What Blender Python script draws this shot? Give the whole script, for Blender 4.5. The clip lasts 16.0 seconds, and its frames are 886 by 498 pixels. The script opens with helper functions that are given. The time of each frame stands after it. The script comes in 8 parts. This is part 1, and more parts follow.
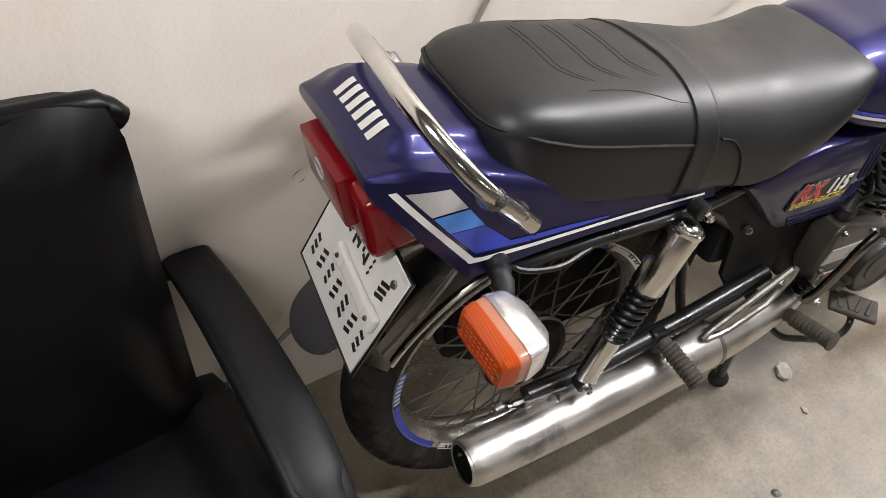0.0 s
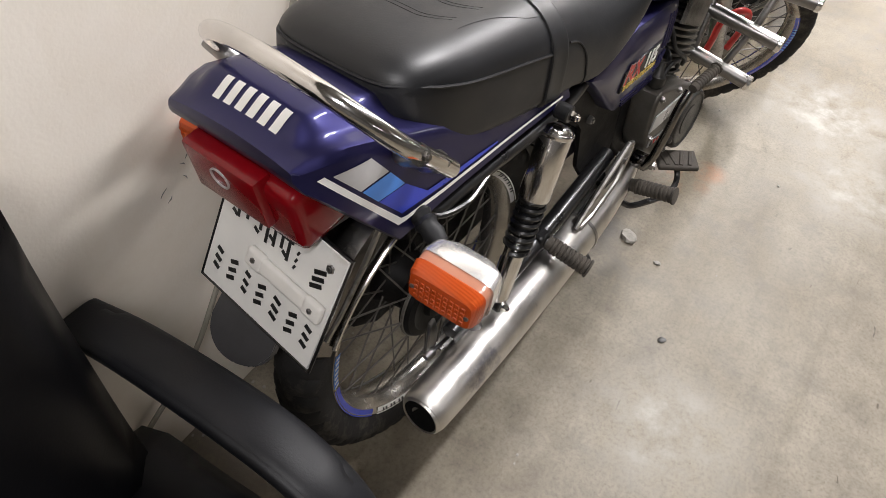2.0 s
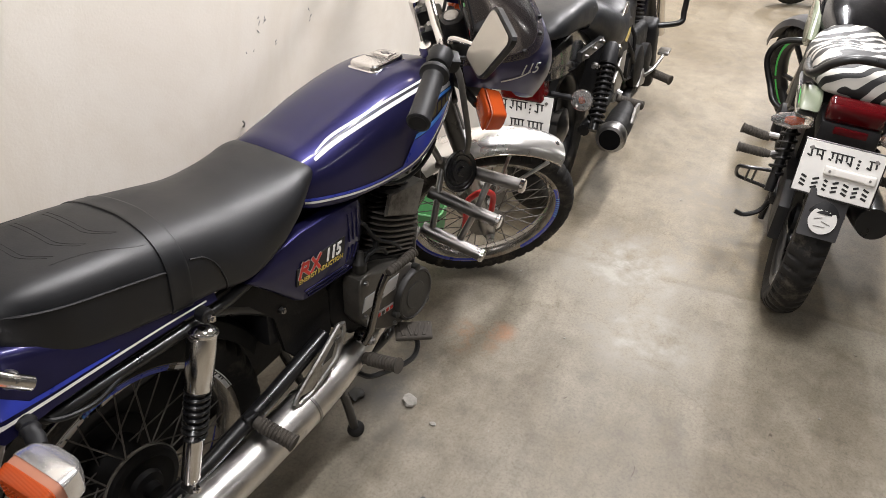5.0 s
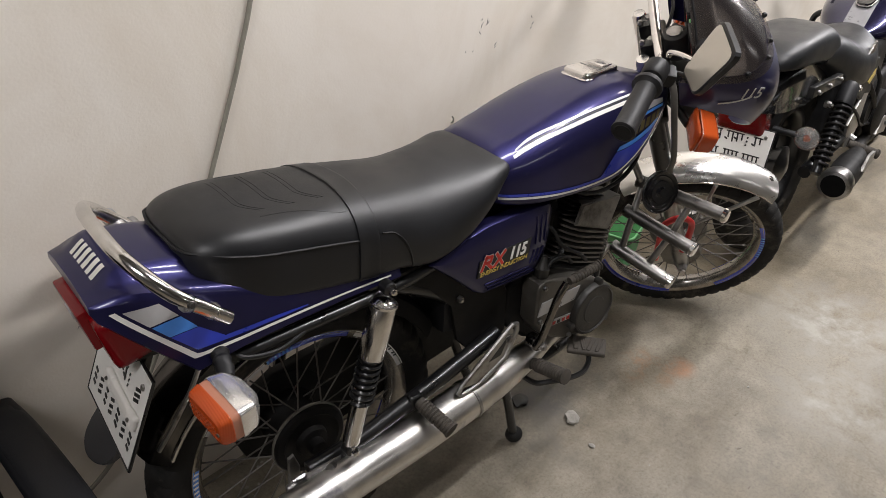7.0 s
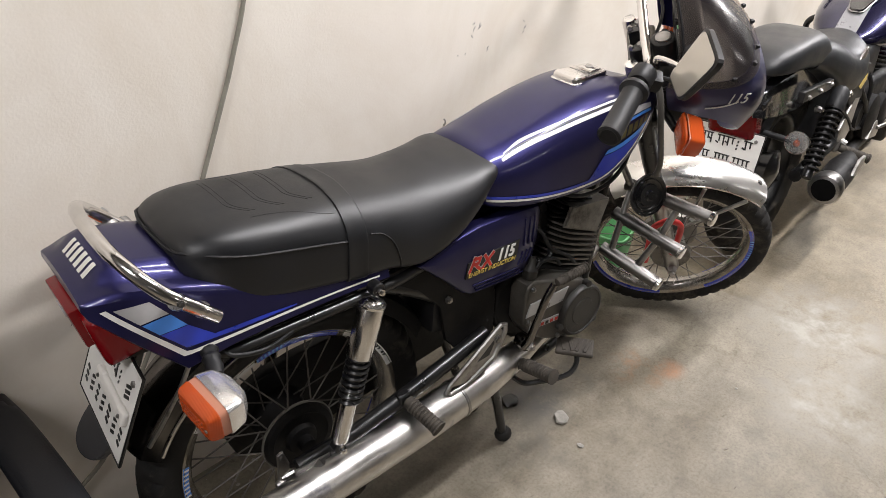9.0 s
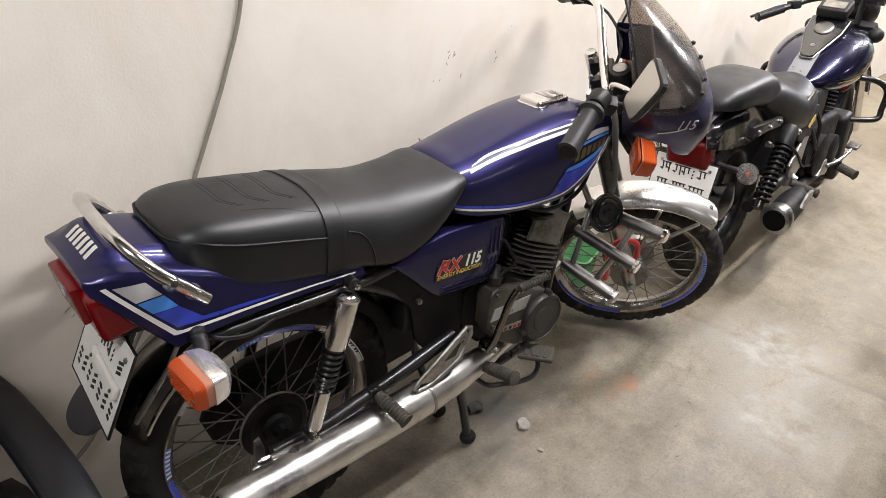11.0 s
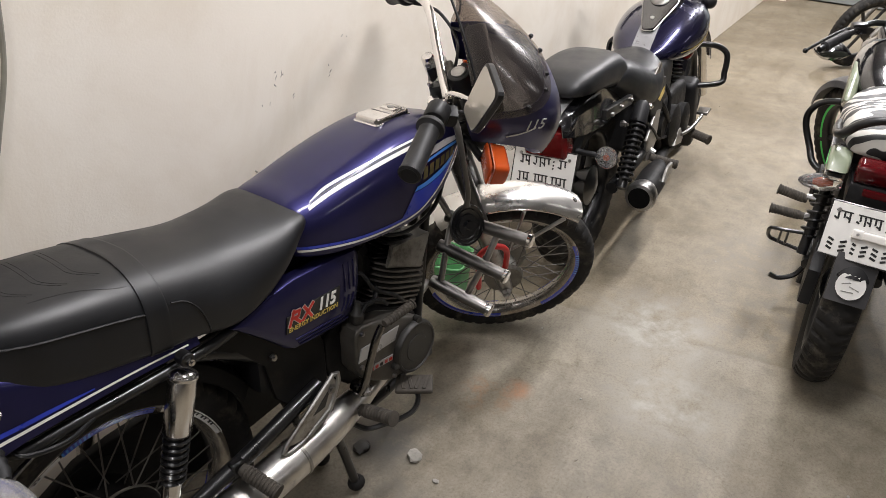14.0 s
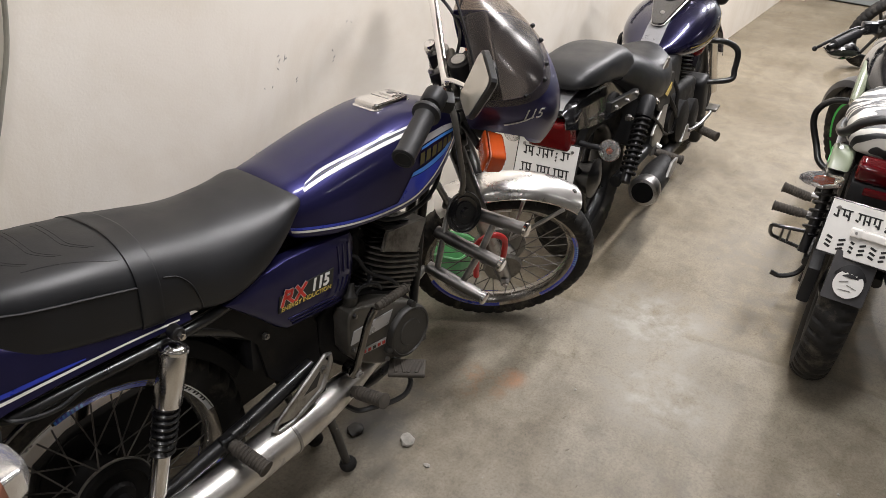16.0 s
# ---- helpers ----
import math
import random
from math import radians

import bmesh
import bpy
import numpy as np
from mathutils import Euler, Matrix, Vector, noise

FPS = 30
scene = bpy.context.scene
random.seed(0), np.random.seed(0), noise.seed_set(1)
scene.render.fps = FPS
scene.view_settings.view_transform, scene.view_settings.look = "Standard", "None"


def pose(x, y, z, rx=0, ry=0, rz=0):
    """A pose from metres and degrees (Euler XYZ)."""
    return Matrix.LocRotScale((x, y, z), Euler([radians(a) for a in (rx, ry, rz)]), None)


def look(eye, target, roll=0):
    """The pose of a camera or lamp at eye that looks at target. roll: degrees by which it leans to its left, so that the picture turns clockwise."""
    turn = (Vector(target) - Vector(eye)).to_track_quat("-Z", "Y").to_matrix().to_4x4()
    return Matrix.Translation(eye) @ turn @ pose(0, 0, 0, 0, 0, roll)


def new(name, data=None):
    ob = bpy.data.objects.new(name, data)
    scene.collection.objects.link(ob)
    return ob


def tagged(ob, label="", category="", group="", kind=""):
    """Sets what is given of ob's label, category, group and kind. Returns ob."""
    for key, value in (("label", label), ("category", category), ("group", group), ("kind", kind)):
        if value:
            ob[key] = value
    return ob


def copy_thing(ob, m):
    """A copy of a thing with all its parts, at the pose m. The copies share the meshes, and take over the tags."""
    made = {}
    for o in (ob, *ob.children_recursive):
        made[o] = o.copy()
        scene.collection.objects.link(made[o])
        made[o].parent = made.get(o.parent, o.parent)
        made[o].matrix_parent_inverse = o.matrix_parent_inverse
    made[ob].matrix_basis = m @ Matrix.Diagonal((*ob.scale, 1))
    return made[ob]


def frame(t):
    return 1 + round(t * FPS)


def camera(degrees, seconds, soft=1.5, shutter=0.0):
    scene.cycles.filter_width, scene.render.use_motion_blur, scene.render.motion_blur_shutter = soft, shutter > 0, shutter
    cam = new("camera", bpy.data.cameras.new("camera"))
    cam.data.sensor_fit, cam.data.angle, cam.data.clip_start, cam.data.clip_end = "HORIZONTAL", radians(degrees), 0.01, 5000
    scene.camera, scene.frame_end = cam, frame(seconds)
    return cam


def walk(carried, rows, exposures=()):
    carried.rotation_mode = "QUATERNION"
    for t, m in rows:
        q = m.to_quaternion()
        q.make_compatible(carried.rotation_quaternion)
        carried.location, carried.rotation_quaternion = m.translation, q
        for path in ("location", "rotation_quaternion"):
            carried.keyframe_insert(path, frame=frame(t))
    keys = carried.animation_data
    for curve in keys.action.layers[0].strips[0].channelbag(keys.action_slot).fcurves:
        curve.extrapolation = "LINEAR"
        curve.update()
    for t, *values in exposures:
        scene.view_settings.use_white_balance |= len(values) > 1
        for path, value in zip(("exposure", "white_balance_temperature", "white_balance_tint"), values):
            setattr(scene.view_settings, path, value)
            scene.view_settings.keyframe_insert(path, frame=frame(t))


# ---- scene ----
cam = camera(59.7, 16.0, 0.75)
PATH = [
    (0, (-0.6602, -0.4532, 1.2576), (0.4048, 0.5912, -0.1638), 13.3),
    (0.5, (-0.7272, -0.3430, 1.2401), (0.5160, 0.4831, -0.1792), 10.0),
    (1, (-0.7746, -0.3080, 1.2329), (0.5490, 0.3502, -0.2019), 11.5),
    (1.5, (-0.7787, -0.3162, 1.2381), (0.5747, 0.2637, -0.2019), 11.6),
    (2, (-0.7643, -0.3420, 1.2484), (0.6046, 0.2276, -0.1813), 10.1),
    (2.5, (-0.6747, -0.4470, 1.2916), (0.7261, 0.1875, -0.0783), 8.4),
    (3, (-0.5655, -0.6520, 1.3895), (0.9249, 0.1102, 0.1885), 10.3),
    (3.5, (-0.5655, -0.7632, 1.4368), (0.9661, 0.0783, 0.3471), 8.3),
    (4, (-0.6324, -0.7746, 1.4461), (0.9332, -0.0206, 0.3399), 4.7),
    (4.2, (-0.6530, -0.7797, 1.4482), (0.9507, -0.1143, 0.3399), 4.9),
    (6.3, (-0.5758, -0.9054, 1.4451), (1.0269, -0.1154, 0.4213), 4.1),
    (6.5, (-0.5953, -0.8961, 1.4430), (0.9332, 0.0175, 0.4069), 4.0),
    (7, (-0.6427, -0.8549, 1.4173), (0.7086, 0.2534, 0.3275), 4.8),
    (7.5, (-0.6324, -0.8477, 1.4008), (0.6211, 0.2915, 0.2276), 4.2),
    (8, (-0.6293, -0.8559, 1.4029), (0.6283, 0.2678, 0.2194), 4.9),
    (8.5, (-0.6273, -0.8590, 1.4193), (0.6891, 0.2451, 0.2822), 4.7),
    (10.8, (-0.7601, -0.9888, 1.4420), (0.6592, 0.1174, 0.4388), 7.5),
    (11, (-0.7447, -0.9806, 1.4358), (0.6880, 0.1174, 0.4419), 7.5),
    (11.5, (-0.6788, -0.9620, 1.4348), (0.8044, 0.0577, 0.4336), 5.9),
    (12, (-0.6108, -0.9631, 1.4338), (0.8951, -0.0041, 0.4058), 5.5),
    (12.5, (-0.5881, -0.9466, 1.4472), (0.9631, -0.0412, 0.4388), 4.2),
    (13, (-0.5686, -0.9260, 1.4544), (1.0238, -0.0546, 0.4810), 4.3),
    (13.5, (-0.5593, -0.9260, 1.4564), (1.0187, -0.0381, 0.4738), 3.8),
    (14, (-0.5665, -0.9435, 1.4482), (1.0269, -0.0896, 0.4614), 3.8),
    (14.5, (-0.5706, -0.9476, 1.4379), (1.0434, -0.1576, 0.4305), 3.8),
    (15, (-0.5737, -0.9558, 1.4338), (1.0218, -0.1463, 0.4141), 4.2),
    (15.5, (-0.5717, -0.9672, 1.4348), (1.0032, -0.1195, 0.4120), 4.3),
    (16, (-0.5644, -0.9878, 1.4441), (1.0053, -0.1102, 0.4388), 4.9),
]
walk(cam, [(t, look(eye, target, roll)) for t, eye, target, roll in PATH], [(0, 0.15), (1.5, 0.1), (2.5, 0.05), (4.0, -0.06), (6.3, -0.39), (7, -0.5), (7.7, -0.28), (8.7, -0.14), (10.8, -0.1), (11.5, -0.1), (12.5, -0.09), (13, -0.18), (14.5, -0.5), (16, -0.45)])

# ---- light ----
world = bpy.data.worlds.new("world")
scene.world = world
world.use_nodes = True
world.node_tree.nodes["Background"].inputs[0].default_value = (0.9, 0.92, 1.0, 1)
world.node_tree.nodes["Background"].inputs[1].default_value = 0.02
scene.view_settings.exposure = 0.0

WALL_Y = 0.29
CEIL_Z = 2.75
# place and watts of each tube light
TUBES = [(-2.0, -0.85, 50), (0.95, -0.70, 68), (2.95, -0.65, 88), (5.4, -0.80, 124), (8.1, -1.0, 112), (-2.4, -4.2, 14), (1.6, -4.4, 14), (5.6, -4.4, 28)]


# ---- materials ----
def nodes_of(name):
    m = bpy.data.materials.new(name)
    m.use_nodes = True
    t = m.node_tree
    return m, t, t.nodes["Principled BSDF"]


def add(t, kind, **inputs):
    n = t.nodes.new(kind)
    for k, v in inputs.items():
        n.inputs[k.replace("_", " ")].default_value = v
    return n


def ramp(t, fac, stops):
    r = t.nodes.new("ShaderNodeValToRGB")
    while len(r.color_ramp.elements) < len(stops):
        r.color_ramp.elements.new(0.5)
    for e, (p, c) in zip(r.color_ramp.elements, stops):
        e.position, e.color = p, (c[0], c[1], c[2], 1) if not isinstance(c, float) else (c, c, c, 1)
    t.links.new(fac, r.inputs[0])
    return r.outputs[0]


def coords(t):
    return t.nodes.new("ShaderNodeTexCoord").outputs["Object"]


def tint(c, k):
    return tuple(min(1.0, v * k) for v in c)


def surface(name, c, rough=0.5, metal=0.0, vary=0.25, scale=18.0, fine=160.0, bump=0.06, coat=0.0, dirt=None, dirt_at=0.62, rough_vary=0.12, spec=0.5, coat_rough=0.06):
    """Base colour with a broad and a fine variation, uneven gloss and slight relief."""
    m, t, b = nodes_of(name)
    co = coords(t)
    big = add(t, "ShaderNodeTexNoise", Scale=scale, Detail=6.0, Roughness=0.6)
    small = add(t, "ShaderNodeTexNoise", Scale=fine, Detail=3.0, Roughness=0.6)
    t.links.new(co, big.inputs["Vector"])
    t.links.new(co, small.inputs["Vector"])
    col = ramp(t, big.outputs[0], [(0.3, tint(c, 1 - vary)), (0.7, tint(c, 1 + vary))])
    if dirt:
        spot = add(t, "ShaderNodeTexNoise", Scale=scale * 0.6, Detail=9.0, Roughness=0.72)
        t.links.new(co, spot.inputs["Vector"])
        k = ramp(t, spot.outputs[0], [(dirt_at - 0.05, 0.0), (dirt_at + 0.1, 1.0)])
        mix = t.nodes.new("ShaderNodeMix")
        mix.data_type = "RGBA"
        t.links.new(k, mix.inputs[0])
        t.links.new(col, mix.inputs[6])
        mix.inputs[7].default_value = (*dirt, 1)
        col = mix.outputs[2]
    t.links.new(col, b.inputs["Base Color"])
    rr = ramp(t, big.outputs[0], [(0.25, max(0.02, rough - rough_vary)), (0.75, min(1.0, rough + rough_vary))])
    t.links.new(rr, b.inputs["Roughness"])
    b.inputs["Metallic"].default_value = metal
    b.inputs["Specular IOR Level"].default_value = spec
    b.inputs["Coat Weight"].default_value = coat
    b.inputs["Coat Roughness"].default_value = coat_rough
    if bump:
        bp = add(t, "ShaderNodeBump", Strength=bump, Distance=0.004)
        t.links.new(small.outputs[0], bp.inputs["Height"])
        t.links.new(bp.outputs[0], b.inputs["Normal"])
    return m


def glassy(name, c, rough=0.08, trans=0.75, ribs=0.12):
    m, t, b = nodes_of(name)
    b.inputs["Base Color"].default_value = (*c, 1)
    b.inputs["Roughness"].default_value = rough
    b.inputs["Transmission Weight"].default_value = trans
    b.inputs["IOR"].default_value = 1.45
    co = coords(t)
    w = add(t, "ShaderNodeTexWave", Scale=90.0, Distortion=0.0)
    t.links.new(co, w.inputs["Vector"])
    bp = add(t, "ShaderNodeBump", Strength=ribs, Distance=0.002)
    t.links.new(w.outputs[1], bp.inputs["Height"])
    t.links.new(bp.outputs[0], b.inputs["Normal"])
    return m


def concrete():
    m, t, b = nodes_of("trowelled_concrete")
    co = coords(t)
    big = add(t, "ShaderNodeTexNoise", Scale=1.3, Detail=9.0, Roughness=0.66)
    mid = add(t, "ShaderNodeTexNoise", Scale=11.0, Detail=9.0, Roughness=0.74)
    fine = add(t, "ShaderNodeTexNoise", Scale=120.0, Detail=5.0, Roughness=0.75)
    smear = add(t, "ShaderNodeTexNoise", Scale=4.0, Detail=8.0, Roughness=0.68, Distortion=1.8)
    speck = add(t, "ShaderNodeTexNoise", Scale=46.0, Detail=4.0, Roughness=0.6, Distortion=0.8)
    stretch = t.nodes.new("ShaderNodeMapping")
    stretch.inputs["Rotation"].default_value = (0, 0, 0.5)
    stretch.inputs["Scale"].default_value = (0.35, 1.0, 1.0)
    t.links.new(co, stretch.inputs["Vector"])
    t.links.new(stretch.outputs[0], smear.inputs["Vector"])
    t.links.new(stretch.outputs[0], speck.inputs["Vector"])
    for n in (big, mid, fine):
        t.links.new(co, n.inputs["Vector"])
    crack = t.nodes.new("ShaderNodeTexVoronoi")
    crack.feature = "DISTANCE_TO_EDGE"
    crack.inputs["Scale"].default_value = 0.55
    bend = add(t, "ShaderNodeTexNoise", Scale=5.0, Detail=6.0, Roughness=0.7)
    t.links.new(co, bend.inputs["Vector"])
    off = t.nodes.new("ShaderNodeMix")
    off.data_type, off.blend_type = "RGBA", "ADD"
    off.inputs[0].default_value = 0.22
    t.links.new(co, off.inputs[6])
    t.links.new(bend.outputs[1], off.inputs[7])
    t.links.new(off.outputs[2], crack.inputs["Vector"])
    col = ramp(t, mid.outputs[0], [(0.28, (0.136, 0.115, 0.083)), (0.5, (0.216, 0.190, 0.144)), (0.72, (0.280, 0.250, 0.196))])
    for tex, stops in ((big.outputs[0], [(0.36, (0.70, 0.665, 0.60)), (0.56, (1.0, 1.0, 1.0)), (0.68, (1.10, 1.09, 1.07))]),
                       (smear.outputs[0], [(0.34, (0.84, 0.82, 0.78)), (0.50, (1.0, 1.0, 1.0)), (0.70, (1.08, 1.08, 1.09))]),
                       (fine.outputs[0], [(0.30, (0.68, 0.66, 0.63)), (0.52, (1.0, 1.0, 1.0)), (0.75, (1.10, 1.10, 1.10))]),
                       (speck.outputs[0], [(0.25, (0.42, 0.38, 0.32)), (0.31, (1.0, 1.0, 1.0))]),
                       (crack.outputs[0], [(0.0, (0.84, 0.82, 0.79)), (0.003, (1.0, 1.0, 1.0))])):
        mx = t.nodes.new("ShaderNodeMix")
        mx.data_type, mx.blend_type = "RGBA", "MULTIPLY"
        mx.inputs[0].default_value = 1.0
        t.links.new(col, mx.inputs[6])
        t.links.new(ramp(t, tex, stops), mx.inputs[7])
        col = mx.outputs[2]
    # joint between two pours across the floor; the far one is browner, paler away from the joint
    side = t.nodes.new("ShaderNodeVectorMath")
    side.operation = "DOT_PRODUCT"
    side.inputs[1].default_value = (1.0, 0.095, 0.0)
    t.links.new(co, side.inputs[0])
    wander = t.nodes.new("ShaderNodeMath")
    wander.operation = "MULTIPLY_ADD"
    wander.inputs[1].default_value, wander.inputs[2].default_value = 0.10, 0.666 + 0.5 - 0.05
    t.links.new(bend.outputs[0], wander.inputs[0])
    place = t.nodes.new("ShaderNodeMath")
    place.operation = "ADD"
    t.links.new(side.outputs["Value"], place.inputs[0])
    t.links.new(wander.outputs[0], place.inputs[1])
    mx = t.nodes.new("ShaderNodeMix")
    mx.data_type, mx.blend_type = "RGBA", "MULTIPLY"
    mx.inputs[0].default_value = 1.0
    t.links.new(col, mx.inputs[6])
    t.links.new(ramp(t, place.outputs[0], [(0.0, (1.0, 1.0, 1.01)), (0.485, (1.04, 1.04, 1.05)), (0.496, (0.84, 0.80, 0.74)), (0.506, (0.80, 0.76, 0.69)), (0.53, (0.94, 0.90, 0.83)), (1.0, (1.10, 1.055, 0.98))]), mx.inputs[7])
    col = mx.outputs[2]
    # separate patches: oil by the stand, rust specks, a pale scrape, others darker and paler
    for x, y, r, tone, edge in ((0.76, -0.10, 0.13, (0.105, 0.10, 0.09), 0.62), (0.70, -0.06, 0.05, (0.05, 0.048, 0.045), 0.5), (1.08, -0.23, 0.11, (0.34, 0.17, 0.08), 0.40), (1.15, -0.30, 0.06, (0.33, 0.16, 0.08), 0.45), (0.93, -0.12, 0.10, (0.15, 0.14, 0.12), 0.45), (1.7, -0.55, 0.30, (0.335, 0.315, 0.27), 0.50), (2.45, -0.75, 0.28, (0.19, 0.165, 0.13), 0.50), (1.35, -0.70, 0.25, (0.33, 0.31, 0.265), 0.48), (-0.30, 0.20, 0.22, (0.13, 0.11, 0.085), 0.52), (0.62, -0.20, 0.12, (0.15, 0.135, 0.11), 0.46), (1.95, -0.95, 0.35, (0.17, 0.15, 0.12), 0.44), (0.25, -0.45, 0.20, (0.33, 0.31, 0.265), 0.48)):
        shift = t.nodes.new("ShaderNodeMapping")
        shift.inputs["Location"].default_value = ((2.6 - x) / r, (-3.11 - y) / r, 0.0)
        shift.inputs["Scale"].default_value = (1 / r, 1 / r, 0.0)
        t.links.new(co, shift.inputs["Vector"])
        ball = t.nodes.new("ShaderNodeTexGradient")
        ball.gradient_type = "SPHERICAL"
        t.links.new(shift.outputs[0], ball.inputs["Vector"])
        mul = t.nodes.new("ShaderNodeMath")
        mul.operation = "MULTIPLY"
        t.links.new(ramp(t, ball.outputs[1], [(0.0, 0.0), (0.7, 1.0)]), mul.inputs[0])
        t.links.new(ramp(t, mid.outputs[0], [(edge - 0.12, 0.95), (edge + 0.14, 0.0)]), mul.inputs[1])
        mx = t.nodes.new("ShaderNodeMix")
        mx.data_type = "RGBA"
        t.links.new(mul.outputs[0], mx.inputs[0])
        t.links.new(col, mx.inputs[6])
        mx.inputs[7].default_value = (*tone, 1)
        col = mx.outputs[2]
    t.links.new(col, b.inputs["Base Color"])
    t.links.new(ramp(t, mid.outputs[0], [(0.3, 0.46), (0.7, 0.66)]), b.inputs["Roughness"])
    bp = add(t, "ShaderNodeBump", Strength=0.20, Distance=0.004)
    t.links.new(fine.outputs[0], bp.inputs["Height"])
    t.links.new(bp.outputs[0], b.inputs["Normal"])
    return m


def plaster():
    m, t, b = nodes_of("painted_plaster")
    co = coords(t)
    big = add(t, "ShaderNodeTexNoise", Scale=1.6, Detail=6.0, Roughness=0.6)
    stain = add(t, "ShaderNodeTexNoise", Scale=2.6, Detail=9.0, Roughness=0.7, Distortion=0.6)
    speck = add(t, "ShaderNodeTexNoise", Scale=34.0, Detail=6.0, Roughness=0.75)
    fine = add(t, "ShaderNodeTexNoise", Scale=180.0, Detail=3.0)
    stretch = t.nodes.new("ShaderNodeMapping")
    stretch.inputs["Scale"].default_value = (1.0, 1.0, 0.8)
    t.links.new(co, stretch.inputs["Vector"])
    t.links.new(stretch.outputs[0], stain.inputs["Vector"])
    for n in (big, speck, fine):
        t.links.new(co, n.inputs["Vector"])
    col = ramp(t, big.outputs[0], [(0.3, (0.765, 0.703, 0.617)), (0.7, (0.845, 0.793, 0.712))])
    for tex, stops in ((stain, [(0.34, (0.93, 0.91, 0.88)), (0.55, (1.0, 1.0, 1.0))]), (speck, [(0.20, (0.66, 0.62, 0.56)), (0.27, (1.0, 1.0, 1.0))])):
        mx = t.nodes.new("ShaderNodeMix")
        mx.data_type, mx.blend_type = "RGBA", "MULTIPLY"
        mx.inputs[0].default_value = 1.0
        t.links.new(col, mx.inputs[6])
        t.links.new(ramp(t, tex.outputs[0], stops), mx.inputs[7])
        col = mx.outputs[2]
    t.links.new(col, b.inputs["Base Color"])
    b.inputs["Roughness"].default_value = 0.62
    bp = add(t, "ShaderNodeBump", Strength=0.10, Distance=0.004)
    t.links.new(fine.outputs[0], bp.inputs["Height"])
    t.links.new(bp.outputs[0], b.inputs["Normal"])
    return m


def zebra():
    m, t, b = nodes_of("zebra_print_cover")
    co = coords(t)
    w = add(t, "ShaderNodeTexWave", Scale=8.0, Distortion=9.0, Detail=1.5)
    w.inputs["Detail Scale"].default_value = 0.8
    w.bands_direction = "DIAGONAL"
    t.links.new(co, w.inputs["Vector"])
    t.links.new(ramp(t, w.outputs[0], [(0.44, (0.012, 0.012, 0.012)), (0.5, (0.50, 0.48, 0.44))]), b.inputs["Base Color"])
    b.inputs["Roughness"].default_value = 0.55
    return m


PAINT = surface("metallic_purple_blue_paint", (0.0195, 0.0182, 0.080), rough=0.42, metal=0.80, vary=0.20, scale=5.0, fine=900.0, bump=0.0, coat=0.50, rough_vary=0.08, coat_rough=0.11)
TANK_PAINT = surface("deep_navy_purple_paint", (0.010, 0.009, 0.040), rough=0.24, metal=0.7, vary=0.15, scale=6.0, fine=900.0, bump=0.0, coat=1.0, rough_vary=0.06)
PAINT_DARK = surface("dark_purple_paint", (0.0065, 0.006, 0.026), rough=0.25, metal=0.5, vary=0.2, scale=6.0, fine=900.0, bump=0.0, coat=1.0)
VINYL = surface("black_seat_vinyl", (0.0042, 0.0047, 0.0062), rough=0.44, vary=0.30, scale=9.0, fine=420.0, bump=0.06, rough_vary=0.14, spec=0.58)
LEATHER = surface("black_leatherette", (0.0022, 0.0022, 0.0030), rough=0.38, vary=0.3, scale=7.0, fine=300.0, bump=0.05, rough_vary=0.12, spec=0.20)
RUBBER = surface("tyre_rubber", (0.016, 0.0152, 0.0145), rough=0.74, vary=0.35, scale=22.0, fine=200.0, bump=0.15, dirt=(0.075, 0.066, 0.053), dirt_at=0.56, spec=0.25)
BLACK_PLASTIC = surface("black_plastic", (0.010, 0.010, 0.011), rough=0.50, vary=0.3, scale=14.0, fine=240.0, bump=0.08, dirt=(0.022, 0.020, 0.017), dirt_at=0.66, spec=0.35)
ARM_PLASTIC = surface("dark_grey_moulded_plastic", (0.0065, 0.0068, 0.0085), rough=0.46, vary=0.2, scale=12.0, fine=300.0, bump=0.10, spec=0.3)
FLAP_PLASTIC = surface("grey_flap_plastic", (0.045, 0.044, 0.046), rough=0.42, vary=0.25, scale=12.0, fine=200.0, bump=0.06, dirt=(0.13, 0.12, 0.10), dirt_at=0.66)
BLACK_PAINT = surface("black_frame_paint", (0.006, 0.006, 0.0065), rough=0.34, vary=0.4, scale=20.0, fine=200.0, bump=0.05, dirt=(0.020, 0.017, 0.014), dirt_at=0.62, coat=0.2)
CHROME = surface("chrome", (0.76, 0.74, 0.72), rough=0.16, metal=1.0, vary=0.16, scale=9.0, fine=120.0, bump=0.03, dirt=(0.20, 0.17, 0.14), dirt_at=0.70, rough_vary=0.08)
# on the rear mudguard this dark base imitates reflected dark surroundings
DARK_CHROME = surface("tarnish_and_dark_reflection_chrome", (0.20, 0.19, 0.18), rough=0.14, metal=1.0, vary=0.35, scale=7.0, fine=120.0, bump=0.03, dirt=(0.06, 0.05, 0.045), dirt_at=0.60, rough_vary=0.08)
LAMP_CHROME = surface("plain_bright_chrome", (0.86, 0.84, 0.82), rough=0.24, metal=0.85, vary=0.06, scale=9.0, fine=120.0, bump=0.01, rough_vary=0.05)
GUARD_CHROME = surface("mudguard_chrome", (0.88, 0.86, 0.83), rough=0.29, metal=1.0, vary=0.10, scale=9.0, fine=120.0, bump=0.02, dirt=(0.35, 0.30, 0.25), dirt_at=0.72, rough_vary=0.10)
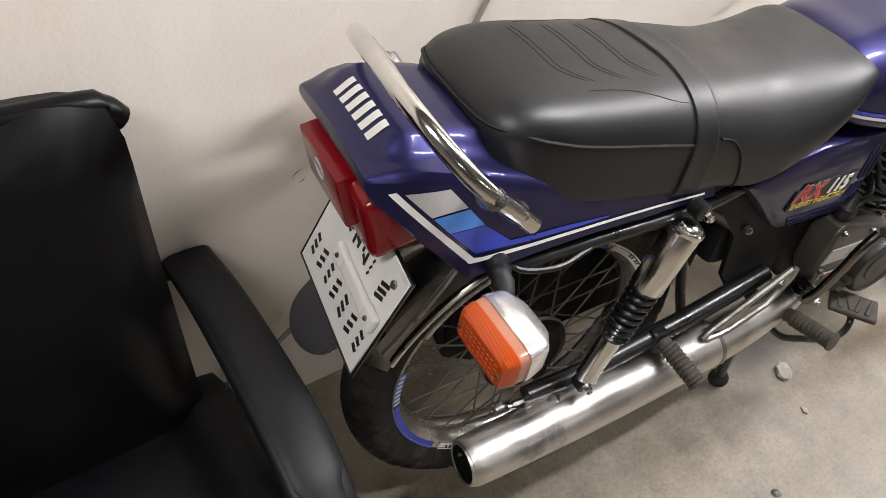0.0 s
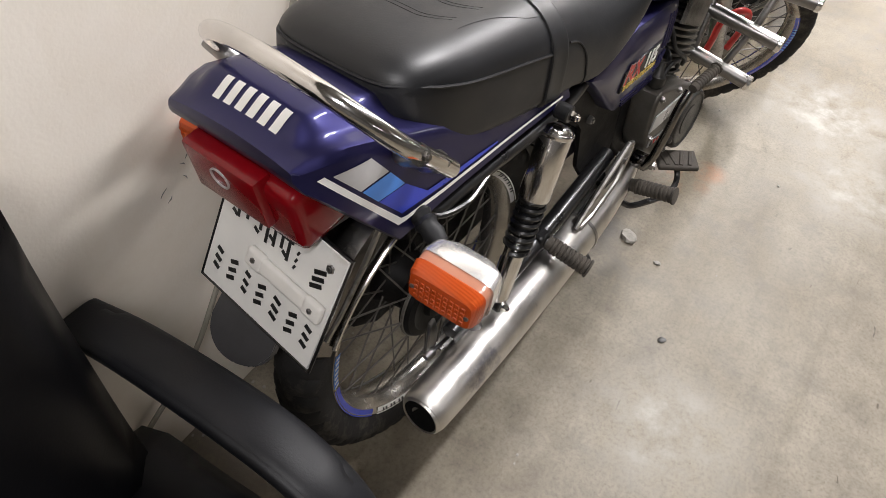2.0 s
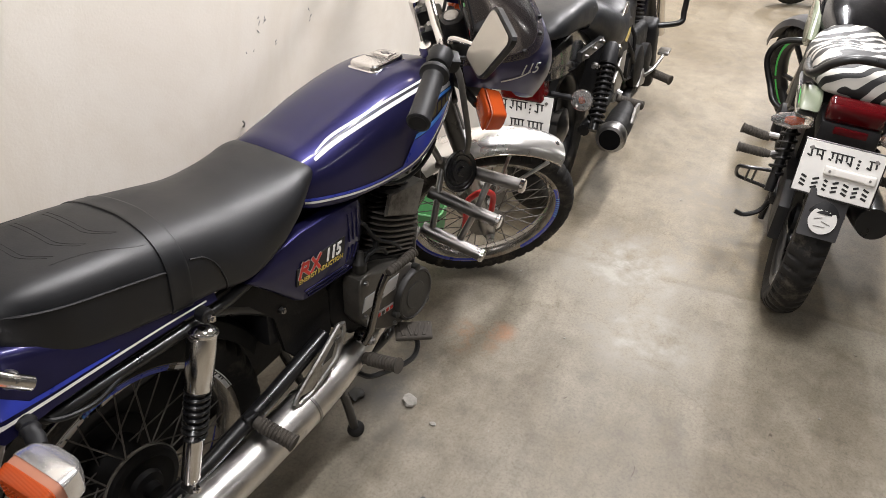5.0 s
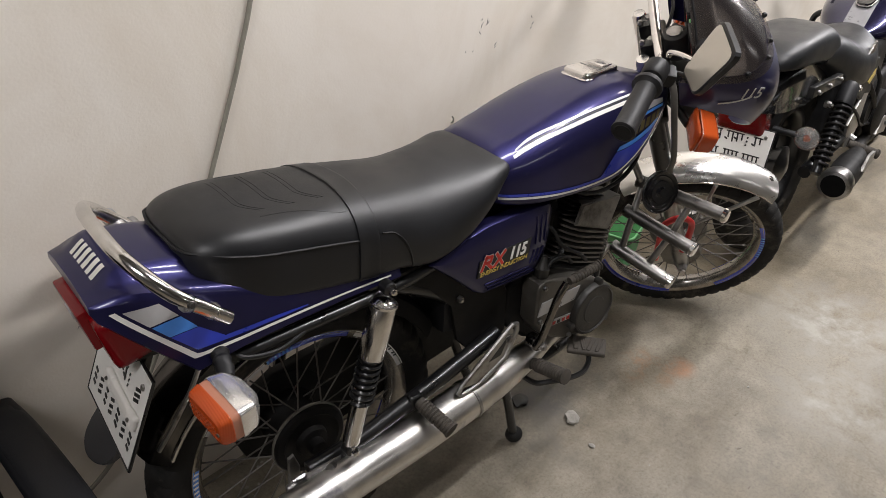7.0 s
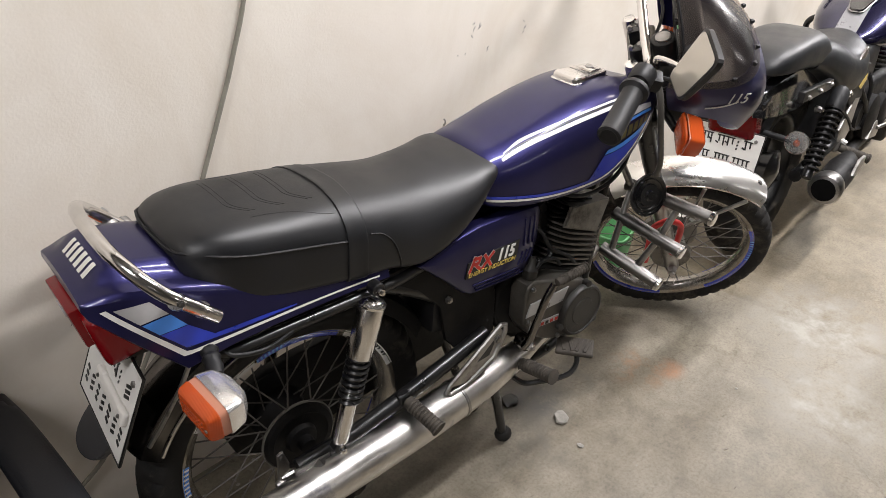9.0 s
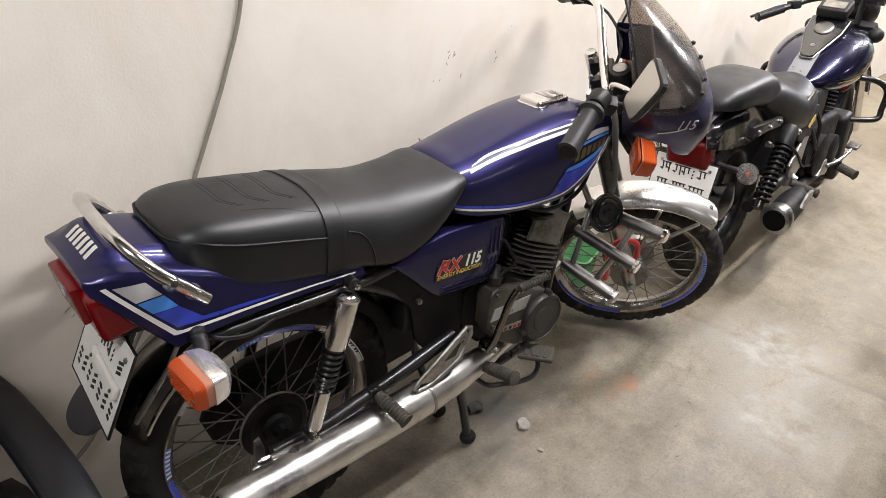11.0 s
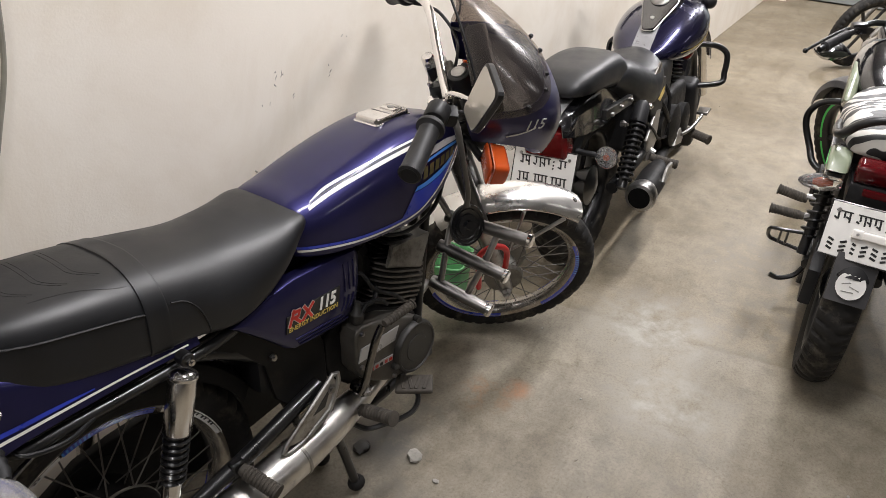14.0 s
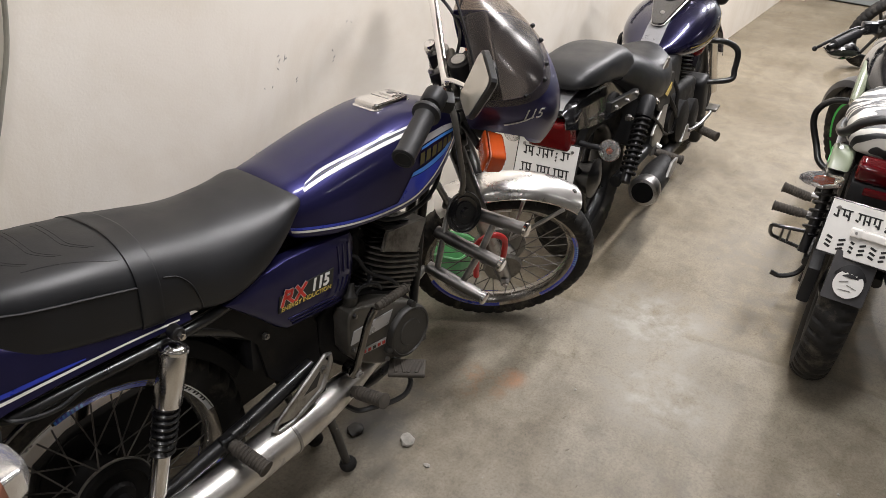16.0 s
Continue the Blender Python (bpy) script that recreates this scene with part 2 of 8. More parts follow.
WORN_CHROME = surface("worn_chrome", (0.64, 0.62, 0.59), rough=0.36, metal=1.0, vary=0.22, scale=11.0, fine=90.0, bump=0.10, dirt=(0.10, 0.10, 0.17), dirt_at=0.62, rough_vary=0.12)
RIM_CHROME = surface("dusty_rim_chrome", (0.40, 0.38, 0.35), rough=0.22, metal=0.9, vary=0.25, scale=14.0, fine=120.0, bump=0.05, dirt=(0.22, 0.18, 0.14), dirt_at=0.58)
STEEL = surface("dull_steel", (0.34, 0.33, 0.32), rough=0.36, metal=1.0, vary=0.3, scale=20.0, fine=160.0, bump=0.08, dirt=(0.09, 0.08, 0.07), dirt_at=0.60)
POLISHED_STEEL = surface("polished_steel", (0.25, 0.24, 0.23), rough=0.36, metal=1.0, vary=0.15, scale=20.0, fine=160.0, bump=0.04, dirt=(0.22, 0.20, 0.18), dirt_at=0.66)
SPOKE_STEEL = surface("dull_spoke_steel", (0.11, 0.10, 0.09), rough=0.5, metal=0.4, vary=0.3, scale=30.0, bump=0.0)
HUB_GREY = surface("oily_grey_casting", (0.19, 0.18, 0.16), rough=0.48, metal=0.4, vary=0.3, scale=18.0, fine=220.0, bump=0.10, dirt=(0.06, 0.05, 0.04), dirt_at=0.56)
ALLOY = surface("cast_alloy", (0.40, 0.39, 0.37), rough=0.42, metal=0.9, vary=0.25, scale=16.0, fine=220.0, bump=0.10, dirt=(0.12, 0.10, 0.08), dirt_at=0.60)
ENGINE_GREY = surface("dark_engine_grey", (0.092, 0.085, 0.074), rough=0.40, metal=0.4, vary=0.3, scale=18.0, fine=220.0, bump=0.10, dirt=(0.075, 0.062, 0.048), dirt_at=0.58)
CASE_BLACK = surface("dusty_black_casting", (0.030, 0.0285, 0.026), rough=0.46, metal=0.2, vary=0.35, scale=22.0, fine=220.0, bump=0.12, dirt=(0.075, 0.066, 0.052), dirt_at=0.62)
ENGINE_BLACK = surface("engine_black", (0.008, 0.0075, 0.0075), rough=0.55, metal=0.2, vary=0.4, scale=26.0, fine=220.0, bump=0.12, dirt=(0.018, 0.016, 0.013), dirt_at=0.60, spec=0.25)
SILVER_BAND = surface("silver_band", (0.46, 0.46, 0.47), rough=0.35, metal=0.5, vary=0.15, scale=12.0, bump=0.04)
PEG_RUBBER = surface("dusty_peg_rubber", (0.055, 0.047, 0.038), rough=0.85, vary=0.35, scale=40.0, fine=260.0, bump=0.15)
# paler amber, the white reflection in the lens put into its colour
AMBER_SHEEN = glassy("amber_pale_sheen", (0.58, 0.26, 0.17), rough=0.16, trans=0.25, ribs=0.0)
DEEP_RED_LENS = glassy("deep_red_lens", (0.085, 0.003, 0.005), rough=0.12, trans=0.2, ribs=0.0)
RED_LENS = glassy("red_lens", (0.24, 0.004, 0.008), rough=0.14, trans=0.2, ribs=0.0)
DARK_RED = glassy("dark_red_lens", (0.22, 0.004, 0.006), rough=0.10, trans=0.35)
AMBER = glassy("amber_lens", (0.72, 0.115, 0.022), rough=0.12, trans=0.42)
CLEAR = glassy("clear_lens", (0.92, 0.92, 0.92), rough=0.06, trans=0.9)
WHITE_STRIPE = surface("white_stripe", (0.78, 0.77, 0.74), rough=0.4, vary=0.06, scale=20.0, bump=0.0, coat=0.5)
SILVER_DECAL = surface("silver_decal", (0.52, 0.52, 0.53), rough=0.35, metal=0.3, vary=0.08, scale=30.0, bump=0.0, coat=0.5)
SKY_DECAL = surface("light_blue_decal", (0.055, 0.24, 0.72), rough=0.35, vary=0.1, scale=20.0, bump=0.0, coat=0.6)
BLUE_DECAL = surface("royal_blue_decal", (0.020, 0.045, 0.46), rough=0.32, metal=0.1, vary=0.12, scale=16.0, bump=0.0, coat=0.7)
GOLD_DECAL = surface("gold_decal", (0.62, 0.46, 0.12), rough=0.35, metal=0.3, vary=0.1, scale=30.0, bump=0.0)
RED_DECAL = surface("red_decal", (0.55, 0.035, 0.025), rough=0.35, vary=0.15, scale=30.0, bump=0.0)
# soot colour, near black to carry the shade of a pipe's hole too
SOOT_SHADE = surface("soot_and_bore_shade", (0.003, 0.003, 0.003), rough=0.9, vary=0.3, scale=40.0, bump=0.1, spec=0.1)
STRIPE_GREY = surface("grey_tank_stripe", (0.22, 0.22, 0.235), rough=0.35, metal=0.3, vary=0.1, scale=12.0, bump=0.0, coat=0.5)
SCUFF = surface("grey_scuff", (0.20, 0.19, 0.18), rough=0.8, vary=0.2, scale=30.0, bump=0.0)
DARK_GOLD = surface("dark_gold_decal", (0.10, 0.085, 0.035), rough=0.4, metal=0.2, vary=0.15, scale=30.0, bump=0.0)
BLACK_DECAL = surface("black_decal", (0.012, 0.012, 0.012), rough=0.4, vary=0.1, scale=30.0, bump=0.0)
PLATE_WHITE = surface("white_number_plate", (0.74, 0.73, 0.70), rough=0.42, vary=0.07, scale=8.0, fine=200.0, bump=0.03, dirt=(0.50, 0.46, 0.40), dirt_at=0.66)
PLASTIC_WHITE = surface("white_plastic", (0.76, 0.74, 0.70), rough=0.35, vary=0.06, scale=14.0, bump=0.02)
RED_RUBBER = surface("red_plastic_sleeve", (0.55, 0.030, 0.030), rough=0.35, vary=0.15, scale=20.0, bump=0.04)
GREEN_PLASTIC = surface("green_plastic", (0.17, 0.46, 0.20), rough=0.5, vary=0.2, scale=12.0, bump=0.05)
CABLE_GREY = surface("grey_cable", (0.25, 0.235, 0.195), rough=0.6, vary=0.2, scale=20.0, bump=0.05)
GREEN_STRIPE = surface("green_stripe", (0.06, 0.55, 0.10), rough=0.4, vary=0.1, scale=20.0, bump=0.0)
LIME_PANEL = surface("pale_lime_panel", (0.21, 0.24, 0.165), rough=0.32, vary=0.15, scale=9.0, bump=0.02, coat=0.6)
GREY_PANEL = surface("glossy_grey_panel", (0.24, 0.24, 0.25), rough=0.3, metal=0.3, vary=0.15, scale=9.0, bump=0.02, coat=0.7)
GLOSS_BLACK = surface("glossy_black", (0.006, 0.006, 0.007), rough=0.18, vary=0.2, scale=10.0, bump=0.02, coat=0.8)
STONE = surface("broken_concrete_chip", (0.29, 0.275, 0.245), rough=0.9, vary=0.2, scale=60.0, fine=300.0, bump=0.3)
OIL = surface("dried_oil", (0.035, 0.033, 0.030), rough=0.5, vary=0.3, scale=40.0, bump=0.05)
ZEBRA = zebra()
CONCRETE = concrete()
DOOR_STEEL = surface("blue_grey_painted_steel", (0.24, 0.26, 0.265), rough=0.45, metal=0.2, vary=0.15, scale=3.0, fine=120.0, bump=0.03, dirt=(0.20, 0.19, 0.17), dirt_at=0.66)
# dark grey for the added room shell, chosen to deepen shadows
LOW_BOUNCE = surface("low_bounce_grey", (0.17, 0.165, 0.155), rough=0.85, vary=0.25, scale=2.0, fine=60.0, bump=0.1)
PLASTER = plaster()
DIAL_GLASS = surface("dusty_dial_glass", (0.16, 0.145, 0.12), rough=0.16, vary=0.35, scale=30.0, bump=0.0, coat=1.0)
MIRROR, _t, _b = nodes_of("mirror_glass")
_b.inputs["Base Color"].default_value = (0.66, 0.62, 0.55, 1)
_b.inputs["Metallic"].default_value, _b.inputs["Roughness"].default_value = 0.45, 0.16
SCREEN, _t, _b = nodes_of("smoked_acrylic")
_b.inputs["Base Color"].default_value = (0.030, 0.026, 0.028, 1)
_b.inputs["Roughness"].default_value = 0.16
_b.inputs["Specular IOR Level"].default_value = 1.0
_b.inputs["IOR"].default_value = 1.8
_haze = add(_t, "ShaderNodeTexNoise", Scale=14.0, Detail=6.0, Roughness=0.7)
_t.links.new(coords(_t), _haze.inputs["Vector"])
_t.links.new(ramp(_t, _haze.outputs[0], [(0.3, 0.10), (0.7, 0.30)]), _b.inputs["Roughness"])
_clear = _t.nodes.new("ShaderNodeBsdfTransparent")
_clear.inputs[0].default_value = (0.93, 0.89, 0.85, 1)
_mix = _t.nodes.new("ShaderNodeMixShader")
_mix.inputs[0].default_value = 0.28
_t.links.new(_clear.outputs[0], _mix.inputs[1])
_t.links.new(_b.outputs[0], _mix.inputs[2])
_t.links.new(_mix.outputs[0], _t.nodes["Material Output"].inputs[0])
LAMP_GLOW, _t, _b = nodes_of("lit_tube")
_b.inputs["Emission Color"].default_value, _b.inputs["Emission Strength"].default_value = (1.0, 0.97, 0.92, 1), 6.0


# ---- geometry helpers ----
V = Vector


def part(name, bm, material, parent=None, label="", smooth_at=40, matrix=None):
    """Links a bmesh as one mesh object under its thing."""
    if matrix is not None:
        bm.transform(matrix)
    bmesh.ops.recalc_face_normals(bm, faces=bm.faces)
    me = bpy.data.meshes.new(name)
    bm.to_mesh(me)
    bm.free()
    return linked(name, me, material, parent, label, smooth_at)


def linked(name, me, material, parent=None, label="", smooth_at=40):
    if material is not None and not me.materials:
        me.materials.append(material)
        me.polygons.foreach_set("use_smooth", [True] * len(me.polygons))
        me.set_sharp_from_angle(angle=radians(smooth_at))
    ob = new(name, me)
    ob.parent = parent
    if label:
        tagged(ob, label)
    return ob


def thing(name, m, label, category, group="", kind=""):
    e = new(name)
    e.matrix_world = m
    e.empty_display_size = 0.1
    return tagged(e, label, category, group, kind)


def between(a, b):
    a, b = V(a), V(b)
    return Matrix.Translation(a) @ (b - a).to_track_quat("Z", "X").to_matrix().to_4x4()


def spline(pts, k=6):
    """Points on a smooth line through pts."""
    p = [V(q) for q in pts]
    p = [2 * p[0] - p[1]] + p + [2 * p[-1] - p[-2]]
    out = []
    for i in range(1, len(p) - 2):
        a, b, c, d = p[i - 1 : i + 3]
        for j in range(k):
            s = j / k
            out.append(0.5 * ((2 * b) + (c - a) * s + (2 * a - 5 * b + 4 * c - d) * s * s + (3 * b - a - 3 * c + d) * s ** 3))
    return out + [p[-2]]


def tube(bm, pts, r, n=10, closed=False, caps=True):
    p = [V(q) for q in pts]
    k = len(p)
    rs = r if isinstance(r, (list, tuple)) else [r] * k
    up, rings = None, []
    for i in range(k):
        a, b = p[(i - 1) % k] if (closed or i) else p[0], p[(i + 1) % k] if (closed or i < k - 1) else p[-1]
        d = (b - a).normalized()
        if up is None:
            up = d.orthogonal().normalized()
        up = (up - d * up.dot(d)).normalized()
        side = d.cross(up)
        rings.append([bm.verts.new(p[i] + rs[i] * (math.cos(2 * math.pi * j / n) * up + math.sin(2 * math.pi * j / n) * side)) for j in range(n)])
    for i in range(k if closed else k - 1):
        a, b = rings[i], rings[(i + 1) % k]
        for j in range(n):
            bm.faces.new((a[j], a[(j + 1) % n], b[(j + 1) % n], b[j]))
    if caps and not closed:
        bm.faces.new(rings[0][::-1])
        bm.faces.new(rings[-1])
    return bm


def lathe(bm, profile, m, n=32, closed=False):
    """Turns (radius, height) pairs round the z axis of m."""
    rings = []
    for r, h in profile:
        rings.append([bm.verts.new(m @ V((max(r, 1e-4) * math.cos(2 * math.pi * j / n), max(r, 1e-4) * math.sin(2 * math.pi * j / n), h))) for j in range(n)])
    for i in range(len(rings) - (0 if closed else 1)):
        a, b = rings[i], rings[(i + 1) % len(rings)]
        for j in range(n):
            bm.faces.new((a[j], a[(j + 1) % n], b[(j + 1) % n], b[j]))
    if not closed:
        bm.faces.new(rings[0][::-1])
        bm.faces.new(rings[-1])
    return bm


def box(bm, size, m=Matrix(), bevel=0.0, seg=2):
    made = bmesh.ops.create_cube(bm, size=1.0, matrix=m @ Matrix.Diagonal((*size, 1)))
    if bevel:
        vs = set(made["verts"])
        es = [e for e in bm.edges if e.verts[0] in vs and e.verts[1] in vs]
        bmesh.ops.bevel(bm, geom=es, offset=bevel, segments=seg, affect="EDGES", profile=0.6)
    return bm


def prism(bm, poly, y0, y1, bevel=0.0, seg=2):
    """A plate with the outline poly in x and z, from y0 to y1."""
    a = [bm.verts.new((x, y0, z)) for x, z in poly]
    b = [bm.verts.new((x, y1, z)) for x, z in poly]
    fs = [bm.faces.new(a), bm.faces.new(b[::-1])]
    k = len(poly)
    for i in range(k):
        fs.append(bm.faces.new((a[i], b[i], b[(i + 1) % k], a[(i + 1) % k])))
    if bevel:
        es = {e for f in fs[:2] for e in f.edges}
        bmesh.ops.bevel(bm, geom=list(es), offset=bevel, segments=seg, affect="EDGES", profile=0.6)
    return bm


def loft(bm, secs, closed=True, cap=True):
    rings = [[bm.verts.new(v) for v in s] for s in secs]
    n = len(rings[0])
    for a, b in zip(rings, rings[1:]):
        for j in range(n if closed else n - 1):
            bm.faces.new((a[j], a[(j + 1) % n], b[(j + 1) % n], b[j]))
    if cap and closed:
        bm.faces.new(rings[0][::-1])
        bm.faces.new(rings[-1])
    return bm


def thicken(bm, t):
    """Gives an open sheet a thickness."""
    bmesh.ops.recalc_face_normals(bm, faces=bm.faces)
    bmesh.ops.solidify(bm, geom=list(bm.faces), thickness=t)
    return bm


def keyed(rows, x):
    """Smooth values between rows of (x, a, b, ...)."""
    if x <= rows[0][0]:
        return rows[0][1:]
    for i in range(len(rows) - 1):
        a, b = rows[i], rows[i + 1]
        if x <= b[0]:
            p, q = rows[max(i - 1, 0)], rows[min(i + 2, len(rows) - 1)]
            h = b[0] - a[0]
            s = (x - a[0]) / h
            out = []
            for j in range(1, len(a)):
                ma = (b[j] - p[j]) / max(b[0] - p[0], 1e-6) * h
                mb = (q[j] - a[j]) / max(q[0] - a[0], 1e-6) * h
                out.append((2 * s ** 3 - 3 * s * s + 1) * a[j] + (s ** 3 - 2 * s * s + s) * ma + (3 * s * s - 2 * s ** 3) * b[j] + (s ** 3 - s * s) * mb)
            return tuple(out)
    return rows[-1][1:]


class Body:
    """A rounded body along x: rows of x, bottom, top, half width, squareness above and below, height share of the widest point."""

    def __init__(self, rows):
        self.rows = rows

    def half(self, x, z):
        zb, zt, w, pu, pl, k = keyed(self.rows, x)
        zm = zb + (zt - zb) * k
        h, p = (zt - zm, pu) if z >= zm else (zm - zb, pl)
        u = min(abs(z - zm) / max(h, 1e-5), 1.0)
        return w * (1 - u ** p) ** (1 / p)

    def top(self, x, y):
        zb, zt, w, pu, pl, k = keyed(self.rows, x)
        zm = zb + (zt - zb) * k
        u = min(abs(y) / w, 1.0)
        return zm + (zt - zm) * (1 - u ** pu) ** (1 / pu)

    def section(self, x, n=40):
        zb, zt, w, pu, pl, k = keyed(self.rows, x)
        zm = zb + (zt - zb) * k
        out = []
        for j in range(n):
            a = 2 * math.pi * j / n
            c, s = math.cos(a), math.sin(a)
            p, h = (pu, zt - zm) if s >= 0 else (pl, zm - zb)
            out.append(V((x, w * math.copysign(abs(c) ** (2 / p), c), zm + h * math.copysign(abs(s) ** (2 / p), s))))
        return out

    def build(self, bm, steps=28, n=40):
        x0, x1 = self.rows[0][0], self.rows[-1][0]
        return loft(bm, [self.section(x0 + (x1 - x0) * i / steps, n) for i in range(steps + 1)])

    def decal(self, bm, lower, upper, side=-1, lift=0.0015, k=10, rows=3):
        """A film on the flank between two lines of (x, z)."""
        lo, hi = spline([(x, 0, z) for x, z in lower], k) if len(lower) > 2 else [V((lower[0][0], 0, lower[0][1])).lerp(V((lower[1][0], 0, lower[1][1])), i / k) for i in range(k + 1)], None
        hi = spline([(x, 0, z) for x, z in upper], k) if len(upper) > 2 else [V((upper[0][0], 0, upper[0][1])).lerp(V((upper[1][0], 0, upper[1][1])), i / k) for i in range(k + 1)]
        grid = []
        for a, b in zip(lo, hi):
            line = []
            for j in range(rows + 1):
                q = a.lerp(b, j / rows)
                line.append(bm.verts.new((q.x, side * (self.half(q.x, q.z) + lift), q.z)))
            grid.append(line)
        for a, b in zip(grid, grid[1:]):
            for j in range(rows):
                bm.faces.new((a[j], a[j + 1], b[j + 1], b[j]))
        return bm


def words(name, text, size, material, parent, m, label="", shear=0.0, depth=0.0006, squeeze=1.0, bold=0.0):
    """Flat letters turned into a mesh part; m maps x along the line, y up the letters."""
    cu = bpy.data.curves.new(name, "FONT")
    cu.body, cu.size, cu.extrude, cu.shear, cu.align_x, cu.offset = text, size, depth, shear, "LEFT", bold
    cu.resolution_u = 3
    tmp = new(name + "_tmp", cu)
    bpy.context.view_layer.update()
    me = bpy.data.meshes.new_from_object(tmp.evaluated_get(bpy.context.evaluated_depsgraph_get()))
    bpy.data.objects.remove(tmp)
    bpy.data.curves.remove(cu)
    me.transform(m @ Matrix.Diagonal((squeeze, 1, 1, 1)))
    me.materials.clear()
    return linked(name, me, material, parent, label)


def basis(o, x, y):
    """A pose from an origin and two axes."""
    x = V(x).normalized()
    z = x.cross(V(y)).normalized()
    y = z.cross(x)
    m = Matrix((x, y, z)).transposed().to_4x4()
    m.translation = V(o)
    return m


def bolt(parent, at, axis, r=0.009, h=0.008, material=None, name="bolt"):
    a = V(at)
    bm = bmesh.new()
    m = between(a, a + V(axis))
    lathe(bm, [(r, 0), (r, h * 0.6), (r * 0.85, h)], m, 6)
    lathe(bm, [(r * 0.5, h), (r * 0.5, h * 1.35)], m, 8)
    return part(name, bm, material or STEEL, parent, smooth_at=25)


# ---- the room ----
def slab(name, size, at, material, label, category=""):
    bm = bmesh.new()
    box(bm, size)
    ob = part(name, bm, material, None, smooth_at=30)
    ob.location = at
    return tagged(ob, label, category, kind="structure")


slab("floor", (13.8, 7.4, 0.2), (2.6, -3.11, -0.1), CONCRETE, "worn grey trowelled concrete floor with stains and dust", "floor")
slab("wall_north", (13.8, 0.2, 3.2), (2.6, WALL_Y + 0.1, 1.4), PLASTER, "off-white painted plaster wall with scuffs and stains", "wall")
# added south, west and east walls close the room, dark to cut bounce
slab("wall_south", (13.8, 0.2, 3.2), (2.6, -6.91, 1.4), LOW_BOUNCE, "added dark grey wall out of view that limits bounce light", "wall")
slab("wall_west", (0.2, 7.0, 3.2), (-4.3, -3.31, 1.4), LOW_BOUNCE, "added dark grey end wall that limits bounce light", "wall")
slab("wall_east", (0.2, 7.0, 3.2), (9.28, -3.31, 1.4), LOW_BOUNCE, "added dark grey end wall that limits bounce light", "wall")
slab("pillar", (0.34, 0.22, 2.76), (9.02, 0.195, 1.37), PLASTER, "off-white plastered pillar in the far corner", "pillar")
door = slab("door_1", (0.05, 4.0, 2.3), (9.165, -1.93, 1.16), DOOR_STEEL, "blue-grey painted steel gate at the far end", "gate")
for z, h in ((-1.10, 0.09), (-0.60, 0.06), (0.10, 0.06), (1.09, 0.08)):
    bm = bmesh.new()
    box(bm, (0.03, 3.96, h), pose(-0.036, 0, z), 0.006, 1)
    part("rail", bm, DOOR_STEEL, door)
# unseen ceiling, added and kept dark for stronger contrast
slab("ceiling", (13.8, 7.4, 0.2), (2.6, -3.11, CEIL_Z + 0.1), LOW_BOUNCE, "added dark grey ceiling out of view that limits bounce light", "ceiling")

for tx, ty, watts in TUBES:
    lamp = thing("tube_light", pose(tx, ty, CEIL_Z), "white fluorescent tube light fixed under the ceiling", "ceiling light", "ceiling tube lights")
    bm = bmesh.new()
    box(bm, (1.24, 0.07, 0.05), pose(0, 0, -0.026), 0.008)
    part("housing", bm, PLASTIC_WHITE, lamp)
    bm = bmesh.new()
    lathe(bm, [(0.010, 0.0), (0.014, 0.004), (0.014, 1.176), (0.010, 1.18)], between((-0.59, 0, -0.075), (0.59, 0, -0.075)), 12)
    part("tube", bm, LAMP_GLOW, lamp)
    light = bpy.data.lights.new("tube_glow", "AREA")
    light.shape, light.size, light.size_y, light.energy, light.color = "RECTANGLE", 1.2, 0.10, watts, (1.0, 0.972, 0.985)
    ob = new("tube_glow", light)
    ob.matrix_world = pose(tx, ty, CEIL_Z - 0.10)

# cable that hangs against the wall
bm = bmesh.new()
tube(bm, spline([(0.20, WALL_Y - 0.008, 1.9), (0.185, WALL_Y - 0.007, 1.35), (0.172, WALL_Y - 0.008, 1.10), (0.135, WALL_Y - 0.007, 0.96), (0.10, WALL_Y - 0.007, 0.865), (0.05, WALL_Y - 0.008, 0.74), (-0.02, WALL_Y - 0.008, 0.56), (-0.10, WALL_Y - 0.010, 0.42), (-0.17, WALL_Y - 0.012, 0.30), (-0.235, WALL_Y - 0.014, 0.21), (-0.34, WALL_Y - 0.016, 0.145), (-0.46, WALL_Y - 0.02, 0.07), (-0.62, WALL_Y - 0.03, 0.008)], 6), 0.0045, 8)
tagged(part("wall_cable", bm, CABLE_GREY), "thin grey cable hanging loose against the plaster wall", "cable")

# pencil scuffs on the plaster
north = bpy.data.objects["wall_north"]
scuff = random.Random(11)
for x, z, n, size in ((0.847, 0.890, 6, 0.030), (-0.209, 0.549, 5, 0.028), (1.05, 0.872, 3, 0.02), (0.90, 0.84, 2, 0.02), (0.79, 0.835, 2, 0.015), (1.10, 0.935, 2, 0.015)):
    for i in range(n):
        p = V((x + scuff.uniform(-1, 1) * size, WALL_Y - 0.0003, z + scuff.uniform(-1, 1) * size))
        q = p + V((scuff.uniform(-0.5, 0.8) * size * 0.6, 0, scuff.uniform(0.2, 0.8) * size * 0.6))
        bm = bmesh.new()
        tube(bm, [p - north.location, (p + q) / 2 + V((scuff.uniform(-0.003, 0.003), 0, 0)) - north.location, q - north.location], [0.0004, scuff.uniform(0.0008, 0.0014), 0.0003], 5)
        part("pencil_mark", bm, SCUFF, north)

# hooked wire end standing off the wall
bm = bmesh.new()
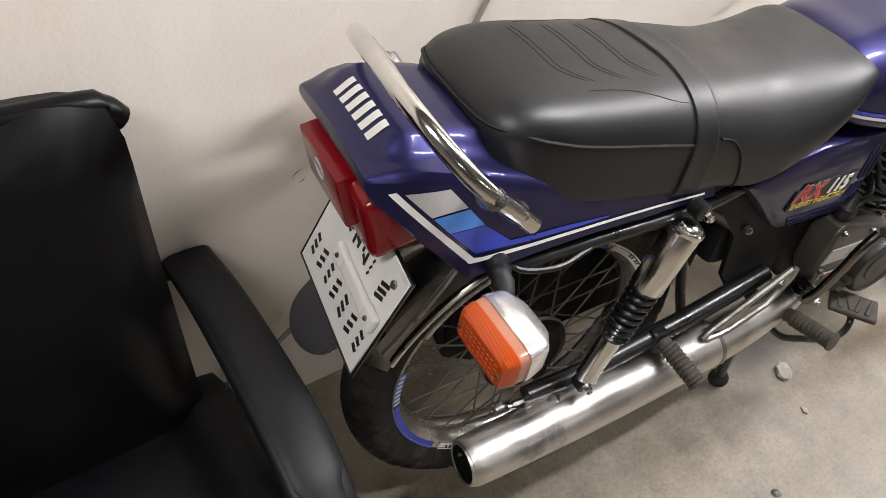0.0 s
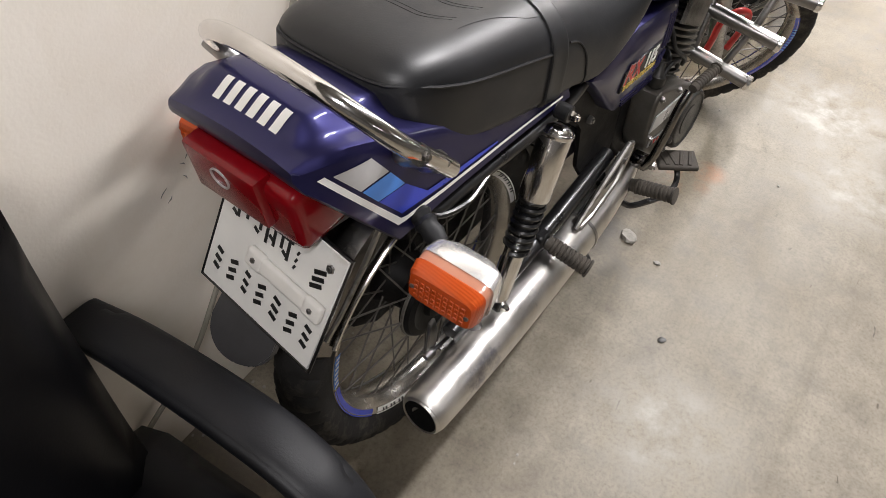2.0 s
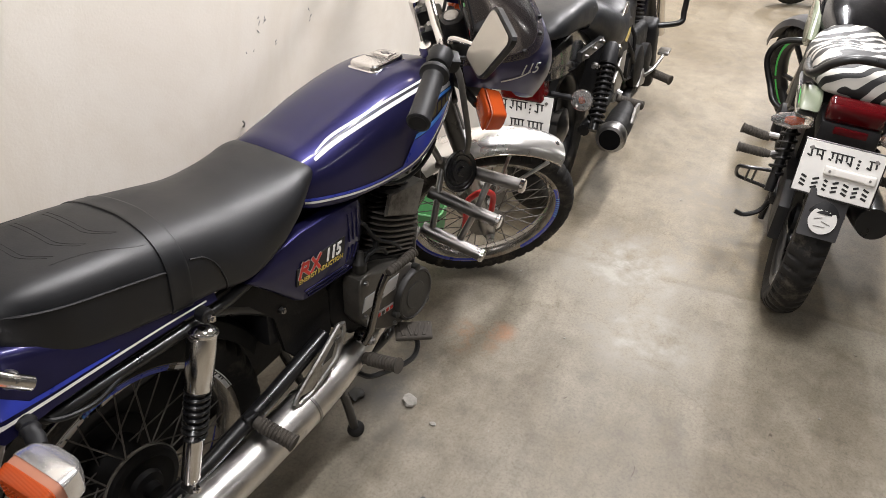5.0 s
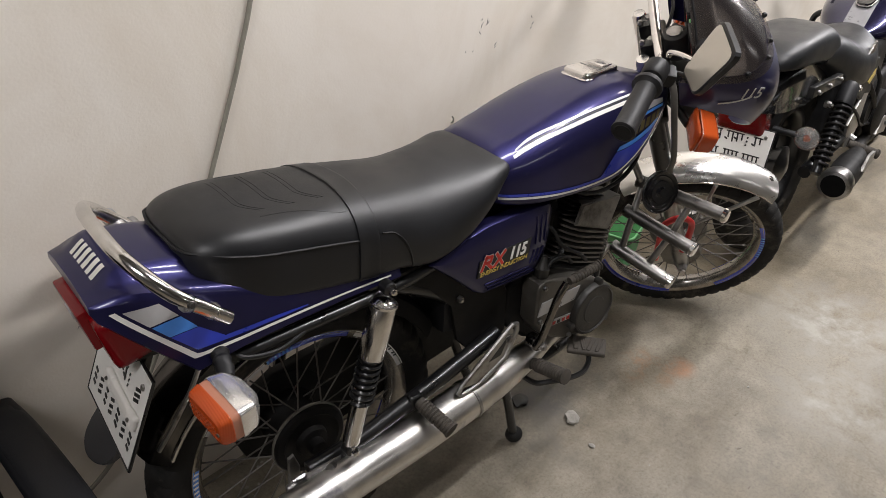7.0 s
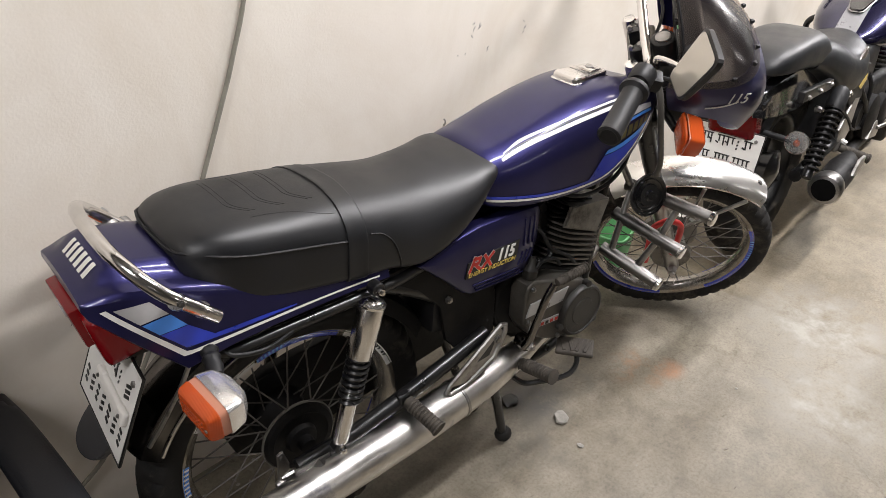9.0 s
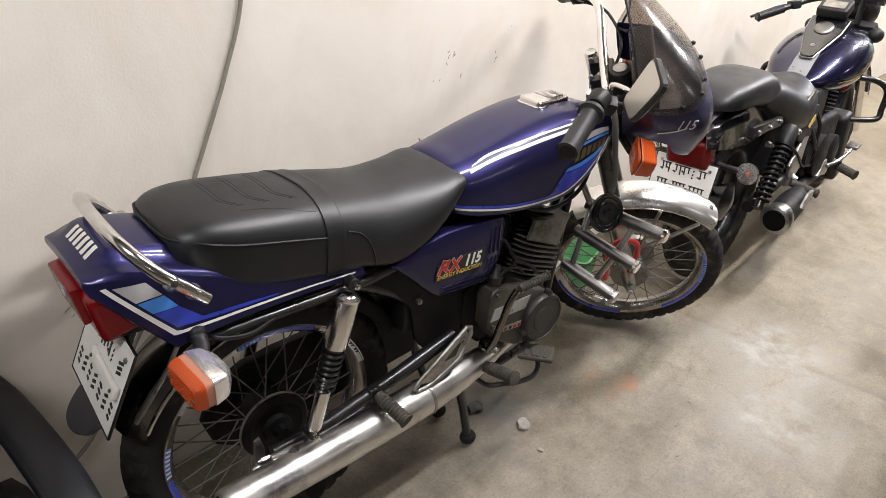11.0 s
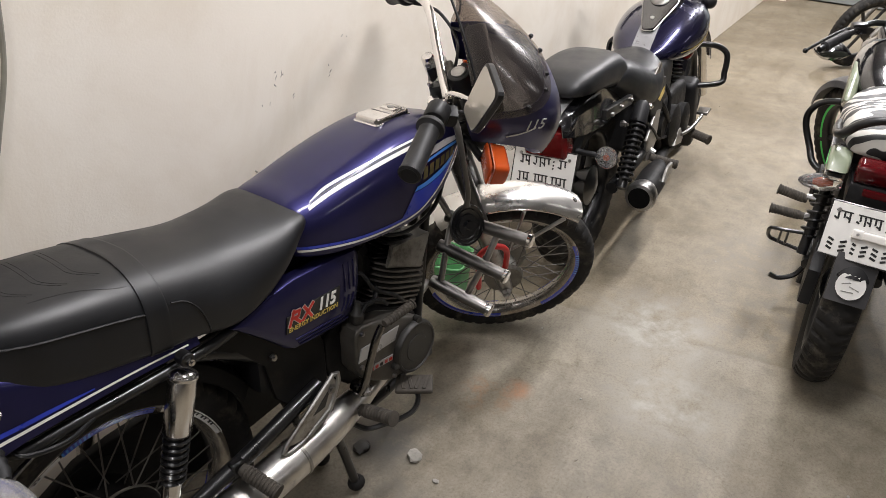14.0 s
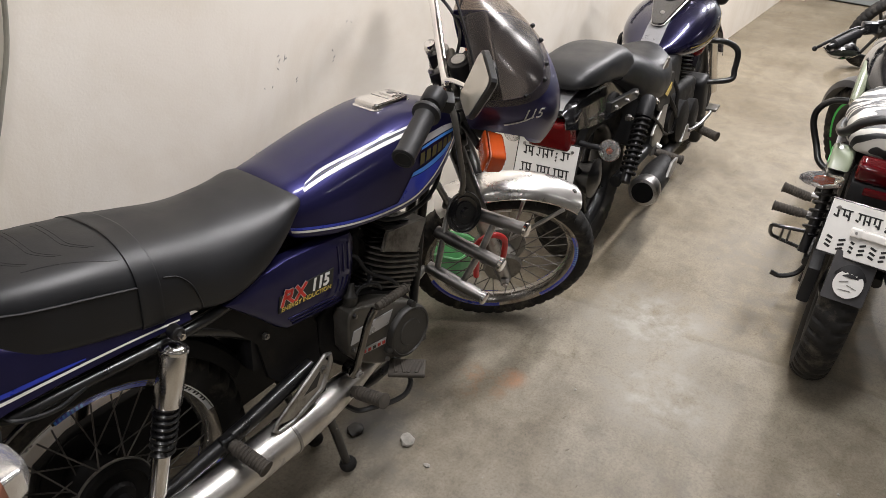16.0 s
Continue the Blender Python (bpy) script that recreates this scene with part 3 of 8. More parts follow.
tube(bm, spline([(0.745, WALL_Y, 0.668), (0.735, WALL_Y - 0.012, 0.675), (0.715, WALL_Y - 0.030, 0.695), (0.698, WALL_Y - 0.040, 0.708)], 5), 0.0022, 6)
tagged(part("wire_stub", bm, CABLE_GREY), "short bent wire stub sticking out of the wall", "wire")


def chip(name, at, size, material, label, category, seed, flat=0.6):
    bm = bmesh.new()
    bmesh.ops.create_icosphere(bm, subdivisions=2, radius=1.0)
    for v in bm.verts:
        n = noise.noise(v.co * 1.7 + V((seed, 0, 0)))
        v.co = v.co * (1 + 0.35 * n)
        v.co = V((v.co.x * size[0], v.co.y * size[1], max(v.co.z, -flat) * size[2]))
    low = min(v.co.z for v in bm.verts)
    ob = part(name, bm, material, smooth_at=25)
    ob.matrix_world = pose(at[0], at[1], -low, 0, 0, seed * 47)
    return tagged(ob, label, category)


chip("concrete_chip", (0.745, -0.198), (0.026, 0.018, 0.010), STONE, "pale broken chip of concrete on the floor", "stone", 1)
chip("pebble", (0.701, -0.287), (0.009, 0.007, 0.004), STONE, "small tan pebble lying on the floor", "stone", 2)
chip("dry_leaf", (0.475, -0.372), (0.011, 0.008, 0.003), OIL, "small dark dry leaf scrap on the floor", "leaf", 3)
chip("oil_lump", (0.697, -0.063), (0.026, 0.022, 0.010), OIL, "dark greasy lump on the floor under the motorcycle", "dirt", 4)
_rnd = random.Random(7)
bm = bmesh.new()
for i in range(150):
    x, y, s = _rnd.uniform(-0.6, 5.5), _rnd.uniform(-2.4, 0.2), _rnd.uniform(0.0012, 0.0042)
    if i < 60:
        x, y = _rnd.uniform(-0.5, 0.25), 0.285 - abs(_rnd.gauss(0, 0.06))
    bmesh.ops.create_icosphere(bm, subdivisions=1, radius=s, matrix=Matrix.Translation((x, y, s * 0.35)) @ Matrix.Diagonal((_rnd.uniform(0.8, 1.6), 1, 0.6, 1)))
tagged(part("floor_grit", bm, STONE), "scattered crumbs of plaster and grit on the floor", "grit", kind="stuff")


# ---- motorcycle parts shared by all three machines ----
def wheel(parent, name, m, rim_r, tyre_r, width, spokes=36, rim_mat=None, label="", tyre_label="", grooves=46):
    """A wheel whose axle is the y axis of m."""
    ax = m @ Matrix.Rotation(radians(-90), 4, "X")
    bm = bmesh.new()
    w = width * 0.36
    lathe(bm, [(rim_r, -w), (rim_r - 0.004, -w - 0.002), (rim_r - 0.012, -w + 0.002), (rim_r - 0.016, -w + 0.006), (rim_r - 0.026, -w * 0.45), (rim_r - 0.030, 0), (rim_r - 0.026, w * 0.45), (rim_r - 0.016, w - 0.006), (rim_r - 0.012, w - 0.002), (rim_r - 0.004, w + 0.002), (rim_r, w), (rim_r - 0.012, w * 0.6), (rim_r - 0.018, 0), (rim_r - 0.012, -w * 0.6)], ax, 72, closed=True)
    rim = part(name, bm, rim_mat or RIM_CHROME, parent, label, smooth_at=50)
    # tyre with cut shoulders
    n = grooves * 4
    h = tyre_r - rim_r
    prof = [(-0.36, -0.02), (-0.44, 0.16), (-0.50, 0.42), (-0.47, 0.66), (-0.36, 0.84), (-0.20, 0.95), (-0.07, 0.99), (0.07, 0.99), (0.20, 0.95), (0.36, 0.84), (0.47, 0.66), (0.50, 0.42), (0.44, 0.16), (0.36, -0.02)]
    bm = bmesh.new()
    rings = []
    for i in range(n):
        a = 2 * math.pi * i / n
        ring = []
        for j, (u, v) in enumerate(prof):
            r = rim_r + h * v
            q = (i + (2 if u > 0 else 0)) % 4
            if 0.1 < abs(u) and v > 0.6 and q == 0:
                r -= 0.0085
            if abs(u) < 0.1 and i % 2:
                r -= 0.002
            sk = 0.035 * abs(u) * (1 if v > 0.6 else 0)
            ring.append(bm.verts.new(ax @ V((r * math.cos(a + sk), r * math.sin(a + sk), u * width))))
        rings.append(ring)
    for i in range(n):
        a, b = rings[i], rings[(i + 1) % n]
        for j in range(len(prof) - 1):
            bm.faces.new((a[j], a[j + 1], b[j + 1], b[j]))
    part("tyre", bm, RUBBER, rim, tyre_label or "dusty black rubber tyre", smooth_at=32)
    if spokes:
        hub_r, hub_w = 0.042, 0.036
        for side in (-1, 1):
            for cross in (-1, 1):
                bm = bmesh.new()
                a0 = cross * 0.62
                tube(bm, [(hub_r * math.cos(a0), side * hub_w, hub_r * math.sin(a0)), ((rim_r - 0.026) * math.cos(0.0), side * 0.006, 0.0)], 0.0017, 5)
                me = bpy.data.meshes.new("spoke")
                bm.to_mesh(me)
                bm.free()
                for k in range(spokes // 4):
                    ang = 2 * math.pi * (k * 4 + (side + 1) + (cross + 1) / 2) / spokes
                    ob = linked("spoke", me, SPOKE_STEEL, rim)
                    ob.matrix_basis = m @ Matrix.Rotation(-ang, 4, "Y")
    return rim


def rim_stripe(parent, m, side, w, r0, r1, arcs):
    """Coloured films on the flank of a rim: arcs of (from, to, material) in degrees."""
    for a0, a1, mat in arcs:
        bm = bmesh.new()
        k = max(3, int(abs(a1 - a0) / 3))
        rows = []
        for i in range(k + 1):
            a = radians(a0 + (a1 - a0) * i / k)
            rows.append([bm.verts.new(m @ V((r * math.cos(a), side * y, r * math.sin(a)))) for r, y in ((r0, w - 0.0005), (r1, w + 0.0025))])
        for a, b in zip(rows, rows[1:]):
            bm.faces.new((a[0], a[1], b[1], b[0]))
        part("rim_stripe", bm, mat, parent)


def number_plate(parent, m, width, height, rows, lamp=True):
    """White plate in the x and y of m; the writing stands as plain bars."""
    bm = bmesh.new()
    box(bm, (width, height, 0.003), m, 0.0012, 1)
    plate = part("number_plate", bm, PLATE_WHITE, parent, "white number plate with black writing")
    bm = bmesh.new()
    w2, h2 = width / 2 + 0.002, height / 2 + 0.002
    tube(bm, [m @ V(p) for p in ((-w2, -h2, -0.001), (w2, -h2, -0.001), (w2, h2, -0.001), (-w2, h2, -0.001))], 0.003, 6, closed=True)
    part("plate_frame", bm, BLACK_PAINT, plate)
    for y, hh, segs in rows:
        tall, th = hh * 2.4, 0.0048
        for k, (x0, x1) in enumerate(segs):
            bm = bmesh.new()
            mid, wide = (x0 + x1) / 2, x1 - x0
            if wide > 0.022:
                box(bm, (wide, th * 0.8, 0.0012), m @ pose(mid, y + tall * 0.5, 0.0022), 0.0004, 1)
                count = max(2, round(wide / 0.013))
                for i in range(count):
                    x = x0 + wide * (i + 0.6) / count
                    drop = tall * (0.75, 0.55, 0.85)[(i + k) % 3]
                    box(bm, (th, drop, 0.0012), m @ pose(x, y + tall * 0.5 - drop / 2, 0.0022, 0, 0, 6), 0.0004, 1)
                    if i % 2 == 0:
                        box(bm, (wide / count * 0.75, th, 0.0012), m @ pose(x - wide / count * 0.35, y + tall * (0.02 if i % 4 else -0.14), 0.0022, 0, 0, -24), 0.0004, 1)
            else:
                for up in (0.30, -0.02, -0.32):
                    box(bm, (wide * (0.85 if up else 0.55), th * 1.25, 0.0012), m @ pose(mid, y + tall * up, 0.0022, 0, 0, 24 if k % 2 else -20), 0.0004, 1)
            part("writing_bar", bm, BLACK_DECAL, plate)
    if lamp:
        bm = bmesh.new()
        box(bm, (width * 0.50, 0.022, 0.010), m @ pose(0.030, 0.0, 0.006), 0.005, 3)
        box(bm, (0.030, 0.026, 0.012), m @ pose(0.030 - width * 0.25, 0.0, 0.006), 0.006, 3)
        box(bm, (0.030, 0.026, 0.012), m @ pose(0.030 + width * 0.25, 0.0, 0.006), 0.006, 3)
        strip = part("plastic_tag", bm, PLASTIC_WHITE, plate, "cream plastic tag screwed to the plate")
        for s in (-1, 1):
            bolt(plate, m @ V((0.030 + s * width * 0.25, 0.0, 0.011)), m.to_3x3() @ V((0, 0, 1)), 0.004, 0.003, STEEL, "screw")
    for s in (-1, 1):
        bolt(plate, m @ V((s * width * 0.40, height * 0.36, 0.0015)), m.to_3x3() @ V((0, 0, 1)), 0.006, 0.003, STEEL, "plate_bolt")
    return plate


def spring(bm, a, b, r, wire, turns):
    m = between(a, b)
    h = (V(b) - V(a)).length
    k = turns * 14
    return tube(bm, [m @ V((r * math.cos(2 * math.pi * i / 14), r * math.sin(2 * math.pi * i / 14), h * i / k)) for i in range(k + 1)], wire, 6)


def ribbed_peg(parent, a, b, r=0.015, name="foot_peg", label="dusty ribbed rubber foot peg"):
    a, b = V(a), V(b)
    h = (b - a).length
    bm = bmesh.new()
    prof = [(r * 0.8, 0.0)]
    k = 9
    for i in range(k):
        z = h * 0.12 + h * 0.82 * i / k
        d = h * 0.82 / k
        prof += [(r * 0.86, z), (r, z + d * 0.25), (r, z + d * 0.75), (r * 0.86, z + d)]
    prof += [(r * 1.12, h * 0.95), (r * 1.12, h * 0.99), (r * 0.7, h)]
    lathe(bm, prof, between(a, b), 14)
    return part(name, bm, PEG_RUBBER, parent, label, smooth_at=30)


# ---- the purple-blue commuter motorcycle ----
BIKE = Matrix.Translation((0.037, 0.012, 0.0)) @ pose(0, 0, 0, 0, 0, -9.0) @ pose(0, 0, 0, -2.5, 0, 0)
bike = thing("motorcycle", BIKE, "purple-blue commuter motorcycle with black seat, parked beside the wall", "motorcycle", "parked motorcycles")
PIVOT = V((0.915, 0.01, 0.90))
STEER = Matrix.Translation(PIVOT) @ Matrix.Rotation(radians(-49), 4, V((-math.sin(radians(31)), 0, math.cos(radians(31))))) @ Matrix.Translation(-PIVOT)

# rear wheel
RW = Matrix.Translation((0, 0, 0.302))
rear = wheel(bike, "rear_wheel", RW, 0.236, 0.302, 0.088, 36, label="chrome spoked rear wheel with coloured rim tape")
for side in (-1, 1):
    rim_stripe(rear, RW, side, 0.0315, 0.222, 0.2345, [(20, 62, WHITE_STRIPE), (66, 108, BLUE_DECAL), (110, 150, WHITE_STRIPE), (168, 186, SKY_DECAL), (188, 232, BLUE_DECAL), (236, 262, WHITE_STRIPE), (300, 345, BLUE_DECAL)])
    for a0 in (28, 34, 40, 46, 120, 126, 132, 138, 240, 246, 252):
        rim_stripe(rear, RW, side, 0.0325, 0.2255, 0.2310, [(a0, a0 + 1.2, BLACK_DECAL), (a0 + 2.2, a0 + 3.6, BLACK_DECAL)])
    for i in range(7):
        rim_stripe(rear, RW, side, 0.0325, 0.223, 0.2335, [(169 + i * 2.6, 170.2 + i * 2.6, WHITE_STRIPE), (96 + i * 2.0, 97 + i * 2.0, SKY_DECAL)])
AX = RW @ Matrix.Rotation(radians(90), 4, "X")
bm = bmesh.new()
lathe(bm, [(0.030, -0.075), (0.060, -0.072), (0.064, -0.060), (0.052, -0.040), (0.046, 0.0), (0.056, 0.014), (0.070, 0.018), (0.076, 0.024), (0.076, 0.034), (0.072, 0.040), (0.060, 0.043), (0.056, 0.040), (0.034, 0.040), (0.030, 0.050), (0.018, 0.054), (0.016, 0.072)], AX, 44)
hub = part("drum_hub", bm, ENGINE_BLACK, rear, "sooty black drum brake hub")
bm = bmesh.new()
lathe(bm, [(0.0755, 0.026), (0.078, 0.027), (0.078, 0.032), (0.0755, 0.033)], AX, 44, closed=True)
part("drum_flange", bm, HUB_GREY, rear)
bm = bmesh.new()
prism(bm, [(-0.075, 0.255), (-0.052, 0.252), (-0.050, 0.300), (-0.062, 0.335), (-0.074, 0.330)], -0.085, -0.078, 0.002, 1)
part("brake_arm", bm, STEEL, rear)
bm = bmesh.new()
tube(bm, [(-0.064, -0.088, 0.262), (0.20, -0.100, 0.285), (0.50, -0.105, 0.30)], 0.0035, 8)
lathe(bm, [(0.007, 0), (0.009, 0.004), (0.009, 0.016), (0.006, 0.020)], between((-0.062, -0.088, 0.262), (-0.082, -0.087, 0.261)), 10)
part("brake_rod", bm, STEEL, bike)
bm = bmesh.new()
lathe(bm, [(0.095, -0.062), (0.098, -0.060), (0.098, -0.056), (0.095, -0.054)], AX, 40)
part("sprocket", bm, ENGINE_BLACK, rear)
bm = bmesh.new()
prism(bm, [(-0.115, 0.29), (-0.09, 0.365), (-0.02, 0.405), (0.05, 0.415), (0.44, 0.455), (0.47, 0.36), (0.44, 0.268), (0.05, 0.200), (-0.03, 0.190), (-0.09, 0.225)], 0.060, 0.084, 0.006, 2)
part("chain_cover", bm, ENGINE_BLACK, bike)

# swingarm, shocks
for s in (-1, 1):
    bm = bmesh.new()
    tube(bm, [(-0.045, s * 0.105, 0.302), (0.08, s * 0.106, 0.318), (0.25, s * 0.105, 0.365), (0.42, s * 0.098, 0.412)], 0.0165, 12)
    part("swingarm", bm, BLACK_PAINT, bike)
    bm = bmesh.new()
    prism(bm, [(-0.060, 0.288), (0.015, 0.290), (0.015, 0.318), (-0.060, 0.316)], s * 0.118, s * 0.124, 0.002, 1)
    part("axle_adjuster", bm, STEEL, bike)
    bolt(bike, (-0.010, s * 0.122, 0.303), (0, s, 0), 0.014, 0.016, STEEL, "axle_nut")
    bolt(bike, (-0.055, s * 0.112, 0.303), (-1, 0, 0), 0.006, 0.02, STEEL, "adjuster_bolt")
    lo, hi = V((0.024, s * 0.138, 0.345)), V((0.104, s * 0.140, 0.665))
    d = hi - lo
    at = lambda k: lo + d * k
    bm = bmesh.new()
    lathe(bm, [(0.012, 0), (0.0165, 0.01), (0.0165, d.length * 0.36), (0.020, d.length * 0.37), (0.020, d.length * 0.385)], between(at(0.02), hi), 18)
    shock = part("shock_absorber", bm, CHROME, bike, "chrome and black coil spring rear shock")
    bm = bmesh.new()
    spring(bm, at(0.31), at(0.62), 0.0195, 0.0040, 8)
    part("coil_spring", bm, BLACK_PAINT, shock)
    bm = bmesh.new()
    lathe(bm, [(0.0125, 0), (0.0125, d.length * 0.36)], between(at(0.28), hi), 12)
    part("damper_rod", bm, BLACK_PLASTIC, shock)
    bm = bmesh.new()
    lathe(bm, [(0.0225, 0.0), (0.0240, 0.002), (0.0240, d.length * 0.315), (0.0225, d.length * 0.328), (0.019, d.length * 0.340), (0.009, d.length * 0.352)], between(at(0.59), hi), 28)
    part("spring_cover", bm, CHROME, shock)
    bm = bmesh.new()
    lathe(bm, [(0.0242, 0.0), (0.0258, 0.002), (0.0258, 0.006), (0.0240, 0.008)], between(at(0.895), hi), 28)
    part("cover_ring", bm, CHROME, shock)
    for q in (lo, hi):
        bm = bmesh.new()
        lathe(bm, [(0.011, -0.011), (0.013, -0.009), (0.013, 0.009), (0.011, 0.011)], between(q, q + V((0, s, 0))), 16)
        part("shock_eye", bm, BLACK_PAINT, shock)
        bolt(shock, q + V((0, s * 0.011, 0)), (0, s, 0), 0.0075, 0.010, CHROME, "dome_nut")

# rear frame loop under the seat and fender
for s in (-1, 1):
    bm = bmesh.new()
    tube(bm, spline([(0.44, s * 0.06, 0.60), (0.30, s * 0.085, 0.640), (0.15, s * 0.114, 0.640), (-0.08, s * 0.120, 0.634), (-0.16, s * 0.116, 0.632), (-0.20, s * 0.07, 0.640)], 6), 0.0105, 10)
    part("seat_rail", bm, BLACK_PAINT, bike)
    bm = bmesh.new()
    tube(bm, spline([(0.10, s * 0.085, 0.645), (0.26, s * 0.075, 0.56), (0.40, s * 0.07, 0.45), (0.45, s * 0.07, 0.37)], 6), 0.013, 10)
    part("frame_tube", bm, BLACK_PAINT, bike)
    bm = bmesh.new()
    tube(bm, spline([(-0.05, s * 0.128, 0.632), (-0.10, s * 0.135, 0.622), (-0.155, s * 0.13, 0.630), (-0.17, s * 0.11, 0.645)], 5), 0.004, 8)
    part("hook_wire", bm, BLACK_PAINT, bike)

# rear mudguard: chrome with dark reflections put into its colour, ending in a flap
def arc_sheet(bm, m, r, half_w, a0, a1, crown=0.018, lip=0.012, k=26, n=9):
    rows = []
    for i in range(k + 1):
        a = radians(a0 + (a1 - a0) * i / k)
        row = []
        for j in range(n + 1):
            u = 2 * j / n - 1
            rr = r + crown * (1 - u * u) - (lip if abs(u) > 0.99 else 0)
            row.append(bm.verts.new(m @ V((rr * math.cos(a), u * half_w, rr * math.sin(a)))))
        rows.append(row)
    for a, b in zip(rows, rows[1:]):
        for j in range(n):
            bm.faces.new((a[j], a[j + 1], b[j + 1], b[j]))
    return bm


bm = bmesh.new()
arc_sheet(bm, RW, 0.316, 0.068, 30, 100, crown=0.018, lip=0.020, k=24)
thicken(bm, 0.002)
part("inner_mudguard", bm, ENGINE_BLACK, bike, "dusty black plastic inner mudguard")
bm = bmesh.new()
arc_sheet(bm, RW, 0.318, 0.066, 100, 157, crown=0.020, lip=0.022, k=24)
thicken(bm, 0.002)
guard = part("rear_mudguard", bm, DARK_CHROME, bike, "chrome rear mudguard with dark reflections put into its colour")
for s in (-1, 1):
    bm = bmesh.new()
    tube(bm, [RW @ V((0.300 * math.cos(radians(a)), s * 0.070, 0.300 * math.sin(radians(a)))) for a in range(110, 157, 4)], 0.0035, 8)
    part("mudguard_edge", bm, CHROME, guard)
    bm = bmesh.new()
    tube(bm, spline([(-0.20, s * 0.085, 0.63), (-0.225, s * 0.080, 0.57), (-0.262, s * 0.078, 0.51), (-0.288, s * 0.074, 0.47)], 6), 0.004, 8)
    part("fender_stay", bm, STEEL, bike)
bm = bmesh.new()
out = []
for i in range(13):
    a = math.pi * i / 12
    out.append((0.068 * math.cos(a), -0.060 - 0.045 * math.sin(a) ** 0.8))
out = [(0.068, 0.03)] + out + [(-0.068, 0.03)]
m = basis((-0.318, 0.020, 0.500), (0, -1, 0), (0.75, 0, 1)) @ Matrix.Diagonal((0.80, 0.80, 1, 1))
a = [bm.verts.new(m @ V((x, y, 0.010 - 6.0 * x * x * 0.4))) for x, y in out]
b = [bm.verts.new(m @ V((x * 0.97, y * 0.98, -0.004 - 6.0 * x * x * 0.4))) for x, y in out]
bm.faces.new(a)
bm.faces.new(b[::-1])
for i in range(len(a)):
    bm.faces.new((a[i], b[i], b[(i + 1) % len(a)], a[(i + 1) % len(a)]))
bmesh.ops.bevel(bm, geom=list(bm.edges), offset=0.003, segments=2, affect="EDGES")
part("mud_flap", bm, FLAP_PLASTIC, bike, "grey plastic mud flap with scratches")

# tail cowl
class Cowl:
    """A folded shell along x: rows of x, crown, fold half width, fold height, bottom half width, bottom height."""
    rows = [
        (-0.347, 0.783, 0.090, 0.775, 0.093, 0.764),
        (-0.341, 0.784, 0.094, 0.776, 0.102, 0.752),
        (-0.310, 0.792, 0.104, 0.784, 0.118, 0.722),
        (-0.285, 0.793, 0.110, 0.785, 0.124, 0.696),
        (-0.226, 0.785, 0.117, 0.773, 0.132, 0.636),
        (-0.222, 0.784, 0.117, 0.772, 0.132, 0.636),
        (-0.150, 0.770, 0.120, 0.750, 0.133, 0.650),
        (-0.080, 0.738, 0.122, 0.722, 0.132, 0.656),
        (0.020, 0.712, 0.122, 0.700, 0.129, 0.660),
        (0.145, 0.690, 0.118, 0.682, 0.125, 0.663),
    ]

    def at(self, x):
        for a, b in zip(self.rows, self.rows[1:]):
            if x <= b[0]:
                f = max(0.0, (x - a[0]) / (b[0] - a[0]))
                return [p + (q - p) * f for p, q in zip(a[1:], b[1:])]
        return list(self.rows[-1][1:])

    def half(self, x, z):
        crown, yf, zf, yb, zb = self.at(x)
        return yf + (yb - yf) * min(max((zf - z) / (zf - zb), 0.0), 1.0)

    def top(self, x, y):
        crown, yf, zf, yb, zb = self.at(x)
        rise = min(max((x + 0.336) / 0.034, 0.0), 1.0) * min(max((0.090 - abs(y)) / 0.024, 0.0), 1.0) * min(max((-0.02 - x) / 0.10, 0.0), 1.0)
        return zf + (crown - zf) * (1 - min(abs(y) / yf, 1.0) ** 2) + 0.018 * rise * rise * (3 - 2 * rise)

    def section(self, x):
        crown, yf, zf, yb, zb = self.at(x)
        tall = zf - zb
        r = min(0.009, tall * 0.3)
        side = []
        for f in (0.15, 0.4, 0.65, 0.85):
            side.append((self.half(x, zf - tall * f), zf - tall * f))
        fold = [(yf - r, self.top(x, yf - r)), (yf - 0.30 * r, zf - 0.12 * r), (self.half(x, zf - r) - 0.0003, zf - r)] if tall > 0.03 else [(yf - r, self.top(x, yf - r)), (yf - 0.3 * r, zf), (yf, zf - r * 0.5)]
        foot = [(yb - 0.0006, zb + min(0.004, tall * 0.1)), (yb - 0.005, zb), (yb - 0.05, zb + 0.002)]
        run = fold + side + foot
        flat = [(yf - r) * (1 - 2 * i / 22) for i in range(1, 22)]
        ring = [V((x, y, z)) for y, z in reversed(run)]
        ring += [V((x, y, self.top(x, y))) for y in flat]
        ring += [V((x, -y, z)) for y, z in run]
        return ring

    def build(self, bm):
        xs = []
        for a, b in zip(self.rows, self.rows[1:]):
            n = max(1, int((b[0] - a[0]) / 0.009))
            xs += [a[0] + (b[0] - a[0]) * i / n for i in range(n)]
        loft(bm, [self.section(x) for x in xs + [self.rows[-1][0]]])

    decal = Body.decal


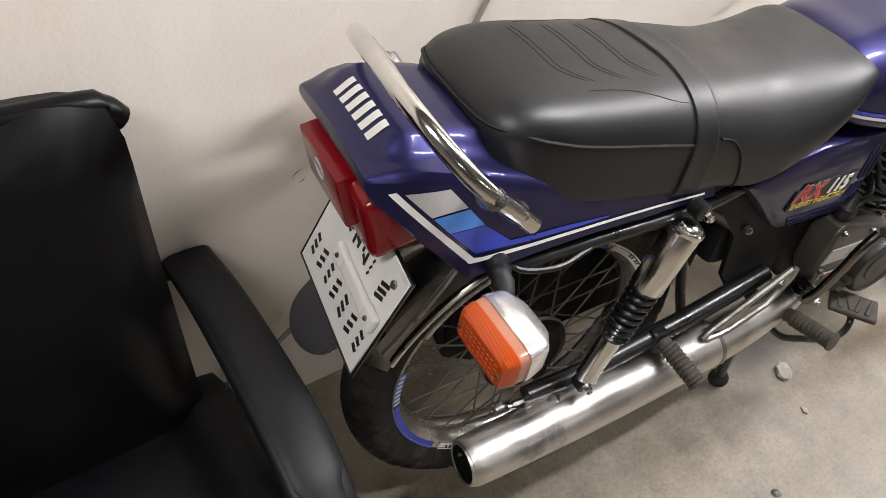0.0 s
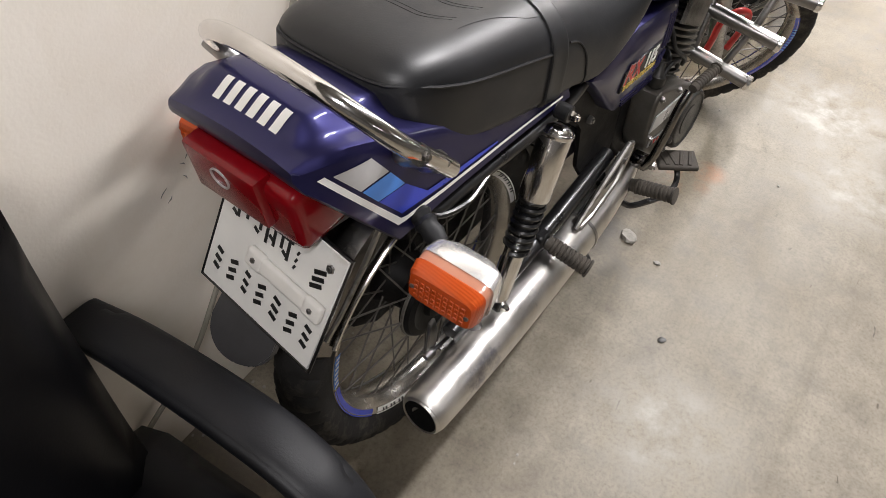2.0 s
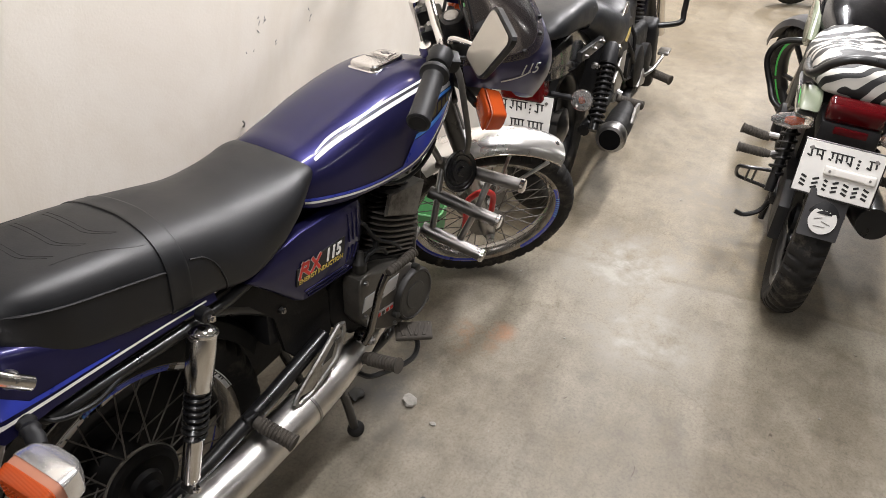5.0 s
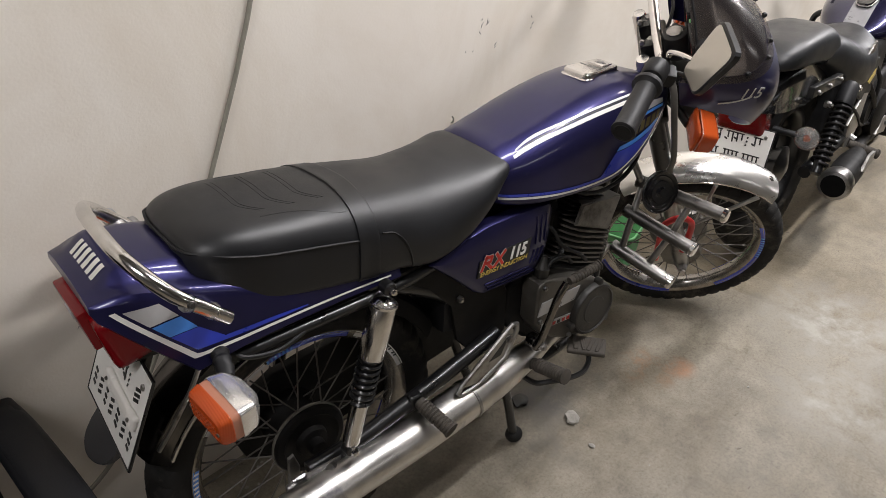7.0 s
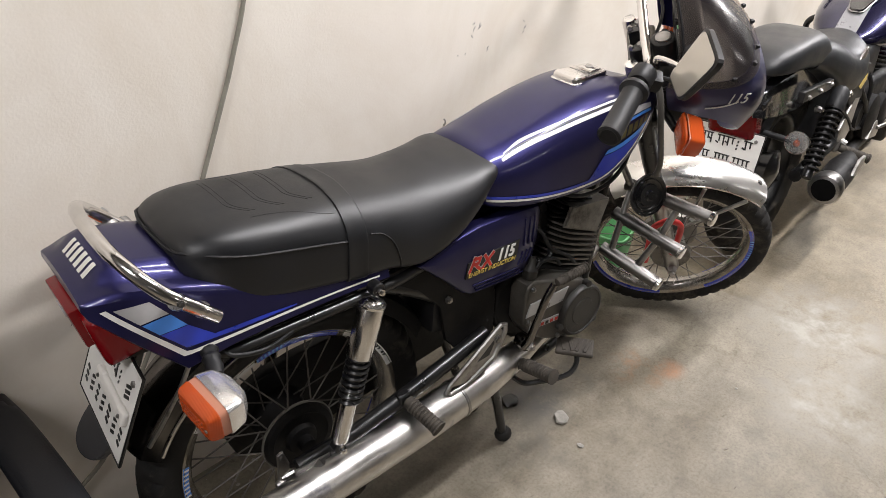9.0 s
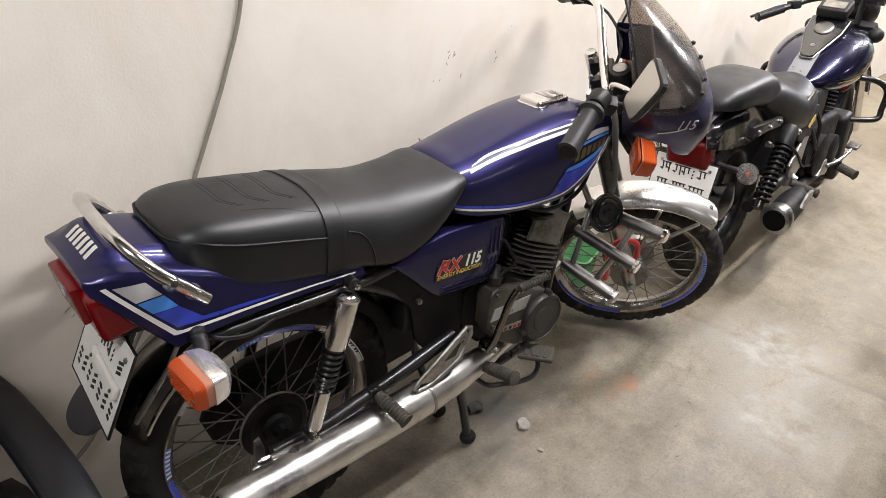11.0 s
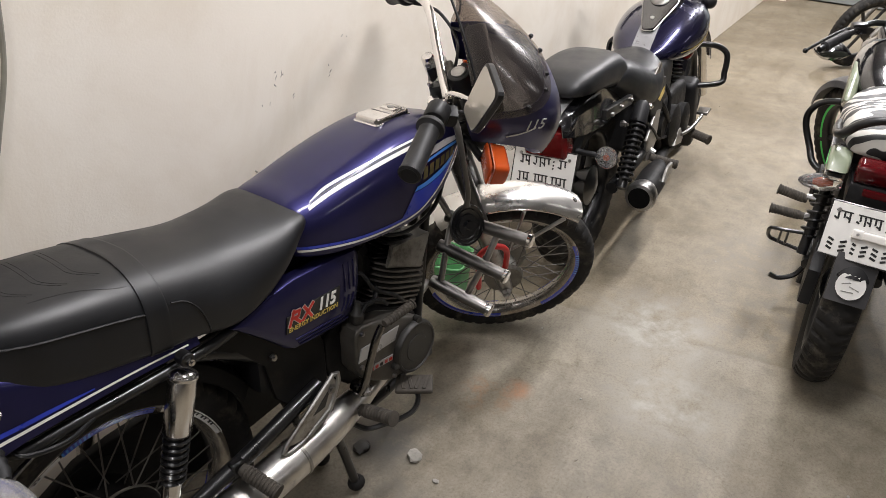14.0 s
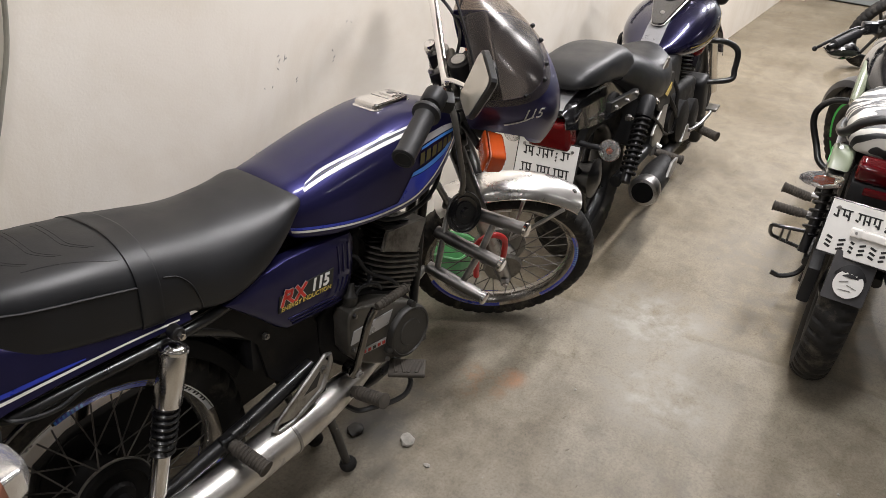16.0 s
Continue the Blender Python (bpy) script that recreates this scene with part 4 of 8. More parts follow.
COWL = Cowl()
bm = bmesh.new()
COWL.build(bm)
cowl = part("tail_cowl", bm, PAINT, bike, "purple-blue tail cowl with striped decals", smooth_at=42)
for s in (-1, 1):
    lo = [(-0.327, 0.763), (-0.280, 0.715), (-0.230, 0.663)]
    hi = [(-0.319, 0.765), (-0.272, 0.717), (-0.225, 0.670)]
    for a, b in zip(range(2), range(1, 3)):
        bm = bmesh.new()
        COWL.decal(bm, [lo[a], lo[b]], [hi[a], hi[b]], s)
        part("white_pinstripe", bm, WHITE_STRIPE, cowl)
    bm = bmesh.new()
    COWL.decal(bm, [(-0.230, 0.663), (-0.218, 0.6625), (-0.205, 0.6635), (-0.10, 0.6700), (0.02, 0.6735), (0.124, 0.6720)], [(-0.225, 0.670), (-0.215, 0.6685), (-0.205, 0.6690), (-0.10, 0.6745), (0.02, 0.6770), (0.124, 0.6750)], s)
    part("white_pinstripe", bm, WHITE_STRIPE, cowl)
    for mat, lo, hi in ((SILVER_DECAL, [(-0.311, 0.763), (-0.281, 0.733)], [(-0.263, 0.764), (-0.240, 0.738)]),
                        (SKY_DECAL, [(-0.279, 0.731), (-0.258, 0.709)], [(-0.238, 0.736), (-0.217, 0.712)]),
                        (BLUE_DECAL, [(-0.257, 0.708), (-0.224, 0.676)], [(-0.216, 0.711), (-0.176, 0.680)])):
        bm = bmesh.new()
        COWL.decal(bm, lo, hi, s, k=6)
        part("tail_decal", bm, mat, cowl)
    bm = bmesh.new()
    COWL.decal(bm, [(-0.224, 0.675), (-0.14, 0.6765), (-0.04, 0.6800)], [(-0.176, 0.683), (-0.10, 0.6840), (-0.04, 0.6820)], s, lift=0.0012)
    part("tail_decal", bm, BLUE_DECAL, cowl)
# plain bars in place of the maker's lettering on the tail
for i in range(6):
    bm = bmesh.new()
    y = 0.036 - i * 0.0166
    rows = [[bm.verts.new((x, y + d, COWL.top(x, y + d) + 0.0012)) for d in (-0.0052 - (x + 0.316) * 0.25, -(x + 0.316) * 0.25, 0.0052 - (x + 0.316) * 0.25)] for x in [-0.327 + 0.0022 * k for k in range(10)]]
    for p, q in zip(rows, rows[1:]):
        for j in range(2):
            bm.faces.new((p[j], p[j + 1], q[j + 1], q[j]))
    part("lettering_bar", bm, WHITE_STRIPE, cowl)

# tail lamp
bm = bmesh.new()
box(bm, (0.100, 0.166, 0.088), pose(-0.284, 0, 0.702, 0, -14, 0), 0.014, 3)
lamp = part("tail_lamp", bm, RED_LENS, bike, "dark red plastic tail lamp")
bm = bmesh.new()
box(bm, (0.024, 0.112, 0.070), pose(-0.335, 0.014, 0.706, 0, -14, 0), 0.004, 2)
part("lens_panel", bm, RED_LENS, lamp)
bm = bmesh.new()
lathe(bm, [(0.014, 0.0), (0.014, 0.002), (0.0122, 0.002), (0.0122, 0.0)], between((-0.3490, 0.016, 0.7128), (-0.3587, 0.016, 0.7104)), 24, closed=True)
part("maker_emblem", bm, SILVER_DECAL, lamp)
bm = bmesh.new()
box(bm, (0.12, 0.15, 0.03), pose(-0.26, 0, 0.665), 0.006, 2)
part("lamp_bracket", bm, BLACK_PLASTIC, bike)
number_plate(bike, basis((-0.311, -0.007, 0.570), (-0.051, -0.993, -0.104), (0.32, -0.114, 0.94)), 0.200, 0.163,
             [(0.036, 0.013, [(-0.080, -0.050), (-0.040, 0.022), (0.030, 0.034), (0.058, 0.080)]), (-0.042, 0.016, [(-0.088, -0.074), (-0.062, -0.046), (-0.034, -0.022), (-0.010, 0.006), (0.018, 0.034), (0.046, 0.062), (0.074, 0.088)])])
bm = bmesh.new()
prism(bm, [(-0.327, 0.49), (-0.320, 0.49), (-0.252, 0.66), (-0.267, 0.66)], -0.05, 0.05, 0.002, 1)
part("plate_bracket", bm, BLACK_PAINT, bike)

# grab rail
bm = bmesh.new()
tube(bm, spline([(-0.184, -0.160, 0.733), (-0.212, -0.158, 0.757), (-0.250, -0.148, 0.788), (-0.278, -0.122, 0.817), (-0.297, -0.075, 0.840), (-0.300, 0.0, 0.848), (-0.292, 0.065, 0.840), (-0.272, 0.112, 0.816), (-0.240, 0.138, 0.780), (-0.212, 0.146, 0.752), (-0.184, 0.146, 0.730)], 7), 0.0108, 14)
rail = part("grab_rail", bm, CHROME, bike, "bent chrome grab rail with rust spots")
for s in (-1, 1):
    for x, z in ((-0.236, 0.772), (-0.203, 0.747)):
        bm = bmesh.new()
        lathe(bm, [(0.012, -0.012), (0.013, -0.008), (0.013, 0.022), (0.010, 0.034)], between((x, s * 0.150, z), (x + 0.012, s * 0.120, z - 0.022)), 12)
        part("rail_mount", bm, STEEL, rail)
        bolt(rail, (x, s * 0.160, z + 0.004), (0, s, 0.3), 0.006, 0.007, STEEL, "rail_bolt")


def indicator(parent, m, label="amber turn indicator with chrome housing", deep=1.05, lens=1.12, band=0.36, shell=None):
    """Boxy lamp: lens towards the +z of m, long axis x. band: share of the lens painted with a pale reflection."""
    m = m @ Matrix.Diagonal((0.88, 0.88, 0.88, 1))
    turn = [2 * math.pi * i / 32 for i in range(32)]

    def ring(z, a, b):
        return [m @ V((a * math.copysign(abs(math.cos(t)) ** 0.30, math.cos(t)), b * math.copysign(abs(math.sin(t)) ** 0.30, math.sin(t)), z)) for t in turn]

    bm = bmesh.new()
    loft(bm, [ring(z * deep, a, b) for z, a, b in ((-0.040, 0.022, 0.014), (-0.037, 0.030, 0.018), (-0.024, 0.047, 0.027), (-0.020, 0.050, 0.029), (0.0, 0.0535, 0.0325), (0.0055, 0.0535, 0.0325))])
    body = part("turn_indicator", bm, shell or LAMP_CHROME, parent, label, smooth_at=28)
    top = 0.038 * lens
    cut = 0.006 + (top - 0.006) * band
    bm = bmesh.new()
    loft(bm, [ring(z, a, b) for z, a, b in ((0.0055, 0.0515, 0.0308), (0.0075, 0.0520, 0.0312), (cut, 0.0512, 0.0304))], True, False)
    part("lens_band", bm, AMBER_SHEEN, body, smooth_at=45)
    bm = bmesh.new()
    loft(bm, [ring(z, a, b) for z, a, b in ((cut, 0.0512, 0.0304), (cut + 0.002, 0.0524, 0.0316), (top * 0.86, 0.049, 0.0285), (top * 0.97, 0.045, 0.0245), (top, 0.038, 0.018))])
    part("amber_lens", bm, AMBER, body, smooth_at=30)
    bm = bmesh.new()
    for i in range(9):
        for j in range(4):
            box(bm, (0.0062, 0.0070, 0.0022), m @ pose(-0.034 + i * 0.0085, -0.0135 + j * 0.0090, top + 0.0002), 0.0009, 1)
    part("lens_prisms", bm, AMBER, body, smooth_at=30)
    for sx in (-1, 1):
        bm = bmesh.new()
        lathe(bm, [(0.0034, -0.002), (0.0034, 0.0012), (0.0016, 0.0016)], m @ pose(sx * 0.040, 0, top), 10)
        part("lens_screw", bm, STEEL, body)
    return body


for s, yy in ((-1, 0.212), (1, 0.188)):
    indicator(bike, basis((-0.222, s * yy, 0.628), (0.10, s, -0.10), (-0.12, 0.0, 1.0)) if s < 0 else basis((-0.222, s * yy, 0.632), (0, -1, 0.10), (-0.12, 0, 1.0)))
    bm = bmesh.new()
    lathe(bm, [(0.013, 0), (0.015, 0.006), (0.012, 0.012), (0.015, 0.018), (0.012, 0.024), (0.015, 0.030), (0.012, 0.036), (0.014, 0.045), (0.010, 0.060)], between((-0.190, s * 0.115, 0.662), (-0.200, s * 0.170, 0.640)), 12)
    part("indicator_stalk", bm, BLACK_PLASTIC, bike)

# seat
SEAT = Body([
    (-0.214, 0.768, 0.796, 0.050, 2.2, 2.2, 0.5),
    (-0.208, 0.756, 0.814, 0.076, 2.6, 2.6, 0.5),
    (-0.190, 0.736, 0.828, 0.098, 3.0, 6.0, 0.5),
    (-0.158, 0.716, 0.836, 0.114, 3.2, 8.0, 0.45),
    (-0.108, 0.703, 0.837, 0.1235, 3.2, 9.0, 0.45),
    (-0.030, 0.692, 0.833, 0.128, 3.0, 9.0, 0.4),
    (0.060, 0.680, 0.828, 0.130, 2.7, 8.0, 0.38),
    (0.140, 0.668, 0.820, 0.131, 2.35, 5.0, 0.36),
    (0.220, 0.654, 0.812, 0.132, 2.15, 4.6, 0.34),
    (0.290, 0.672, 0.814, 0.131, 2.1, 3.6, 0.35),
    (0.345, 0.712, 0.818, 0.126, 2.1, 3.2, 0.36),
    (0.385, 0.752, 0.820, 0.114, 2.3, 2.8, 0.4),
    (0.415, 0.778, 0.814, 0.096, 2.2, 2.4, 0.4),
    (0.430, 0.792, 0.804, 0.060, 2.0, 2.0, 0.5),
])
bm = bmesh.new()
SEAT.build(bm, 60, 56)
seat = part("seat", bm, VINYL, bike, "long black vinyl seat with strap and piping", smooth_at=60)
bm = bmesh.new()
secs = []
for x, e in ((0.056, 0.0002), (0.057, 0.0030), (0.060, 0.0034), (0.064, 0.0026), (0.076, 0.0030), (0.088, 0.0026), (0.092, 0.0034), (0.095, 0.0030), (0.096, 0.0002)):
    ring = SEAT.section(x, 56)
    c = sum(ring, V()) / len(ring)
    secs.append([c + (p - c) * (1 + e / max((p - c).length, 0.02)) - V((0.10 * max(p.y, -0.02) + 0.002, 0, 0)) for p in ring])
loft(bm, secs, True, False)
part("seat_strap", bm, VINYL, seat, smooth_at=60)
def seat_back(y, z):
    """Where the rear face of the seat lies at a height."""
    a, b = -0.212, -0.12
    for i in range(24):
        c = (a + b) / 2
        top = keyed(SEAT.rows, c)[1]
        a, b = (a, c) if z < top and SEAT.half(c, z) > abs(y) else (c, b)
    return b


flank = spline([(0.058, 0, 0.764), (0.005, 0, 0.773), (-0.057, 0, 0.782), (-0.109, 0, 0.790), (-0.140, 0, 0.796), (-0.165, 0, 0.801)], 5)
ends = [V((p.x, -SEAT.half(p.x, p.z) - 0.0004, p.z)) for p in flank]
rear = [V((seat_back(y, 0.805) - 0.0004, y, 0.805)) for y in [-0.084 + 0.168 * i / 14 for i in range(15)]]
bm = bmesh.new()
tube(bm, spline(ends[::3] + rear + [V((p.x, -p.y, p.z)) for p in reversed(ends[::3])], 3), 0.0023, 6)
part("piping", bm, BLACK_PLASTIC, seat)
for s in (-1, 1):
    bm = bmesh.new()
    tube(bm, [(p.x, s * (SEAT.half(p.x, p.z) + 0.0004), p.z) for p in spline([(x, 0, z) for x, z in [(0.103, 0.764), (0.128, 0.756), (0.148, 0.735), (0.160, 0.706), (0.168, 0.676)]], 6)], 0.0017, 6)
    part("piping", bm, BLACK_PLASTIC, seat)
for k, x in enumerate((-0.118, -0.110, -0.068, -0.060, -0.018, -0.010)):
    line = []
    for i in range(23):
        y = 0.062 - 0.128 * i / 22
        bend = 0.030 * max(0.0, (-y - 0.030) / 0.036) ** 2
        line.append((x + 0.012 * math.cos(y * 9) + bend, y, SEAT.top(x + 0.012 * math.cos(y * 9) + bend, y) + 0.0001))
    bm = bmesh.new()
    tube(bm, line, 0.00032, 5)
    part("stitching", bm, BLACK_PLASTIC, seat)
for s in (-1, 1):
    bm = bmesh.new()
    tube(bm, [(x, s * (0.080 + 0.022 * math.exp(-((x - 0.05) / 0.06) ** 2)), SEAT.top(x, 0.080 + 0.022 * math.exp(-((x - 0.05) / 0.06) ** 2)) + 0.0001) for x in [-0.085 + 0.135 * i / 24 for i in range(25)]], 0.0004, 5)
    part("stitching", bm, BLACK_PLASTIC, seat)

# side covers
for s in (-1, 1):
    skew = Matrix(((1, 0, 0, 0), (-s * 0.055, 1, 0, s * 0.0198), (-0.045, 0, 1, 0.0162), (0, 0, 0, 1)))
    bm = bmesh.new()
    poly = [(0.208, 0.652), (0.29, 0.680), (0.36, 0.694), (0.46, 0.697), (0.534, 0.696), (0.543, 0.680), (0.542, 0.620), (0.534, 0.578), (0.516, 0.550), (0.498, 0.538), (0.42, 0.538), (0.352, 0.541), (0.330, 0.552), (0.285, 0.592), (0.240, 0.628)]
    c = V((0.42, 0.0, 0.622))
    rings = []
    for y, k in ((0.088, 1.0), (0.104, 1.0), (0.110, 0.99), (0.1135, 0.965), (0.1195, 0.80), (0.1215, 0.45)):
        rings.append([V((c.x + (x - c.x) * k, s * y, c.z + (z - c.z) * k)) for x, z in poly])
    loft(bm, rings)
    cover = part("side_cover", bm, PAINT, bike, "purple-blue side cover with badge and moulded ribs", smooth_at=35, matrix=skew)
    for i in range(3):
        bm = bmesh.new()
        tube(bm, [(0.488 + i * 0.015, s * (0.1196 - i * 0.0007), 0.680), (0.490 + i * 0.014, s * (0.1212 - i * 0.0007), 0.645), (0.491 + i * 0.014, s * (0.1214 - i * 0.0007), 0.616)], 0.0024, 8)
        part("rib", bm, PAINT, cover, matrix=skew)
        bm = bmesh.new()
        tube(bm, [(0.489 + i * 0.014, s * (0.1212 - i * 0.0007), 0.604), (0.486 + i * 0.013, s * (0.1208 - i * 0.0007), 0.588), (0.478 + i * 0.013, s * (0.1202 - i * 0.0007), 0.574)], 0.0024, 8)
        part("rib", bm, PAINT, cover, matrix=skew)
        bm = bmesh.new()
        y, z = (0.1212, 0.1204, 0.1190)[i], 0.567 - i * 0.008
        tube(bm, [(0.350 + i * 0.006, s * (y - 0.0012), z), (0.42, s * y, z), (0.478 + i * 0.010, s * (y - 0.0006), z)], 0.0019, 8)
        part("rib", bm, PAINT, cover, matrix=skew)
    if s < 0:
        m = skew @ basis((0.328, -0.1228, 0.590), (1, 0, 0.01), (0.06, 0, 1))
        bm = bmesh.new()
        prism(bm, [(0.326, 0.590), (0.470, 0.594), (0.474, 0.637), (0.392, 0.634), (0.384, 0.628), (0.330, 0.626)], -0.1235, -0.1190, 0.0008, 1)
        badge = part("badge", bm, BLACK_DECAL, cover, matrix=skew)
        strokes = (((0.006, 0.014), (0.020, 0.044)), ((0.016, 0.040), (0.034, 0.040)), ((0.014, 0.029), (0.030, 0.029)), ((0.034, 0.040), (0.030, 0.029)), ((0.020, 0.029), (0.034, 0.014)), ((0.040, 0.014), (0.070, 0.042)), ((0.046, 0.042), (0.064, 0.014)))
        for mat, wide, lift, nm in ((SILVER_DECAL, 0.0048, 0.0010, "mark_edge"), (RED_DECAL, 0.0034, 0.0016, "model_mark")):
            for a, b in strokes:
                d = (V((*b, 0)) - V((*a, 0))).normalized()
                n = V((-d.y, d.x, 0)) * wide
                a2, b2 = V((*a, lift)) - d * wide * 0.6, V((*b, lift)) + d * wide * 0.6
                bm = bmesh.new()
                bm.faces.new([bm.verts.new(m @ q) for q in (a2 - n, b2 - n, b2 + n, a2 + n)])
                part(nm, bm, mat, badge)
        words("capacity_number", "115", 0.036, WHITE_STRIPE, badge, m @ pose(0.080, 0.017, 0.002), "white number 115", 0.25, squeeze=0.92, bold=0.0012)
        words("motto", "ENERGY INDUCTION", 0.0135, GOLD_DECAL, badge, m @ pose(0.002, 0.003, 0.002), "gold words energy induction", 0.2, squeeze=1.02)

# tank
TANK = Body([
    (0.374, 0.728, 0.800, 0.084, 2.2, 3.0, 0.4),
    (0.388, 0.716, 0.822, 0.102, 2.4, 5.0, 0.4),
    (0.440, 0.704, 0.836, 0.116, 2.5, 7.0, 0.4),
    (0.500, 0.697, 0.853, 0.124, 2.6, 8.0, 0.4),
    (0.600, 0.692, 0.880, 0.130, 2.6, 8.0, 0.42),
    (0.690, 0.694, 0.898, 0.131, 2.6, 8.0, 0.44),
    (0.760, 0.712, 0.901, 0.127, 2.6, 7.0, 0.46),
    (0.820, 0.750, 0.891, 0.117, 2.5, 6.0, 0.48),
    (0.875, 0.796, 0.876, 0.098, 2.3, 4.0, 0.5),
    (0.912, 0.824, 0.864, 0.070, 2.2, 2.6, 0.5),
    (0.928, 0.836, 0.852, 0.030, 2.0, 2.0, 0.5),
])
bm = bmesh.new()
TANK.build(bm, 54, 96)
tank = part("fuel_tank", bm, PAINT, bike, "glossy purple-blue fuel tank with pinstripes", smooth_at=60)
PIN = [(0.386, 0.734), (0.45, 0.724), (0.53, 0.714), (0.61, 0.712), (0.69, 0.719), (0.745, 0.741), (0.785, 0.766), (0.825, 0.798), (0.85, 0.822)]
raised = lambda line, dx, dz: [(x + dx, z + dz) for x, z in line]
for s in (-1, 1):
    for lo, hi, mat, lift in ((PIN, raised(PIN, -0.001, 0.005), WHITE_STRIPE, 0.0016),
                              (raised(PIN[:6], -0.001, 0.006), raised(PIN[:6], -0.003, 0.012), BLUE_DECAL, 0.0012),
                              ([(0.424, 0.806), (0.48, 0.8225), (0.545, 0.8365), (0.62, 0.850), (0.695, 0.860), (0.765, 0.8655)], [(0.424, 0.8105), (0.48, 0.8275), (0.545, 0.842), (0.62, 0.856), (0.695, 0.866), (0.765, 0.8715)], WHITE_STRIPE, 0.0015),
                              ([(0.428, 0.8125), (0.48, 0.8285), (0.545, 0.843), (0.62, 0.857), (0.695, 0.867), (0.765, 0.8725)], [(0.432, 0.8145), (0.48, 0.8305), (0.545, 0.845), (0.62, 0.859), (0.695, 0.869), (0.765, 0.8745)], BLACK_DECAL, 0.0014),
                              ([(0.432, 0.8155), (0.48, 0.8315), (0.545, 0.846), (0.62, 0.860), (0.695, 0.870), (0.765, 0.8755)], [(0.436, 0.8185), (0.48, 0.8345), (0.545, 0.849), (0.62, 0.863), (0.695, 0.873), (0.765, 0.8785)], WHITE_STRIPE, 0.0013),
                              ([(0.640, 0.721), (0.695, 0.727), (0.742, 0.746), (0.782, 0.771), (0.815, 0.797)], [(0.681, 0.771), (0.715, 0.773), (0.750, 0.779), (0.788, 0.789), (0.818, 0.803)], BLUE_DECAL, 0.0015),
                              ([(0.682, 0.773), (0.716, 0.775), (0.752, 0.781), (0.790, 0.791), (0.824, 0.806)], [(0.690, 0.782), (0.722, 0.786), (0.758, 0.794), (0.796, 0.805), (0.834, 0.822)], SKY_DECAL, 0.0016),
                              ([(0.716, 0.823), (0.750, 0.829), (0.800, 0.834), (0.846, 0.834)], [(0.718, 0.829), (0.752, 0.835), (0.800, 0.840), (0.846, 0.840)], SKY_DECAL, 0.0016),
                              ([(0.720, 0.832), (0.752, 0.838), (0.800, 0.842), (0.846, 0.842)], [(0.735, 0.849), (0.765, 0.852), (0.805, 0.854), (0.846, 0.850)], SILVER_DECAL, 0.0016)):
        bm = bmesh.new()
        TANK.decal(bm, lo, hi, s, lift=lift, rows=4)
        part("tank_decal", bm, mat, tank)
    for i in range(6):
        x = 0.708 + i * 0.0205
        bm = bmesh.new()
        TANK.decal(bm, [(x, 0.792 + i * 0.0042), (x + 0.015, 0.795 + i * 0.0042)], [(x + 0.004, 0.818 + i * 0.0026), (x + 0.018, 0.820 + i * 0.0026)], s, lift=0.003, k=2)
        part("lettering_bar", bm, DARK_GOLD, tank)
m = basis((0.728, 0.0, 0.892), (1, 0, 0.02), (0, 1, 0))
out = []
for cx, cy, a0 in ((0.042, 0.018, 0), (-0.040, 0.022, 90), (-0.040, -0.022, 180), (0.042, -0.018, 270)):
    out += [(cx + 0.014 * math.cos(radians(a0 + 18 * k)), cy + 0.014 * math.sin(radians(a0 + 18 * k))) for k in range(6)]
bm = bmesh.new()
loft(bm, [[m @ V((x * k, y * k, z)) for x, y in out] for z, k in ((-0.010, 1.10), (0.004, 1.08), (0.006, 1.0), (0.013, 0.99), (0.017, 0.93), (0.018, 0.72))])
cap = part("fuel_cap", bm, CHROME, tank, "chrome flip-up fuel cap", smooth_at=30)
bm = bmesh.new()
box(bm, (0.030, 0.040, 0.004), m @ pose(0.026, 0, 0.0185), 0.0018, 2)
part("cap_flap", bm, CHROME, cap)
bm = bmesh.new()
lathe(bm, [(0.008, 0.018), (0.008, 0.022), (0.006, 0.0228), (0.002, 0.0225)], m @ pose(0.026, 0, 0), 16)
part("key_barrel", bm, STEEL, cap)
bm = bmesh.new()
box(bm, (0.002, 0.052, 0.0012), m @ pose(-0.006, 0, 0.0182), 0.0004, 1)
part("cap_groove", bm, STEEL, cap)

# engine
bm = bmesh.new()
prism(bm, [(0.455, 0.50), (0.50, 0.525), (0.60, 0.515), (0.68, 0.475), (0.745, 0.430), (0.762, 0.385), (0.748, 0.335), (0.70, 0.312), (0.60, 0.315), (0.52, 0.345), (0.47, 0.39), (0.45, 0.43)], -0.085, 0.095, 0.012, 3)
engine = part("engine", bm, ENGINE_BLACK, bike, "greasy two-stroke engine with grey covers")
bm = bmesh.new()
prism(bm, [(0.494, 0.498), (0.500, 0.516), (0.516, 0.522), (0.600, 0.504), (0.672, 0.474), (0.728, 0.436), (0.742, 0.390), (0.724, 0.346), (0.680, 0.330), (0.600, 0.338), (0.548, 0.364), (0.516, 0.388), (0.496, 0.420)], -0.136, -0.084, 0.008, 3)
case = part("clutch_case", bm, ENGINE_GREY, engine, "dusty brown-grey cast engine cover")
bm = bmesh.new()
lathe(bm, [(0.060, 0.0), (0.066, 0.004), (0.066, 0.012), (0.062, 0.018), (0.058, 0.019), (0.056, 0.016), (0.034, 0.016), (0.032, 0.018), (0.010, 0.018)], between((0.672, -0.134, 0.398), (0.672, -0.20, 0.398)), 40)
part("round_cover", bm, CASE_BLACK, engine, "dusty black round cover with three lugs")
